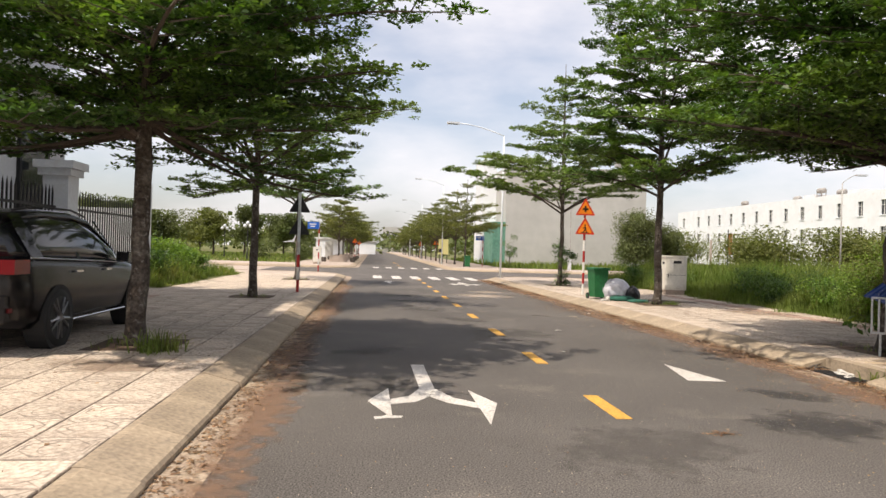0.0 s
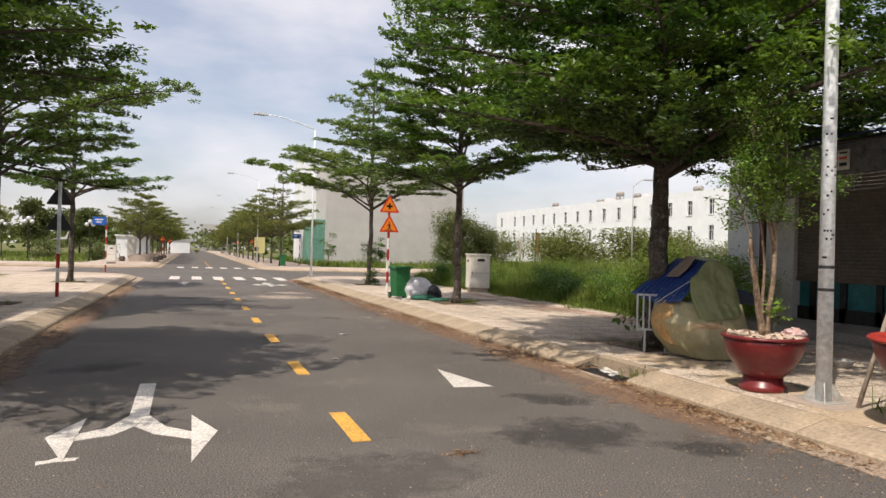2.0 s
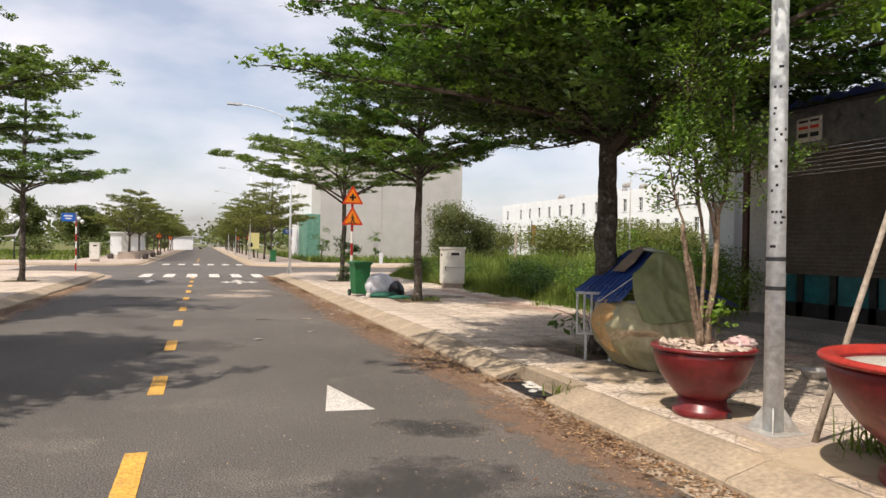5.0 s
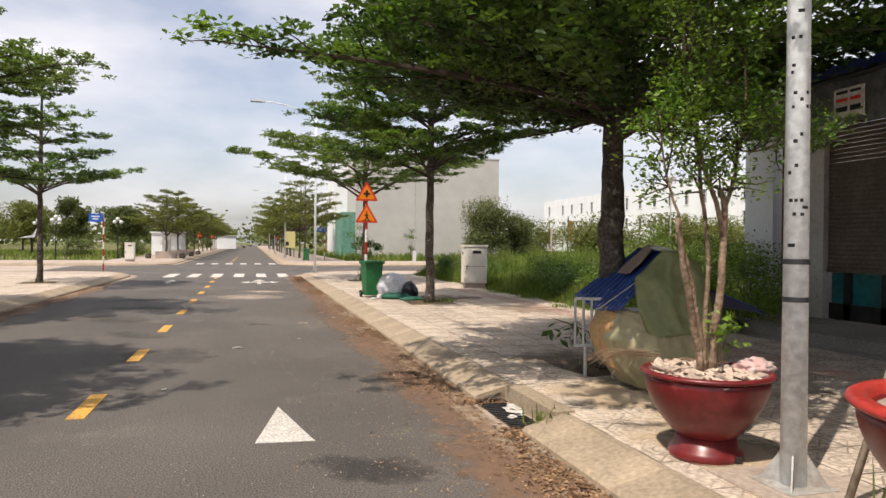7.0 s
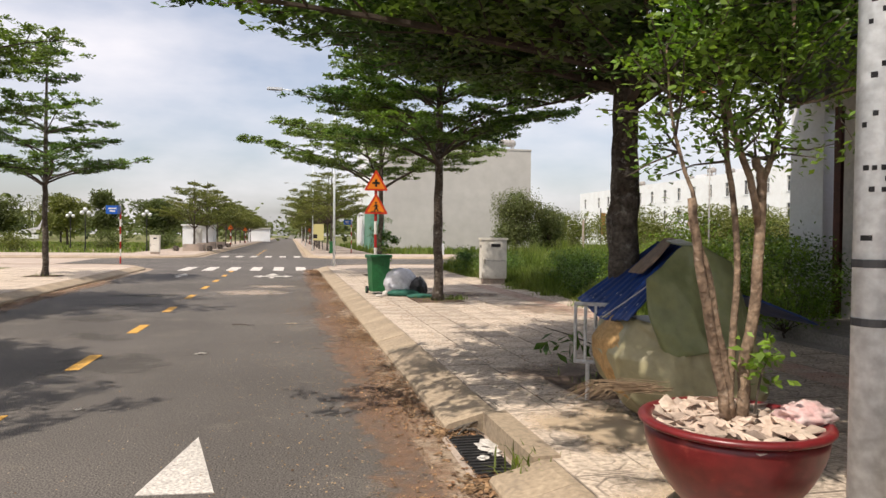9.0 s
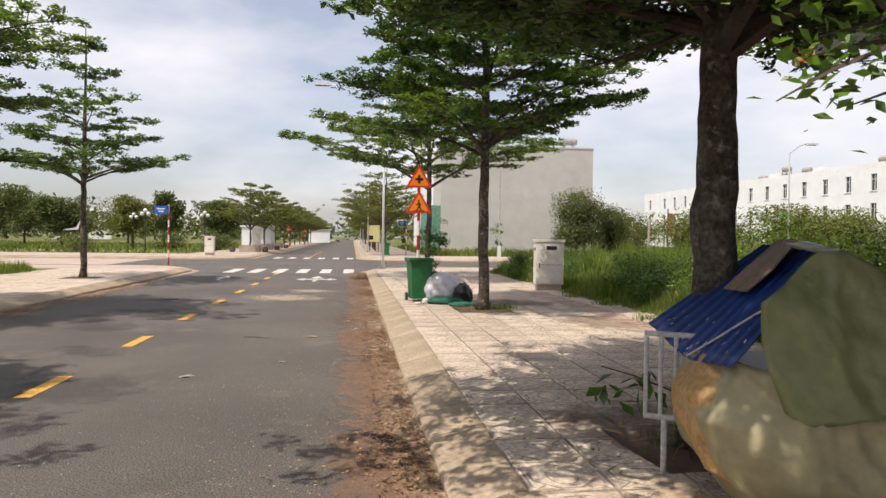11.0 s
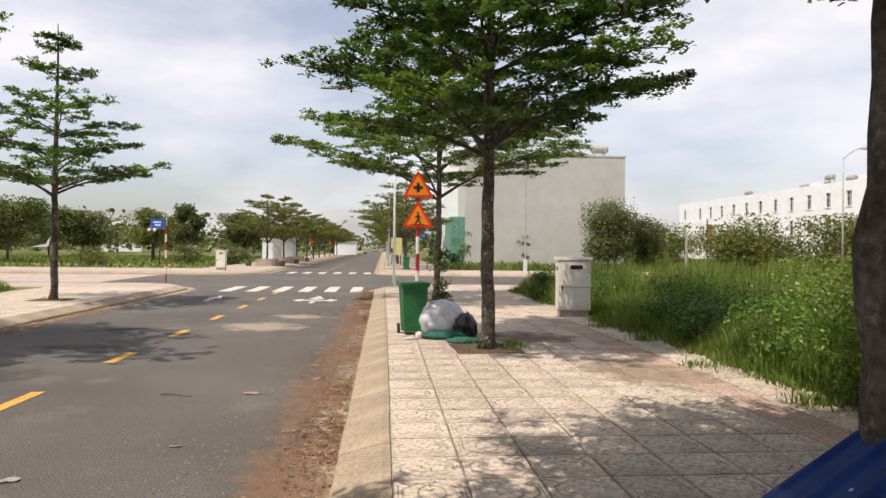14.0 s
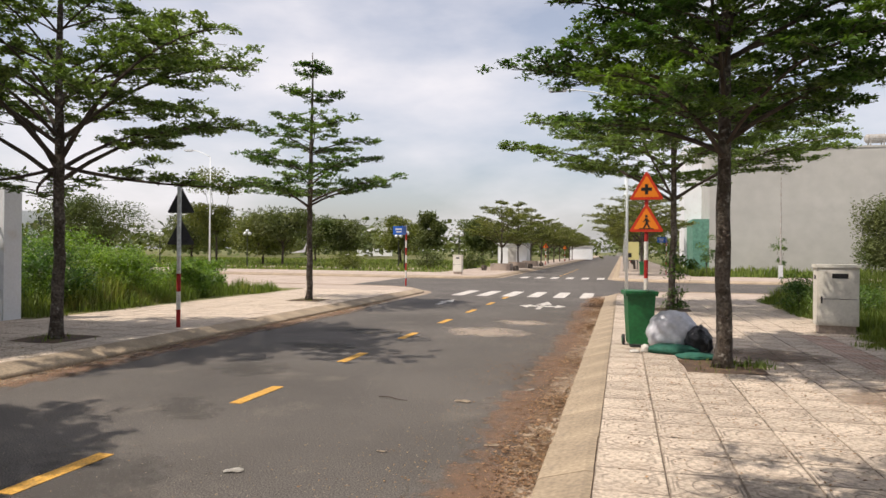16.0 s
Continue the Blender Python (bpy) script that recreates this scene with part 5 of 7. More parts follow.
for k in range(33):
    z = 1.18 + k * 0.077
    bm = bmesh.new()
    prof = [(0.0, 0.0), (-0.008, 0.018), (-0.011, 0.038), (-0.008, 0.06), (0.0, 0.075)]
    a = [bm.verts.new((SHOP_X + 0.08 + u, 9.78, z + v)) for u, v in prof]
    b = [bm.verts.new((SHOP_X + 0.08 + u, 12.12, z + v)) for u, v in prof]
    for i in range(4):
        bm.faces.new((a[i], b[i], b[i + 1], a[i + 1]))
    bm.faces.new((a[4], b[4], b[0], a[0]))
    bm.faces.new(a), bm.faces.new(b[::-1])
    part("shutter_slat", bm, SHUTTER, shop)
part("shutter_foot", box(SHOP_X + 0.04, 9.78, 1.12, SHOP_X + 0.1, 12.12, 1.18), SHUTTER, shop)
for y0, y1 in ((9.80, 10.12), (10.28, 10.92), (11.08, 11.68), (11.80, 12.1)):
    part("teal_panel", box(SHOP_X + 0.14, y0, 0.58, SHOP_X + 0.18, y1, 1.11), TEAL, shop, "teal glass counter panel")
for y0 in (10.13, 10.93, 11.67):
    part("mullion", box(SHOP_X + 0.10, y0, STEP, SHOP_X + 0.22, y0 + 0.14, 1.12), DARK_METAL, shop)
part("counter_base", box(SHOP_X + 0.1, 9.78, STEP, SHOP_X + 0.3, 12.12, 0.58), DARK_METAL, shop)
# awning: a corrugated roof that slopes up to the wall, with a hanging front
bm = bmesh.new()
rows = []
for i in range(190):
    yy = 0.0 + 8.6 * i / 189
    w = 0.018 * math.sin(i * 1.256)
    rows.append((bm.verts.new((6.35, yy, 3.12 + w)), bm.verts.new((11.3, yy * 1.5, 4.15 + w))))
for r, s in zip(rows, rows[1:]):
    bm.faces.new((r[0], r[1], s[1], s[0]))
bmesh.ops.solidify(bm, geom=bm.faces[:], thickness=0.012)
awning = part("awning_roof", bm, BLUE_SHEET, shop, "dark blue corrugated roof sheet", smooth=True)
bm = bmesh.new()
top, low = [], []
for i in range(181):
    yy = 0.0 + 8.6 * i / 180
    top.append((yy, 3.08))
    low.append((yy, 2.69 - 0.022 * abs(math.sin(yy * math.pi / 0.42)) + 0.015 * math.sin(yy * 1.7)))
va = [bm.verts.new((6.60 + 0.012 * math.sin(y * 9), y, z)) for y, z in top]
vb = [bm.verts.new((6.62 + 0.012 * math.sin(y * 9 + 1), y, z)) for y, z in low]
for i in range(180):
    bm.faces.new((va[i], va[i + 1], vb[i + 1], vb[i]))
bmesh.ops.solidify(bm, geom=bm.faces[:], thickness=0.008)
part("valance", bm, ROOF_SHEET, shop, "grey hanging edge with shallow scallops")
part("valance_bar", tube([(6.6, 0.0, 3.09), (6.6, 8.6, 3.09)], [0.03, 0.03], 8), DARK_METAL, shop)
for yy in (0.4, 2.5, 5.4, 8.3):
    part("rafter", tube([(6.5, yy, 3.05), (11.25, yy * 1.5, 4.06)], [0.03, 0.03], 6), DARK_METAL, shop)
plq = part("notice", box(6.575, 7.02, 2.72, 6.588, 7.34, 2.98), PAPER, shop, "small white notice with red and black lettering bars")
for z0, z1, m in ((2.93, 2.955, SIGN_BLACK), (2.86, 2.89, SIGN_RED), (2.77, 2.815, SIGN_BLACK)):
    for y0, y1 in ((7.05, 7.16), (7.19, 7.31)):
        part("lettering", box(6.570, y0, z0, 6.576, y1, z1), m, plq)
# a second small canopy with a scalloped edge over the white pillar
bm = bmesh.new()
va = [bm.verts.new((9.0, 11.2 + 2.6 * i / 80, 4.25)) for i in range(81)]
vb = [bm.verts.new((9.01, 11.2 + 2.6 * i / 80, 3.98 - 0.10 * abs(math.sin(i * math.pi / 16)))) for i in range(81)]
for i in range(80):
    bm.faces.new((va[i], va[i + 1], vb[i + 1], vb[i]))
bmesh.ops.solidify(bm, geom=bm.faces[:], thickness=0.008)
part("canopy_edge", bm, ROOF_SHEET, shop, "grey-green scalloped canopy edge")
part("canopy_top", box(9.0, 11.2, 4.25, 11.25, 13.8, 4.28), ROOF_SHEET, shop)
tag2 = part("notice", box(8.985, 13.3, 3.93, 8.992, 13.7, 4.18), TAN_CLOTH, shop, "orange notice on the canopy edge")
for z0 in (3.96, 4.06, 4.12):
    part("lettering", box(8.980, 13.34, z0, 8.986, 13.66, z0 + 0.03), SIGN_RED, tag2)
bowl = part("bowl", lathe([(0.09, 0), (0.16, 0.09), (0.165, 0.1), (0.15, 0.095), (0.08, 0.015)], 24), PAPER, smooth=True)
bowl.matrix_basis = pose(6.75, 7.2, Z_P)
tagged(bowl, "white bowl standing on the shaded forecourt", "bowl")

# ---- the house with its fence ----
house = thing("house", 0, 0, 0, 0, "white rendered house behind a black spear fence", "house")
part("wall", box(-16.0, -6.0, 0.0, -10.6, 6.5, 3.75), WHITE_WALL, house)
part("wall", box(-18.0, 6.5, 0.0, -9.4, 16.4, 9.6), WHITE_WALL, house)
part("roof_ledge", box(-18.2, 6.3, 9.6, -9.1, 16.6, 9.8), WHITE_WALL, house)
part("cornice", box(-16.1, -6.0, 3.75, -10.45, 6.5, 4.0), WHITE_WALL, house, bevel=0.03)
part("balcony_ledge", box(-9.4, 6.6, 4.65, -8.75, 16.5, 4.9), WHITE_WALL, house, bevel=0.03)
win = part("window", box(-9.44, 14.35, 0.3, -9.36, 15.45, 3.7), GLASS_DARK, house, "tall dark window")
part("window_frame", box(-9.42, 14.27, 0.3, -9.33, 14.35, 3.78), DARK_METAL, win)
part("window_frame", box(-9.42, 15.45, 0.3, -9.33, 15.53, 3.78), DARK_METAL, win)
fence = thing("fence", -8.75, 0, Z_P, 0, "black iron spear fence between white pillars", "fence")
for y in (2.0, 8.4, 14.75):
    col = part("pillar", box(-0.25, y - 0.25, 0, 0.25, y + 0.25, 2.62), WHITE_WALL, fence, "white rendered pillar", bevel=0.01)
    part("pillar_cap", box(-0.32, y - 0.32, 2.62, 0.32, y + 0.32, 2.76), WHITE_WALL, col, bevel=0.03)
    part("pillar_cap", box(-0.39, y - 0.39, 2.762, 0.39, y + 0.39, 2.92), WHITE_WALL, col, bevel=0.03)
part("end_wall", box(-0.12, 19.8, 0, 0.12, 20.25, 2.95), WHITE_WALL, fence, "white end wall", bevel=0.01)
part("low_wall", box(-0.08, 2.2, 0, 0.08, 19.8, 0.45), WHITE_WALL, fence)
for a, b in ((2.2, 8.2), (8.6, 14.55), (14.95, 19.8)):
    for z in (0.65, 1.95):
        part("rail", box(-0.02, a, z, 0.02, b, z + 0.05), DARK_METAL, fence)
spike = box(-0.014, -0.014, 0.45, 0.014, 0.014, 2.28)
apex = spike.verts.new((0, 0, 2.42))
tops = [v for v in spike.verts if abs(v.co.z - 2.28) < 1e-4]
spike.faces.remove(next(f for f in spike.faces if all(v in tops for v in f.verts)))
for i in range(4):
    e = [v for v in tops]
    e.sort(key=lambda v: math.atan2(v.co.y, v.co.x))
    spike.faces.new((e[i], e[(i + 1) % 4], apex))
first = part("fence_bar", spike, DARK_METAL, fence)
for y in np.arange(2.35, 19.75, 0.145):
    if min(abs(y - q) for q in (8.4, 14.75)) < 0.3:
        continue
    nb = new("fence_bar", first.data)
    nb.parent, nb.matrix_basis = fence, pose(0, float(y), 0)
first.matrix_basis = pose(0, 2.28, 0)
side_wall = part("garden_wall", box(-30, 20.05, 0.0, -8.9, 20.25, 2.4), WHITE_WALL)
tagged(side_wall, "white garden wall bounding the house plot", "wall", kind="structure")


# ---- the parked car ----
def car(x, y, z):
    c = thing("car", x, y, z, 0, "dark brown parked sport utility car, rear corner showing", "car")
    # y from the tail (0) to the nose (4.7); half width 0.94
    st = [(0.02, 0.42, 0.74, 1.02, 0.80), (0.10, 0.34, 0.86, 1.08, 0.86), (0.45, 0.27, 0.92, 1.09, 0.885), (1.0, 0.25, 0.935, 1.07, 0.90), (1.9, 0.25, 0.94, 1.04, 0.905), (2.9, 0.25, 0.94, 1.00, 0.90), (3.4, 0.25, 0.935, 0.99, 0.88), (3.9, 0.26, 0.92, 0.93, 0.84), (4.4, 0.30, 0.86, 0.84, 0.74), (4.66, 0.40, 0.68, 0.70, 0.58)]
    bm = bmesh.new()
    rings = []
    for yy, zl, w, zb, wb in st:
        half = [(w * 0.86, zl), (w * 0.97, zl + 0.10), (w, zl + 0.32), (w * 0.995, (zl + zb) / 2 + 0.10), (w * 0.975, zb - 0.10), (wb, zb)]
        ring = [(-a, b) for a, b in half] + [(a, b) for a, b in reversed(half)]
        rings.append([bm.verts.new((a, yy, b)) for a, b in ring])
    for r, s in zip(rings, rings[1:]):
        for k in range(len(r)):
            bm.faces.new((r[k], r[(k + 1) % len(r)], s[(k + 1) % len(r)], s[k]))
    bm.faces.new(rings[0]), bm.faces.new(rings[-1][::-1])
    body = part("body", bm, CAR_PAINT, c, smooth=True)
    gh = [(0.12, 1.06, 0.80, 1.50, 0.60), (0.45, 1.075, 0.875, 1.60, 0.66), (1.0, 1.06, 0.885, 1.655, 0.675), (1.8, 1.035, 0.885, 1.665, 0.68), (2.45, 1.01, 0.88, 1.60, 0.65), (3.05, 0.995, 0.86, 1.28, 0.74), (3.45, 0.985, 0.84, 1.0, 0.80)]
    for name, mtl, zone in (("glasshouse", CAR_GLASS, (0.0, 0.90)), ("roof", CAR_PAINT, (0.90, 1.0))):
        bm = bmesh.new()
        rings = []
        for yy, zb, wb, zt, wt_ in gh:
            ts = np.linspace(zone[0], zone[1], 4)
            half = [(wb + (wt_ - wb) * t ** 1.25, zb + (zt - zb) * t) for t in ts]
            if name == "roof":
                half.append((half[-1][0] * 0.86, zt + 0.028))
                half = [(a + 0.006, b) for a, b in half]
            rings.append([bm.verts.new((-a, yy, b)) for a, b in half] + [bm.verts.new((a, yy, b)) for a, b in reversed(half)])
        for r, s in zip(rings, rings[1:]):
            for k in range(len(r)):
                bm.faces.new((r[k], r[(k + 1) % len(r)], s[(k + 1) % len(r)], s[k]))
        bm.faces.new(rings[0]), bm.faces.new(rings[-1][::-1])
        part(name, bm, mtl, c, smooth=True)
    for sx in (-1, 1):
        for y0, lean, wd in ((0.42, -0.25, 0.30), (1.62, 0.03, 0.09), (3.02, -0.52, 0.08)):
            bm = bmesh.new()
            lo = [(sx * 0.892, y0, 1.06), (sx * 0.892, y0 + wd, 1.05)]
            hi = [(sx * 0.70, y0 + lean + wd, 1.60), (sx * 0.70, y0 + lean, 1.60)]
            v = [bm.verts.new(p) for p in lo + hi]
            bm.faces.new(v)
            bmesh.ops.solidify(bm, geom=bm.faces[:], thickness=0.012)
            part("pillar", bm, CAR_GLASS, c)
        part("window_trim", tube([(sx * 0.90, 0.35, 1.10), (sx * 0.905, 1.5, 1.062), (sx * 0.90, 3.0, 1.01)], [0.011] * 3, 6), CHROME, c, "chrome trim line")
        part("roof_rail", tube([(sx * 0.60, 0.5, 1.64), (sx * 0.62, 1.0, 1.715), (sx * 0.62, 2.0, 1.72), (sx * 0.6, 2.5, 1.65)], [0.014] * 4, 6), CHROME if sx > 5 else DARK_METAL, c)
        part("sill_trim", tube([(sx * 0.925, 1.35, 0.30), (sx * 0.93, 3.25, 0.30)], [0.014, 0.014], 6), CHROME, c, "chrome sill strip")
        for hy in (1.42, 2.42):
            part("door_handle", box(min(sx * 0.935, sx * 0.965), hy, 0.90, max(sx * 0.935, sx * 0.965), hy + 0.2, 0.93), CHROME, c, bevel=0.006)
        m = part("mirror", box(-0.09, -0.07, -0.07, 0.09, 0.07, 0.08), CAR_PAINT, c, bevel=0.03)
        m.matrix_basis = pose(sx * 1.0, 3.0, 1.08)
        part("tail_light", box(min(sx * 0.55, sx * 0.895), 0.0, 0.92, max(sx * 0.55, sx * 0.895), 0.34, 1.08), TAIL_RED, c, bevel=0.03)
        part("reflector", box(min(sx * 0.5, sx * 0.84), 0.01, 0.50, max(sx * 0.5, sx * 0.84), 0.09, 0.55), TAIL_RED, c, bevel=0.01)
        for wy in (1.0, 3.7):
            arch = part("wheel_arch", tube([(sx * 0.70, wy, 0.36), (sx * 0.943, wy, 0.36)], [0.405, 0.405], 28), BLACK_RUBBER, c)
            w = part("wheel", tube([(sx * 0.72, wy, 0.36), (sx * 0.945, wy, 0.36)], [0.30, 0.30], 24), DARK_METAL, c)
            bm = bmesh.new()
            prof = [(0.27, 0.73), (0.345, 0.735), (0.36, 0.77), (0.36, 0.92), (0.345, 0.95), (0.265, 0.955)]
            ring = [[bm.verts.new((sx * u, wy + r * math.cos(a), 0.36 + r * math.sin(a))) for a in np.linspace(0, 2 * np.pi, 29)[:-1]] for r, u in prof]
            for r, s in zip(ring, ring[1:]):
                for k in range(28):
                    bm.faces.new((r[k], r[(k + 1) % 28], s[(k + 1) % 28], s[k]))
            part("tyre", bm, BLACK_RUBBER, w, smooth=True)
            bm = bmesh.new()
            for k in range(10):
                a = 2 * math.pi * k / 10 + (0.12 if k % 2 else -0.12)
                p0, p1 = Vector((sx * 0.955, wy + 0.05 * math.cos(a), 0.36 + 0.05 * math.sin(a))), Vector((sx * 0.952, wy + 0.262 * math.cos(a), 0.36 + 0.262 * math.sin(a)))
                tube([p0, p1], [0.022, 0.017], 6, bm)
            tube([(sx * 0.94, wy, 0.36), (sx * 0.965, wy, 0.36)], [0.06, 0.05], 16, bm)
            part("rim", bm, RIM, w, "silver alloy spokes")
    part("bumper", box(-0.82, -0.05, 0.40, 0.82, 0.16, 0.68), CAR_PAINT, c, bevel=0.05)
    part("rear_window", box(-0.60, 0.09, 1.12, 0.60, 0.13, 1.46), CAR_GLASS, c, bevel=0.02)
    part("number_plate", box(-0.24, -0.062, 0.74, 0.24, 0.0, 0.86), PAPER, c)
    return c


car(-7.06, 7.70, Z_P)

# ---- fields and bushes ----
def field(name, n, xr, yr, seed, hmin, hmax, width, label, keep=None, edge=None, z=0.0):
    rng = np.random.default_rng(seed)
    xs, ys = rng.uniform(*xr, n), rng.uniform(*yr, n)
    if keep is not None:
        k = keep(xs, ys)
        xs, ys = xs[k], ys[k]
    hn = np.array([noise.noise(Vector((a * 0.45, b * 0.45, seed))) + 0.6 * noise.noise(Vector((a * 1.5, b * 1.5, seed + 3))) for a, b in zip(xs, ys)])
    h = hmin + (hmax - hmin) * np.clip(0.5 + 0.95 * hn, 0.0, 1.25) * rng.uniform(0.5, 1.2, len(xs))
    if edge is not None:
        h = h * edge(xs, ys)
    pos = np.stack([xs, ys, np.full(len(xs), z)], 1)
    ob = part(name, blade_mesh(name, pos, h, width, rng, GRASS, 0.4), GRASS)
    return tagged(ob, label, "grass", kind="stuff")


ramp_r = lambda x, y: np.clip((x - 8.2) / 0.8, 0.3, 1) * np.clip((33.5 - y) / 1.0, 0.4, 1) * (1 + 0.75 * np.clip((x - 8.8) / 2.5, 0, 1) * np.clip((y - 17) / 8, 0, 1))
field("tall_grass", 62000, (8.45, 17.0), (12.9, 33.4), 41, 0.26, 0.88, 0.012, "tall uneven green grass and weeds on the vacant plot", keep=lambda x, y: ~((np.abs(x - 8.36) < 0.55) & (np.abs(y - 23.2) < 0.5)) & (x > 8.52 + 0.42 * np.sin(y * 1.9) * np.sin(y * 0.83 + 1) + 0.12 * np.sin(y * 7)), edge=ramp_r)
field("tall_grass", 30000, (8.4, 10.6), (12.9, 33.4), 47, 0.22, 0.78, 0.011, "dense dark green weeds along the edge of the plot", keep=lambda x, y: ~((np.abs(x - 8.36) < 0.5) & (np.abs(y - 23.2) < 0.45)) & (x > 8.42 + 0.34 * np.sin(y * 1.9) * np.sin(y * 0.83 + 1) + 0.12 * np.sin(y * 7)), edge=ramp_r)
field("tall_grass", 42000, (17.0, 42.0), (13.5, 33.4), 42, 0.75, 1.6, 0.022, "tall green grass deeper in the vacant plot")
field("tall_grass", 26000, (9.0, 60.0), (57.0, 100.0), 43, 0.3, 0.9, 0.045, "far green grass before the grey building")
ramp_l = lambda x, y: np.clip((-8.0 - x) / 1.0, 0.25, 1) * np.clip((33.3 - y) / 2.0, 0.2, 1)
field("tall_grass", 50000, (-22.0, -7.9), (20.4, 33.3), 44, 0.35, 1.15, 0.014, "tall bright green grass beside the house wall", keep=lambda x, y: x < -8.3 + 0.3 * np.sin(y * 1.7) * np.sin(y * 0.9) + 0.1 * np.sin(y * 6), edge=ramp_l)
field("tall_grass", 14000, (-48.0, -22.0), (20.4, 33.3), 45, 0.35, 0.95, 0.03, "green grass on the far side of the vacant plot")
field("low_grass", 24000, (-90.0, -9.5), (58.0, 120.0), 46, 0.1, 0.45, 0.05, "short grass of the park lawns")
for sgn, xa, xb, yb in ((1, 8.72, 60, 33.6), (-1, 8.3, 60, 33.6)):
    pts = [(sgn * xa, 13.2 if sgn > 0 else 20.26), (sgn * xb, 13.2 if sgn > 0 else 20.26), (sgn * xb, yb), (sgn * xa, yb)]
    pl = part("plot", slab(pts, -0.2, Z_P + 0.004), FIELD)
    tagged(pl, "soil and grass of the vacant plot", "ground", kind="structure")

for k, (x, y, h, w, n, lm) in enumerate(((9.4, 14.5, 1.25, 1.7, 6500, LEAF_OLIVE), (10.6, 13.6, 1.5, 2.4, 7000, LEAF), (9.35, 16.3, 0.95, 1.4, 4000, LEAF_SHRUB), (9.2, 18.4, 1.0, 1.5, 4500, LEAF), (9.6, 20.2, 1.05, 1.7, 4500, LEAF), (9.15, 25.2, 1.0, 1.6, 4000, LEAF), (8.9, 28.4, 0.95, 1.6, 4000, LEAF), (9.0, 13.7, 0.9, 1.4, 5000, LEAF_OLIVE), (10.5, 18.0, 1.0, 2.2, 5000, LEAF), (11.8, 16.2, 1.1, 2.4, 2400, LEAF_OLIVE), (10.2, 20.5, 0.9, 2.0, 1800, LEAF_FRESH), (13.5, 19.5, 1.2, 2.8, 2000, LEAF_OLIVE), (10.0, 12.6, 1.5, 1.8, 2400, LEAF_FRESH), (9.3, 11.9, 1.3, 1.4, 2000, LEAF_FRESH), (8.95, 13.9, 2.0, 1.9, 6500, LEAF_FRESH))):
    round_tree("bush", x, y, Z_P if y > 13 else Z_P - 0.006, 100 + k, h, w, n, 0.06, "leafy weed bush in the tall grass", "bush", lm, "weed bushes", 0.08, girth=0.015, lumps=16)
round_tree("bush", 5.7, 28.0, Z_P, 131, 1.7, 1.1, 1500, 0.09, "leafy sprouts round the foot of the street tree", "bush", LEAF, "", 0.05, girth=0.015, lumps=12)
for k, (x, y, h, w) in enumerate(((-9.8, 22.0, 1.1, 2.0), (-11.5, 24.5, 1.35, 2.4), (-9.6, 24.8, 0.9, 1.7), (-13.0, 22.0, 1.3, 2.6), (-10.4, 28.6, 0.8, 1.8), (-12.2, 27.0, 1.2, 2.2), (-14.5, 25.5, 1.4, 2.8), (-9.3, 27.2, 0.7, 1.3), (-16.5, 23.5, 1.2, 2.6), (-13.6, 29.6, 0.9, 2.2), (-11.0, 30.8, 0.7, 1.6), (-17.0, 28.0, 1.1, 2.8))):
    round_tree("bush", x, y, Z_P, 140 + k, h * 1.5, w * 1.1, 6500, 0.085, "bright green weed bush in the grass", "bush", (LEAF, LEAF_SHRUB, LEAF_FRESH)[k % 3], "weed bushes", 0.06, girth=0.015, lumps=14)

bag = part("plastic_scrap", slab([(-0.55, 0.0), (-0.12, 0.10), (0.02, 0.35), (-0.06, 0.02)], -0.01, 0.01), BAG_WHITE)
bag.matrix_basis = pose(-5.36, 27.66, 1.62, 90, 0, 0)
tagged(bag, "white plastic scrap tied to a young tree", "plastic scrap")

# ---- the mid distance, to the right ----
round_tree("weeping_tree", 21.4, 60.0, 0.0, 151, 6.0, 4.7, 20000, 0.18, "drooping round-crowned tree on the vacant land", "tree", LEAF_FAR, "drooping trees", 0.22, 1.6, 0.10, 30)
round_tree("weeping_tree", 24.7, 61.0, 0.0, 152, 4.7, 3.6, 12000, 0.18, "smaller drooping tree beside the taller one", "tree", LEAF_FAR, "drooping trees", 0.22, 1.3, 0.09, 22)
for k, (x, y, h, w) in enumerate(((24.5, 45.0, 3.2, 5.5), (29.0, 44.0, 3.4, 6.0), (34.0, 46.0, 3.0, 6.0), (40.0, 52.0, 3.6, 7.0), (46.0, 60.0, 3.6, 8.0), (52.0, 58.0, 3.8, 8.0), (33.0, 75.0, 4.0, 8.0), (44.0, 80.0, 4.2, 9.0))):
    round_tree("shrub_tree", x, y, 0.0, 160 + k, h * (1.05 if y < 55 else 0.95), w, 9000, 0.20, "broad olive green shrub on the vacant land", "shrub", LEAF_OLIVE, "far shrubs", 0.1, 0.3, 0.05, 18)
round_tree("sapling", 10.2, 62.0, 0.0, 181, 3.2, 1.6, 700, 0.14, "thin sapling before the grey wall", "tree", LEAF, "", 0.3, 0, 0.03, 8)
round_tree("sapling", 16.0, 66.0, 0.0, 182, 3.0, 1.5, 600, 0.14, "thin sapling before the grey wall", "tree", LEAF, "", 0.3, 0, 0.03, 8)
street_lamp(27.0, 40.4, 180, 6.3, 1.0, "slender grey street lamp with a curved arm over the side street", 0.6, GALV_DULL)
slim = thing("street_lamp", 13.8, 55.0, 0.1, 0, "thin grey lamp pole in the grass", "street lamp", "street lamps")
part("pole", tube([(0, 0, 0), (0, 0, 6.4)], [0.06, 0.04], 10), GALV_DULL, slim)
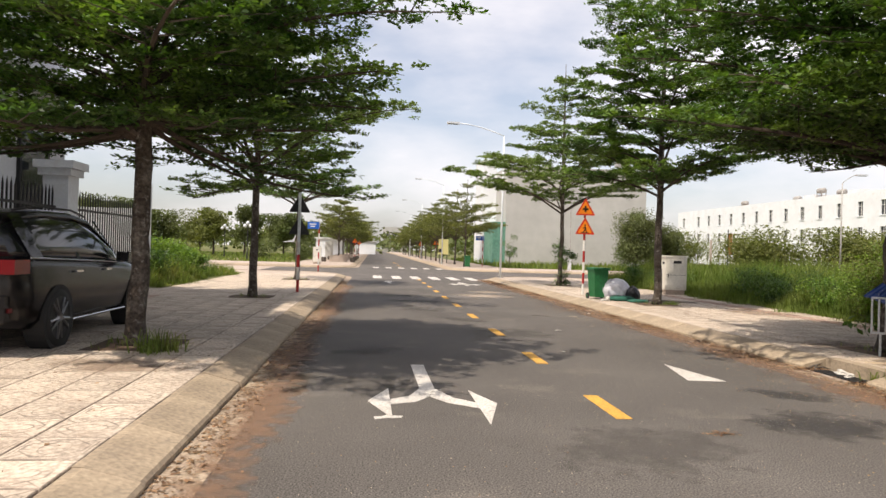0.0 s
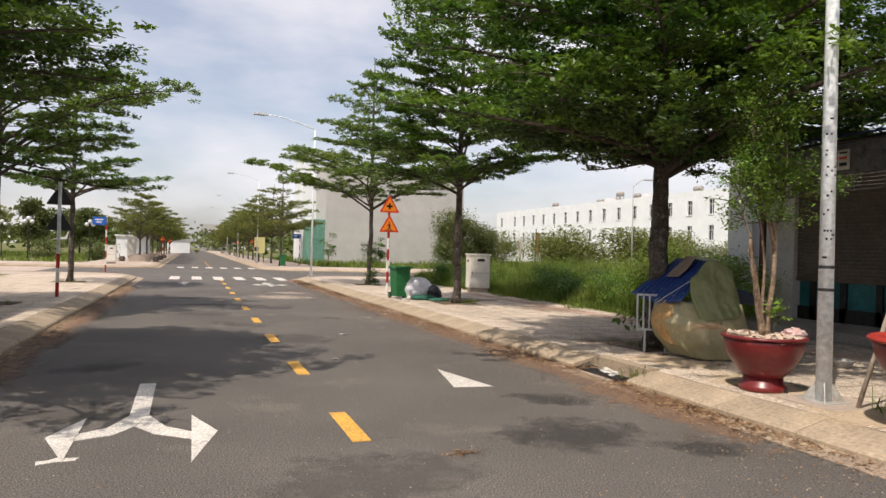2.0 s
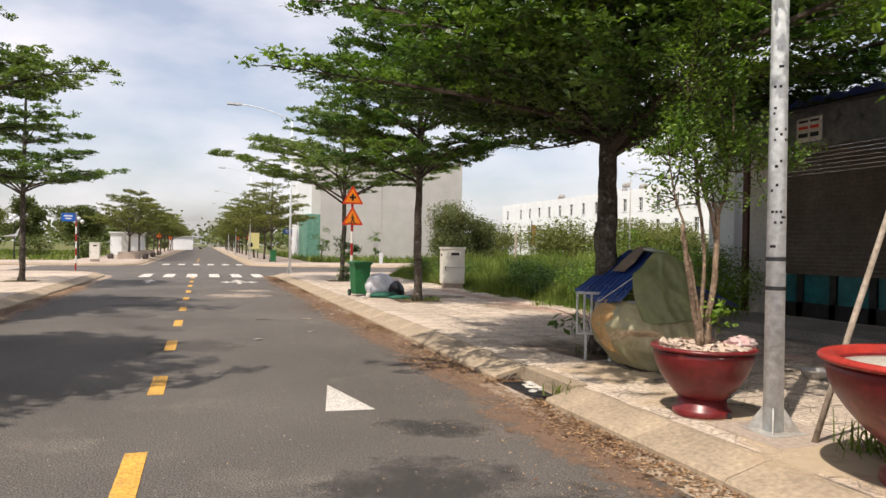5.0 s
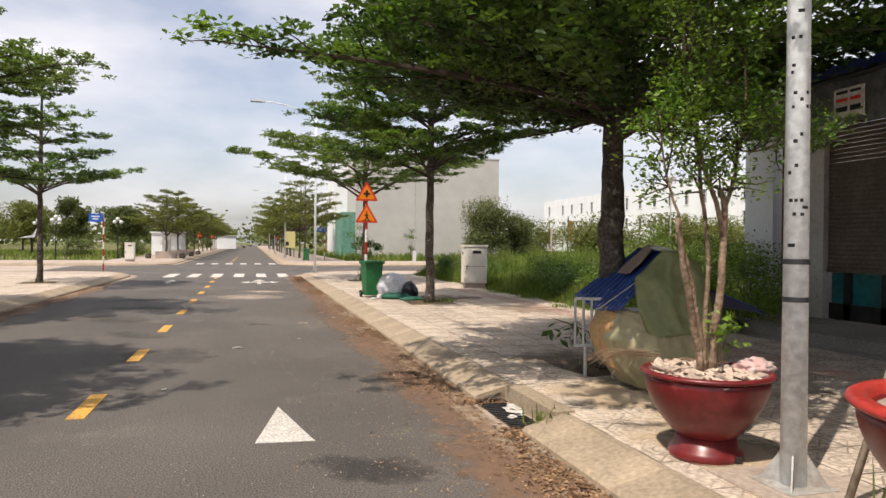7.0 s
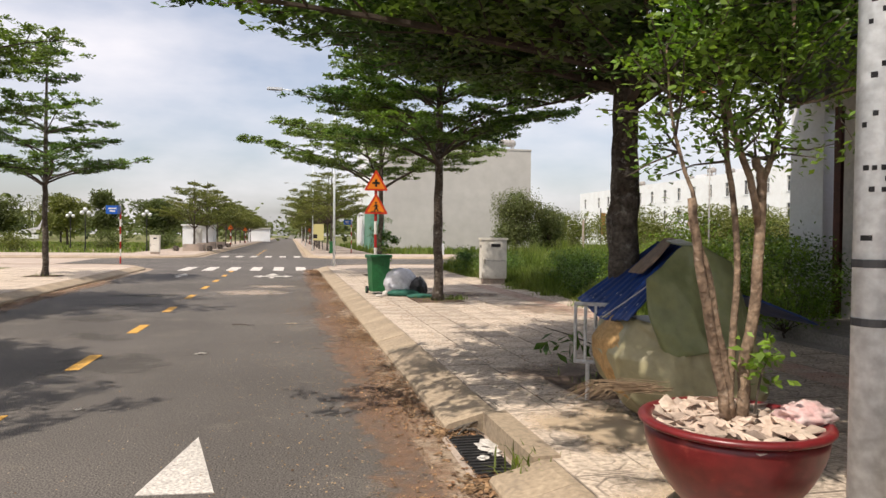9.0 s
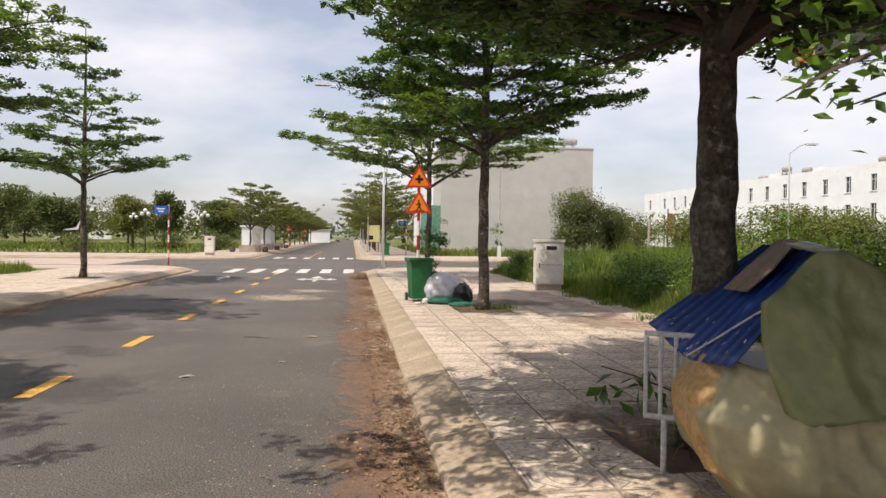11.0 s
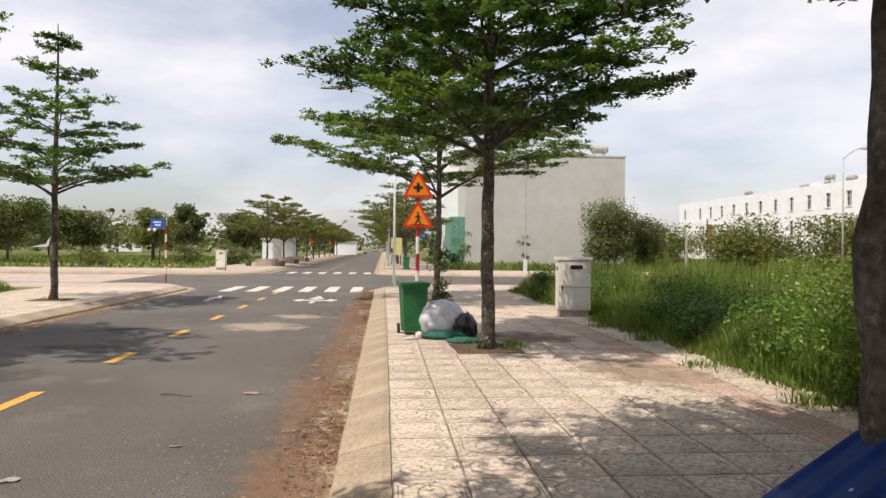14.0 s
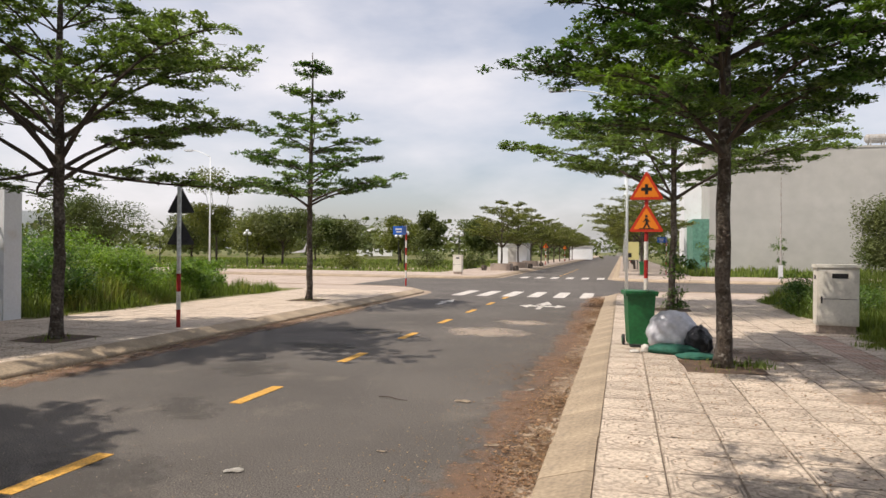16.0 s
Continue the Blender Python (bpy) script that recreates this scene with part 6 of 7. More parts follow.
part("base_box", box(-0.12, -0.12, 0.0, 0.12, 0.12, 0.9), LEAD_WHITE, slim)


def wall_with_windows(name, root, length, height, thick, xs, rows, wsize, z0, zstep, material, pane):
    """A facade along x with real window openings: strips of wall between the panes, each window with pane and frame."""
    zcur = 0.0
    bm = bmesh.new()
    for r in range(rows):
        za = z0 + zstep * r
        box(0, 0, zcur, length, thick, za, bm)
        xc = 0.0
        for x in xs:
            box(xc, 0, za, x, thick, za + wsize[1], bm)
            xc = x + wsize[0]
        box(xc, 0, za, length, thick, za + wsize[1], bm)
        zcur = za + wsize[1]
    box(0, 0, zcur, length, thick, height, bm)
    part(name, bm, material, root)
    for r in range(rows):
        for x in xs:
            za = z0 + zstep * r
            w = part("window", box(x, thick * 0.55, za, x + wsize[0], thick * 0.6, za + wsize[1]), pane, root)
            fr_ = bmesh.new()
            box(x + wsize[0] / 2 - 0.05, thick * 0.45, za, x + wsize[0] / 2 + 0.05, thick * 0.54, za + wsize[1], fr_)
            box(x, thick * 0.45, za + wsize[1] * 0.66, x + wsize[0], thick * 0.54, za + wsize[1] * 0.66 + 0.08, fr_)
            part("window_frame", fr_, POST_WHITE, w)
            part("sill", box(x - 0.12, -0.12, za - 0.14, x + wsize[0] + 0.12, thick * 0.5, za - 0.02), material, w)


row = thing("row_building", 75.0, 168.5, 0, -90, "long white three-storey row building with dark windows", "building")
wall_with_windows("facade", row, 120.0, 12.8, 0.4, [2.6] + [10.4 + 5.0 * i for i in range(21)], 3, (1.15, 2.3), 0.75, 4.1, WHITE_WALL, GLASS_DARK)
part("end_wall", box(-0.4, 0.4, 0, 0, 14, 12.8), WHITE_WALL, row)
part("roof", box(0, 0.4, 11.9, 120, 14, 12.1), CONCRETE, row)
for xx, lift in ((22.6, 1.3), (41.8, 0.9), (49.0, 1.9), (54.6, 1.2), (72.0, 1.2), (90.0, 1.2)):
    tank = part("roof_tank", tube([(xx - 0.95, 5, 12.7 + lift), (xx - 0.8, 5, 12.7 + lift), (xx + 0.8, 5, 12.7 + lift), (xx + 0.95, 5, 12.7 + lift)], [0.3, 0.5, 0.5, 0.3], 14), GALV_DULL, row, "steel water tank")
    stand = bmesh.new()
    for ex, ey in ((-0.7, -0.4), (-0.7, 0.4), (0.7, -0.4), (0.7, 0.4)):
        box(xx + ex - 0.05, 4.95 + ey, 12.1, xx + ex + 0.05, 5.05 + ey, 12.4 + lift, stand)
    part("stand", stand, GALV_DULL, tank)
for xx in (45.2, 57.5):
    part("roof_hut", box(xx, 4, 12.1, xx + 3, 8, 13.9), WHITE_WALL, row)

grey = thing("grey_building", 10.4, 69.8, 0, 0, "tall plain building with a windowless grey side wall", "building")
part("wall", box(0.9, 0, 0, 15.8, 12, 10.35), GREY_WALL, grey)
part("parapet", box(0.85, -0.05, 10.3, 15.85, 0.2, 10.45), GREY_WALL, grey)
part("net", box(-0.4, 0.2, 0, 0.9, 6, 4.6), NETTING, grey, "green builder's netting")
part("annex", box(-0.6, 6, 0, 0.88, 12, 11.8), WHITE_WALL, grey)
tank = part("roof_tank", tube([(13.5, 3.2, 11.45), (13.65, 3.2, 11.45), (15.0, 3.2, 11.45), (15.15, 3.2, 11.45)], [0.25, 0.38, 0.38, 0.25], 14), GALV_DULL, grey, "steel roof tank")
stand = bmesh.new()
for ex, ey in ((13.8, 2.85), (13.8, 3.45), (14.8, 2.85), (14.8, 3.45)):
    box(ex, ey, 10.35, ex + 0.08, ey + 0.08, 11.3, stand)
part("stand", stand, GALV_DULL, tank)
banner = thing("banner_post", 23.4, 47.2, 0, 0, "faded orange banner on a post above the tall grass", "banner")
part("banner_cloth", box(-0.15, -0.03, 1.8, 0.12, 0.03, 3.3), BANNER, banner, bevel=0.01)
part("post", tube([(-0.2, 0, 0), (-0.2, 0, 3.6)], [0.04, 0.04], 8), DARK_METAL, banner)
part("side_post", box(-1.53, -0.05, 0, -1.42, 0.05, 2.8), CONCRETE, banner, "pale concrete post")

board = thing("notice_board", 5.1, 72.0, Z_P, 0, "faded yellow notice board on two posts", "notice board")
part("panel", box(-0.52, -0.03, 0.9, 0.52, 0.03, 2.5), SIGN_YELLOW, board)
for xx in (-0.4, 0.4):
    part("post", tube([(xx, 0, 0), (xx, 0, 0.9)], [0.04, 0.04], 8), DARK_METAL, board)
part("lettering", box(-0.5, -0.04, 1.1, -0.1, -0.031, 1.5), SIGN_BLACK, board)
for yy in (90.0, 118.0):
    far_sign = thing("warning_sign", -4.6, yy, Z_P, 0, "far orange warning sign on a banded post", "traffic sign")
    banded_post(far_sign, 2.6, 0.05, 0, 0.4)
    pole_sign_triangle(far_sign, 2.0, 0.7, -0.06, True, "cross")
    other = copy_thing(far_sign, pose(5.4, yy - 6, Z_P))

# ---- the mid distance, to the left ----
kiosk = thing("kiosk", -7.4, 82.5, Z_P, 0, "small white flat-roofed kiosk behind the planters", "kiosk")
part("wall", box(-1.6, 0, 0, 1.6, 3.0, 2.3), WHITE_WALL, kiosk)
part("roof", box(-1.75, -0.15, 2.3, 1.75, 3.15, 2.45), WHITE_WALL, kiosk)
part("door", box(-0.5, -0.04, 0.0, 0.4, 0.0, 2.0), GREY_WALL, kiosk)
far_kiosk = thing("kiosk", -3.9, 150.0, Z_P, 0, "distant white box standing by the street", "kiosk")
part("wall", box(-2.2, 0, 0, 2.2, 3.0, 2.6), WHITE_WALL, far_kiosk)
part("roof", box(-2.4, -0.2, 2.6, 2.4, 3.2, 2.8), GREY_WALL, far_kiosk)
for k, yy in enumerate((64.0, 73.0, 82.0)):
    pb = thing("planter", -5.4, yy, Z_P, 0, "low square stone planter round a street tree", "planter", "stone planters")
    for ax, ay, bx, by in ((-0.8, -0.8, 0.8, -0.6), (-0.8, 0.6, 0.8, 0.8), (-0.8, -0.6, -0.6, 0.6), (0.6, -0.6, 0.8, 0.6)):
        part("side", box(ax, ay, 0, bx, by, 0.55), CONCRETE, pb, bevel=0.02)
    for dx in (-1.3, 1.3):
        st_ = thing("stone_stool", -5.4 + dx, yy - 1.0, Z_P, 0, "small dark stone stool beside the planter", "stool", "stone stools")
        part("seat", lathe([(0.2, 0), (0.26, 0.2), (0.2, 0.42)], 14), BARK, st_)

park = np.random.default_rng(9)
spots_l = [(-41.0, 78.0, 11.0, 7.5), (-58.0, 76.0, 7.5, 8.0), (-47.0, 82.0, 5.5, 8.0), (-34.0, 76.0, 5.0, 8.0), (-30.0, 73.0, 6.2, 7.5), (-26.5, 80.0, 5.0, 6.0), (-22.0, 88.0, 6.0, 5.0), (-17.5, 84.0, 6.4, 4.2), (-12.5, 92.0, 5.6, 5.0), (-53.0, 95.0, 6.5, 9.0), (-38.0, 98.0, 5.6, 9.0), (-16.0, 108.0, 6.0, 7.0), (-28.0, 106.0, 5.8, 8.0), (-9.5, 70.0, 2.0, 3.4), (-14.0, 72.0, 1.8, 3.6), (-20.0, 66.0, 1.3, 4.0), (-66.0, 90.0, 7.5, 10.0), (-72.0, 72.0, 6.5, 8.0)]
for k, (x, y, h, w) in enumerate(spots_l):
    small = h < 2.5
    round_tree("bush" if small else "park_tree", x, y, 0.0, 200 + k, h, w, 2200 if small else 8000, 0.18 if small else 0.31, "clipped bush in the park" if small else "leafy park tree with a loose round crown", "bush" if small else "tree", LEAF_FAR if k % 3 else LEAF_OLIVE, "park bushes" if small else "park trees", 0.08 if small else 0.36, 0.0, 0.03 if small else 0.12, 12)
path_l = part("park_path", slab([(-60, 58.0), (-12.0, 58.0), (-12.0, 60.5), (-60, 60.5)], -0.1, 0.02), CONCRETE)
tagged(path_l, "pale paved path through the park lawn", "path", kind="structure")
path_b = part("park_path", slab([(-90, 69.0), (-14.0, 68.0), (-14.0, 71.0), (-90, 72.0)], -0.1, 0.02), CONCRETE)
tagged(path_b, "pale paved path through the park lawn", "path", kind="structure")
for k, (x, y) in enumerate(((-13.5, 63.0), (-18.0, 75.0), (-30.0, 66.0), (-41.0, 68.0), (-9.5, 66.0))):
    lp_ = thing("park_lamp", x, y, 0.0, 0, "black park lamp post with white globes", "lamp post", "park lamps")
    part("post", tube([(0, 0, 0), (0, 0, 0.5), (0, 0, 3.0)], [0.10, 0.05, 0.035], 8), DARK_METAL, lp_)
    for dx in (-0.25, 0.25, 0.0):
        g = bmesh.new()
        bmesh.ops.create_uvsphere(g, u_segments=12, v_segments=8, radius=0.17)
        gl = part("globe", g, LEAD_WHITE, lp_, "white globe", smooth=True)
        gl.matrix_basis = pose(dx, 0, 3.15 if dx else 3.4)
far_bld = thing("far_building", -72.0, 190.0, 0, 0, "distant pale building with a row of windows", "building")
wall_with_windows("facade", far_bld, 14.0, 8.0, 0.5, [1.2 + 2.1 * i for i in range(6)], 2, (1.2, 1.6), 2.2, 3.0, WHITE_WALL, GLASS_DARK)
part("roof", box(0, 0.5, 7.6, 14, 10, 7.9), CONCRETE, far_bld)
part("side_wall", box(-0.3, 0.5, 0, 0, 10, 8), WHITE_WALL, far_bld)
far_bld2 = thing("far_building", -124.0, 112.0, 0, 35, "distant white block behind the park trees", "building")
wall_with_windows("facade", far_bld2, 22.0, 9.0, 0.5, [2.0 + 5.0 * i for i in range(4)], 2, (1.6, 1.8), 2.4, 3.6, WHITE_WALL, GLASS_DARK)
part("roof", box(0, 0.5, 8.6, 22, 14, 8.9), CONCRETE, far_bld2)
far_bld3 = thing("far_building", 2.0, 300.0, 0, 0, "hazy pale tower far down the street", "building")
wall_with_windows("facade", far_bld3, 12.0, 11.0, 0.5, [1.4 + 2.6 * i for i in range(4)], 2, (1.4, 1.8), 3.0, 3.6, GREY_WALL, GLASS_DARK)
part("roof", box(0, 0.5, 10.6, 12, 10, 10.9), CONCRETE, far_bld3)

# one band of distant woods all round the view
rw = np.random.default_rng(17)
pts = []
for k in range(420):
    a = rw.uniform(-62, 62)
    d = rw.uniform(150, 330)
    x, y = d * math.sin(radians(a)), d * math.cos(radians(a))
    if abs(x) < 9 and y < 260:
        continue
    if x > 60 and y < 190:
        continue
    h, w = rw.uniform(4.5, 9.0), rw.uniform(6, 12)
    n = 90
    q = rw.normal(0, 1, (n, 3)) * np.array([w * 0.3, w * 0.3, h * 0.22])
    q += np.array([x, y, h * 0.55])
    q[:, 2] = np.maximum(q[:, 2], 0.3)
    pts.append(q)
woods = part("distant_woods", leaf_mesh("distant_woods", np.concatenate(pts), 1.5, rw, LEAF_FAR, tilt=0.9, aspect=0.8), LEAF_FAR)
tagged(woods, "low band of distant green woods on the horizon", "woods", kind="stuff")

# ---- the drain and loose litter ----
drain = thing("storm_drain", 3.68, 8.03, 0.0, 0, "iron drain grate choked with leaves and paper", "drain")
part("frame", box(-0.16, -0.55, -0.02, 0.20, 0.55, 0.010), CONCRETE, drain)
for k in range(15):
    part("grate_bar", box(-0.10, -0.46 + 0.062 * k, 0.008, 0.16, -0.432 + 0.062 * k, 0.022), DARK_METAL, drain)
# flat black sheet between the bars imitates the dark hollow below the grate
part("pit", box(-0.11, -0.48, 0.0102, 0.17, 0.48, 0.012), BLACK_RUBBER, drain)
inlet = part("inlet_stone", box(3.885, 7.46, -0.02, 4.075, 8.6, 0.168), KERB, bevel=0.025)
tagged(inlet, "concrete inlet stone behind the drain", "kerb", kind="structure")
for x, y, s, sd in ((3.77, 8.12, 0.075, 12), (3.69, 7.9, 0.035, 13), (3.80, 7.98, 0.05, 14)):
    bm = bmesh.new()
    bmesh.ops.create_icosphere(bm, subdivisions=2, radius=1.0)
    for v in bm.verts:
        k = 1 + 0.75 * noise.noise(v.co * 1.7 + Vector((sd, 0, 0))) + 0.35 * noise.noise(v.co * 4 + Vector((0, sd, 0)))
        v.co = Vector((v.co.x * s * k, v.co.y * s * 0.75 * k, max(v.co.z, -0.7) * s * 0.42 * k))
    wad = part("paper_wad", bm, PAPER)
    wad.matrix_basis = pose(x, y, 0.024 + 0.29 * s, 0, 0, sd * 40)
    tagged(wad, "crumpled white paper wad on the drain grate", "litter")
for k, (x, y, s, rz) in enumerate(((1.27, 12.69, 0.16, 20), (3.13, 13.95, 0.24, 8), (3.35, 13.86, 0.17, 40), (2.43, 15.63, 0.20, -12), (3.05, 17.9, 0.24, 4), (2.95, 17.5, 0.16, 10), (3.42, 3.7, 0.07, 30), (3.3, 4.2, 0.06, 80), (3.45, 3.2, 0.06, 10), (3.59, 14.27, 0.12, 75), (3.35, 14.6, 0.26, 100), (3.1, 16.5, 0.2, 60), (3.4, 17.4, 0.18, 10), (3.71, 8.1, 0.1, 30), (2.2, 13.5, 0.1, 0), (0.6, 9.9, 0.08, 40))):
    bm = bmesh.new()
    g = [[bm.verts.new(((i - 2) * s / 4 * (1 - 0.15 * abs(j - 1)), (j - 1) * s * (0.28, 0.12, 0.17)[k % 3] * (1 + 0.5 * noise.noise(Vector((i * 1.9, j * 2.1, k * 1.7)))), 0.007 + 0.02 * abs(noise.noise(Vector((i * 0.8, j, k * 3.3)))))) for j in range(3)] for i in range(5)]
    for i in range(4):
        for j in range(2):
            bm.faces.new((g[i][j], g[i + 1][j], g[i + 1][j + 1], g[i][j + 1]))
    bmesh.ops.solidify(bm, geom=bm.faces[:], thickness=0.0015)
    pc = part("paper_scrap", bm, PAPER if k in (0, 11, 15) else CARD)
    pc.matrix_basis = pose(x, y, 0.0, 0, 0, rz)
    tagged(pc, "flat torn scrap of pale paper on the asphalt", "litter", "paper scraps")

rl = np.random.default_rng(55)


def stain(x, y, w, h, material, z, label, rz=0.0):
    bm = slab([(-w / 2, -h / 2), (w / 2, -h / 2), (w / 2, h / 2), (-w / 2, h / 2)], 0.0, 0.0015)
    uv = bm.loops.layers.uv.new("UVMap")
    for f in bm.faces:
        for l in f.loops:
            l[uv].uv = (2 * l.vert.co.x / w, 2 * l.vert.co.y / h)
    ob = part("stain", bm, material)
    ob.matrix_basis = pose(x, y, z, 0, 0, rz)
    ob.visible_shadow = False
    return tagged(ob, label, "stain", kind="structure")


for x, y, w, h, rz in ((1.75, 5.6, 1.7, 1.5, 20), (2.6, 5.0, 1.0, 0.8, 0), (2.3, 6.9, 1.3, 0.8, -20)):
    stain(x, y, w, h, STAIN_DARK, 0.0012, "dark oily stain on the asphalt", rz)
for k in range(9):
    stain(rl.uniform(-2.6, 2.4), 2.5 + 2.4 * k, rl.uniform(1.0, 2.6), rl.uniform(0.8, 2.4), STAIN_FAINT, 0.0034 + 0.0002 * k, "faint dark patch on the asphalt", rl.uniform(-40, 40))
for x, y, w, h in ((1.35, 22.4, 2.4, 2.6), (1.9, 24.6, 1.8, 1.6)):
    stain(x, y, w, h, STAIN_PALE, 0.0012, "pale dusty patch on the asphalt")
for k in range(10):
    stain(3.22 + rl.uniform(-0.06, 0.06), 6.5 + 3.0 * k, 1.05, 4.8, STAIN_DIRT, 0.0075 + 0.0003 * k, "brown dirt washed along the road edge")
for k in range(8):
    stain(-3.28 + rl.uniform(-0.06, 0.06), 3.0 + 3.2 * k, 0.75, 5.2, STAIN_DIRT, 0.0075 + 0.0003 * k, "brown dirt washed along the road edge")
for x, y, w, h in ((4.5, 4.6, 1.5, 4.6), (4.75, 8.0, 1.5, 1.9), (4.6, 6.4, 1.2, 2.2)):
    stain(x, y, w, h, STAIN_DUST, Z_P + 0.008 + 0.0004 * y, "sandy dust spread over the paving")
for x, y, w, h in ((7.2, 16.0, 2.0, 3.4), (6.4, 19.5, 2.6, 2.6), (5.2, 9.9, 2.0, 2.0), (-5.0, 7.4, 1.8, 1.4)):
    stain(x, y, w, h, STAIN_EARTH, Z_P + 0.006, "earthy stain on the paving")


def litter(name, n, fx, fy, z, size, label, material=DRY_LEAF):
    xs, ys = fx(n), fy(n)
    pos = np.stack([xs, ys, np.full(n, z) + rl.uniform(0.002, 0.012, n)], 1)
    ob = part(name, leaf_mesh(name, pos, size, rl, material, tilt=0.22, up=0.06, aspect=0.55), material)
    return tagged(ob, label, "leaf litter", kind="stuff")


litter("dry_leaves", 15000, lambda n: KERB_X - np.abs(rl.normal(0, 0.22, n)) - 0.01, lambda n: np.where(rl.uniform(0, 1, n) < 0.75, rl.choice(rl.uniform(2.0, 33.0, 26), n) + rl.normal(0, 0.45, n), rl.uniform(2, 33, n)), 0.006, 0.038, "brown fallen leaves heaped along the gutter")
litter("dry_leaves", 1500, lambda n: KERB_X - 0.1 - np.abs(rl.normal(0, 0.7, n)), lambda n: rl.uniform(2.0, 30.0, n), 0.002, 0.032, "scattered brown leaves on the asphalt")
litter("dry_leaves", 4800, lambda n: -KERB_X + np.abs(rl.normal(0, 0.16, n)) + 0.01, lambda n: rl.uniform(1.0, 30.0, n), 0.006, 0.04, "brown fallen leaves in the left gutter")
litter("dry_leaves", 4200, lambda n: rl.uniform(4.2, 8.5, n), lambda n: np.where(rl.uniform(0, 1, n) < 0.55, rl.normal(17.0, 2.2, n), rl.uniform(8.0, 27.0, n)), Z_P, 0.032, "small brown leaves scattered on the pavement")
litter("dry_leaves", 500, lambda n: rl.uniform(-8.2, -4.1, n), lambda n: rl.uniform(3.0, 27.0, n), Z_P, 0.045, "small brown leaves scattered on the pavement")
litter("dry_leaves", 70, lambda n: 0.64 + rl.normal(0, 0.08, n), lambda n: 5.3 + rl.normal(0, 0.035, n), 0.002, 0.035, "small clump of dead leaves on the asphalt")
litter("dry_leaves", 500, lambda n: rl.normal(2.9, 0.35, n), lambda n: rl.normal(17.6, 0.6, n), 0.002, 0.035, "spread of dead leaves swept off the gutter")
litter("dry_leaves", 5200, lambda n: KERB_X - 0.05 - np.abs(rl.normal(0, 0.95, n)), lambda n: rl.uniform(2.0, 27.0, n), 0.001, 0.021, "small ochre leaf crumbs over the asphalt", OCHRE_LEAF)
litter("dry_leaves", 900, lambda n: rl.normal(3.66, 0.10, n), lambda n: np.where(rl.uniform(0, 1, n) < 0.5, rl.normal(8.62, 0.07, n), rl.normal(7.45, 0.10, n)), 0.008, 0.045, "dead leaves choking the mouth of the drain")
for k, (x0, y0, x1, y1) in enumerate(((3.60, 8.58, 3.86, 8.66), (3.66, 8.50, 3.84, 8.70), (3.74, 8.62, 3.85, 8.44))):
    stick = part("bark_strip", tube([(x0, y0, 0.02), ((x0 + x1) / 2, (y0 + y1) / 2 + 0.01, 0.05), (x1, y1, 0.075 - 0.02 * k)], [0.010, 0.013, 0.006], 6), BARK)
    tagged(stick, "brown strip of dead bark lying in the drain mouth", "litter", "bark strips")
litter("dry_leaves", 2600, lambda n: rl.uniform(-3.1, 3.0, n), lambda n: rl.uniform(1.5, 26.0, n), 0.001, 0.017, "dark leaf crumbs scattered over the asphalt", DRY_LEAF)
litter("grit", 4200, lambda n: rl.uniform(-3.0, 3.2, n), lambda n: rl.uniform(2.0, 26.0, n), 0.0, 0.013, "pale grit and crumbs on the asphalt", CARD)

smear = part("paint_smear", slab([(-0.13, -0.05), (-0.02, -0.035), (0.10, -0.06), (0.14, 0.0), (0.06, 0.03), (0.02, 0.075), (-0.05, 0.03), (-0.12, 0.04)], 0.0005, 0.0035), WHITE_PAINT)
smear.matrix_basis = pose(-2.13, 5.84, 0.0, 0, 0, 15)
tagged(smear, "smear of white road paint beside the arrow", "road marking", kind="structure")
tw = part("fallen_twig", tube([(-0.2, 0, 0.012), (-0.05, 0.02, 0.02), (0.1, -0.01, 0.014), (0.2, 0.03, 0.012)], [0.006, 0.007, 0.005, 0.003], 5), TWIG)
tw.matrix_basis = pose(1.62, 15.5, 0.002, 0, 0, -20)
tagged(tw, "dark fallen twig on the asphalt", "twig")

# tree pits
for x, y in ((5.41, 9.36), (5.56, 18.15), (5.5, 28.0), (-5.27, 8.95), (-5.33, 17.8), (-5.29, 27.7)):
    o = [(x + a * (0.52 + rl.uniform(-0.05, 0.05)), y + b * (0.52 + rl.uniform(-0.05, 0.05))) for a, b in ((-1, -1), (0, -1.05), (1, -1), (1.04, 0), (1, 1), (0, 1.03), (-1, 1), (-1.04, 0))]
    p_ = part("tree_pit", slab(o, Z_P - 0.02, Z_P + 0.005), SOIL)
    tagged(p_, "dark soil pit round the foot of a street tree", "soil", kind="structure")
    tuft = np.stack([rl.normal(x, 0.24, 90), rl.normal(y, 0.24, 90), np.full(90, Z_P)], 1)
    t_ = part("grass_tuft", blade_mesh("grass_tuft", tuft, rl.uniform(0.03, 0.13, 90), 0.005, rl, GRASS, 0.6), GRASS)
    tagged(t_, "sparse grass tuft at the foot of a tree", "grass", kind="stuff")
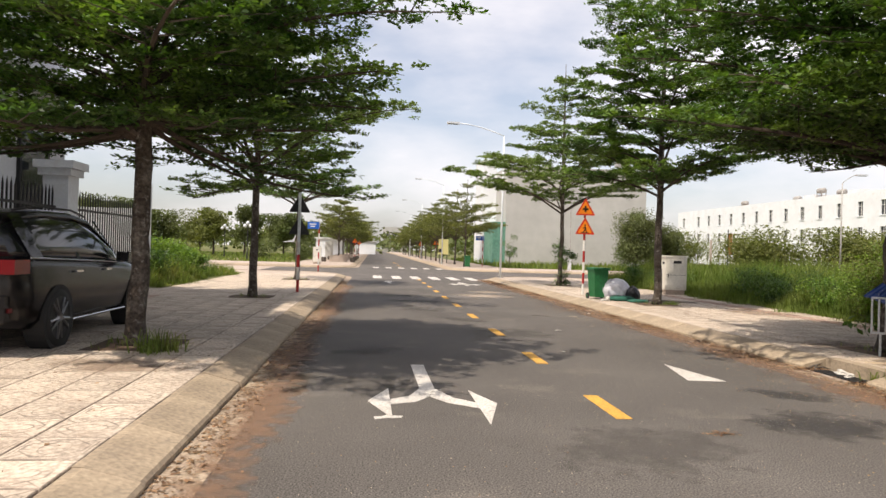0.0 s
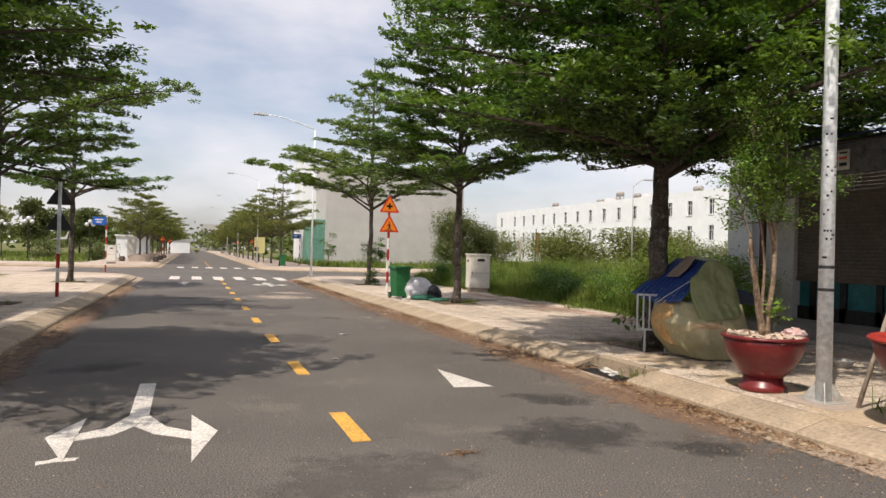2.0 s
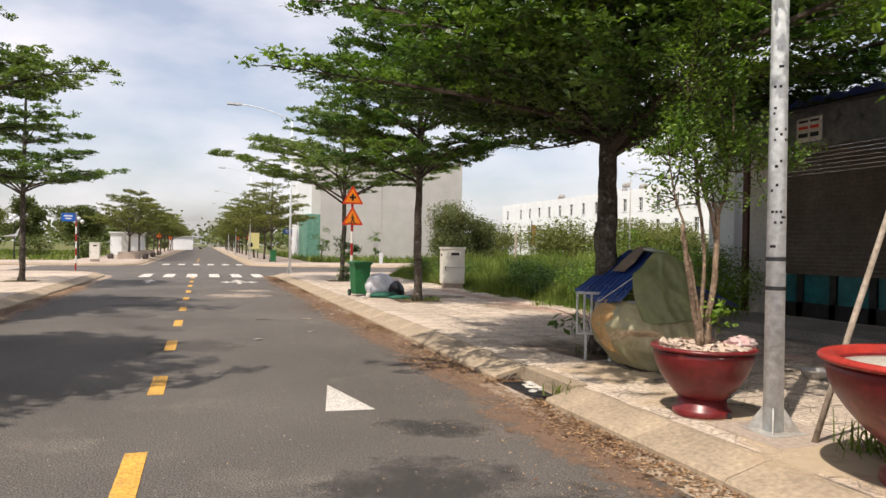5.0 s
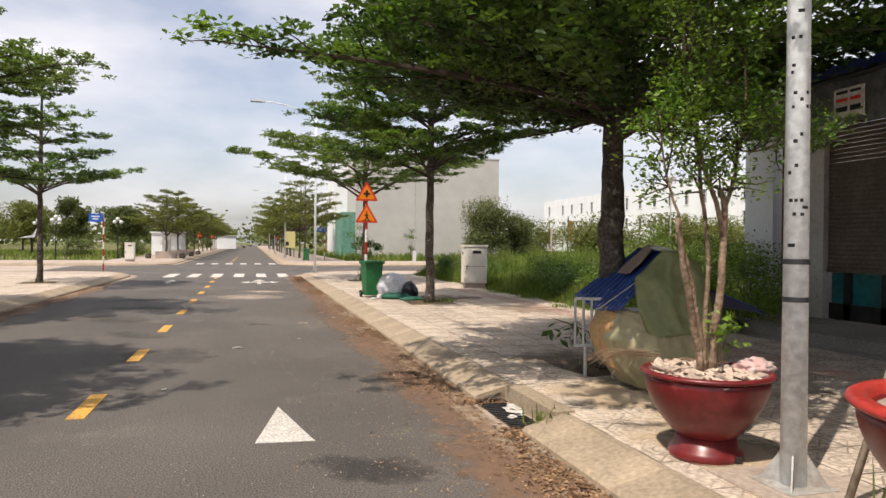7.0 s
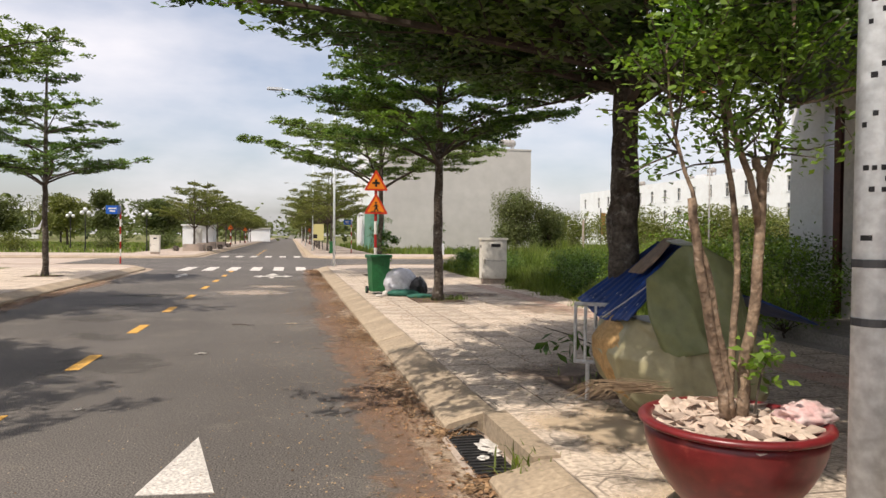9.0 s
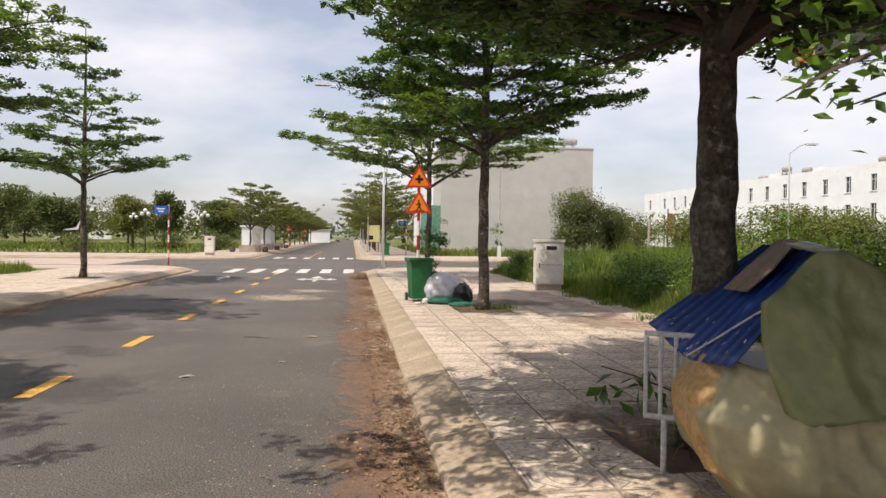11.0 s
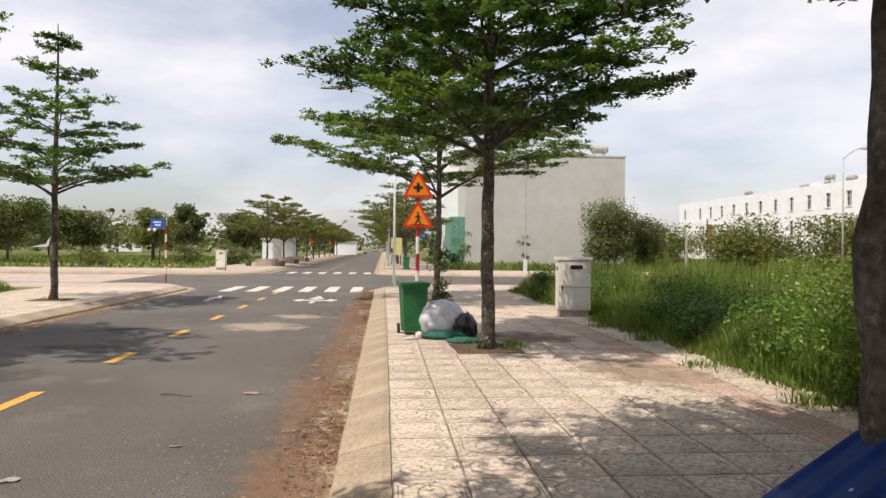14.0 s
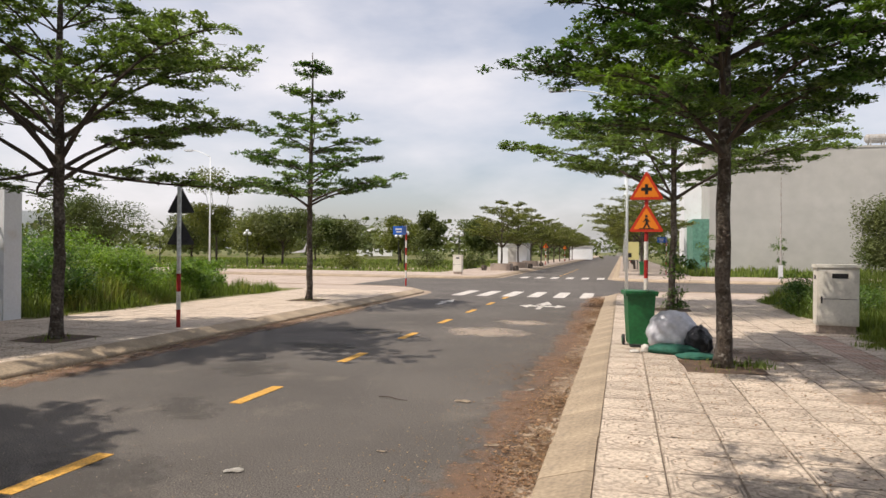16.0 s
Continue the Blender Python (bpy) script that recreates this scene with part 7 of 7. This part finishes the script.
for x, y, n, h in ((8.35, 14.2, 120, 0.22), (8.2, 16.4, 90, 0.16), (8.4, 19.1, 120, 0.24), (8.25, 21.0, 80, 0.15), (-4.85, 8.4, 150, 0.34), (4.75, 4.85, 60, 0.30), (3.9, 7.55, 60, 0.22), (6.0, 18.3, 120, 0.14)):
    tuft = np.stack([rl.normal(x, 0.13, n), rl.normal(y, 0.13, n), np.full(n, Z_P if abs(x) > 4 else 0.03)], 1)
    t_ = part("grass_tuft", blade_mesh("grass_tuft", tuft, rl.uniform(0.3 * h, h, n), 0.008, rl, GRASS, 0.9), GRASS)
    tagged(t_, "long-leaved grass tuft on the pavement", "grass", kind="stuff")

# ---- kerb stones and paving tiles ----
def kerb_stone(length):
    bm = bmesh.new()
    prof = KERB_PROFILE
    a = [bm.verts.new((u, 0.002, z)) for u, z in prof]
    b = [bm.verts.new((u, length - 0.002, z)) for u, z in prof]
    for i in range(len(prof) - 1):
        bm.faces.new((a[i], b[i], b[i + 1], a[i + 1]))
    bm.faces.new(a), bm.faces.new(b[::-1])
    bmesh.ops.recalc_face_normals(bm, faces=bm.faces)
    me = bpy.data.meshes.new("kerb_stone")
    bm.to_mesh(me)
    bm.free()
    me.materials.append(KERB)
    return me


stone = kerb_stone(1.0)
rk = random.Random(3)
for side, word in ((1, "right"), (-1, "left")):
    for i in range(-12, 33):
        if side > 0 and i in (7, 8):
            continue
        ob = new("kerb_stone", stone)
        ob.parent = slabs["pavement_" + word + "_kerb"]
        if side > 0:
            ob.matrix_basis = pose(KERB_X + rk.uniform(-0.004, 0.004), i, rk.uniform(-0.003, 0.002), 0, rk.uniform(-0.2, 0.2), rk.uniform(-0.12, 0.12))
        else:
            ob.matrix_basis = pose(-KERB_X + rk.uniform(-0.008, 0.008), i + 1, rk.uniform(-0.006, 0.004), 0, rk.uniform(-0.5, 0.5), 180 + rk.uniform(-0.25, 0.25))
for y0, ln in ((7.0, 0.45), (8.66, 0.34)):
    ob = new("kerb_stone", kerb_stone(ln))
    ob.parent = slabs["pavement_right_kerb"]
    ob.matrix_basis = pose(KERB_X, y0, 0, 0, 0, 0)


def tile_mesh(name, material, s, h):
    bm = box(-s / 2, -s / 2, 0, s / 2, s / 2, h)
    bmesh.ops.bevel(bm, geom=[e for e in bm.edges if min(v.co.z for v in e.verts) > h / 2], offset=0.005, segments=1, affect="EDGES")
    uv = bm.loops.layers.uv.new("UVMap")
    for f in bm.faces:
        for l in f.loops:
            l[uv].uv = (l.vert.co.x / s, l.vert.co.y / s)
    bmesh.ops.recalc_face_normals(bm, faces=bm.faces)
    me = bpy.data.meshes.new(name)
    bm.to_mesh(me)
    bm.free()
    me.materials.append(material)
    return me


tile = tile_mesh("paving_tile", TILE, 0.49, 0.02)
bm = box(-0.245, -0.245, 0, 0.245, 0.245, 0.014)
for k in range(6):
    box(-0.225 + 0.083 * k, -0.235, 0.014, -0.19 + 0.083 * k, 0.235, 0.02, bm)
red = bpy.data.meshes.new("tactile_tile")
bm.to_mesh(red)
bm.free()
red.materials.append(REDTILE)
pits = ((5.41, 9.36), (5.56, 18.15), (5.5, 28.0), (-5.27, 8.95), (-5.33, 17.8), (-5.29, 27.7))
for side, word in ((1, "right"), (-1, "left")):
    rest_v, rest_f, rest_uv = [], [], []
    made = 0
    for j in range(-8, 67):
        for i in range(10):
            x, y = side * (4.015 + 0.25 + 0.5 * i), j * 0.5 + 0.25 + 0.12
            if y > NEAR_Y - 1.2 - max(0.0, 2.6 - (abs(x) - 4.0)) * 0.9:
                continue
            if any(abs(x - px) < 0.3 and abs(y - py) < 0.3 for px, py in pits):
                continue
            tactile = i == 7
            near = (7.5 < y < 24.0) if side > 0 else (2.5 < y < 19.0)
            if near and made < 298:
                made += 1
                ob = new("tactile_tile" if tactile else "paving_tile", red if tactile else tile)
                ob.parent = slabs["pavement_" + word]
                ob.matrix_basis = pose(x, y, Z_P - 0.0185 + rk.uniform(-0.0015, 0.0015), rk.uniform(-0.25, 0.25), rk.uniform(-0.25, 0.25), rk.uniform(-0.3, 0.3) + rk.choice((0, 90)))
                if tactile:
                    ob.matrix_basis = pose(x, y, Z_P - 0.0185)
            else:
                b0 = len(rest_v)
                dz = rk.uniform(-0.0015, 0.0015)
                rest_v += [(x - 0.245, y - 0.245, Z_P + dz), (x + 0.245, y - 0.245, Z_P + dz), (x + 0.245, y + 0.245, Z_P + dz), (x - 0.245, y + 0.245, Z_P + dz)]
                rest_v += [(a, b, Z_P - 0.018) for a, b, _ in rest_v[-4:]]
                rest_f += [(b0, b0 + 1, b0 + 2, b0 + 3)] + [(b0 + k, b0 + 4 + k, b0 + 4 + (k + 1) % 4, b0 + (k + 1) % 4) for k in range(4)]
    me = bpy.data.meshes.new("paving_tiles")
    me.from_pydata(rest_v, [], rest_f)
    uvl = me.uv_layers.new(name="UVMap")
    corner_uv = np.tile(np.array([(-0.5, -0.5), (0.5, -0.5), (0.5, 0.5), (-0.5, 0.5)] + [(0.49, 0.49)] * 16), (len(rest_v) // 8, 1))
    uvl.data.foreach_set("uv", corner_uv.astype(np.float32).ravel())
    me.materials.append(TILE)
    ob = part("paving_tiles", me, TILE, slabs["pavement_" + word])
    ob["kind"] = "stuff"
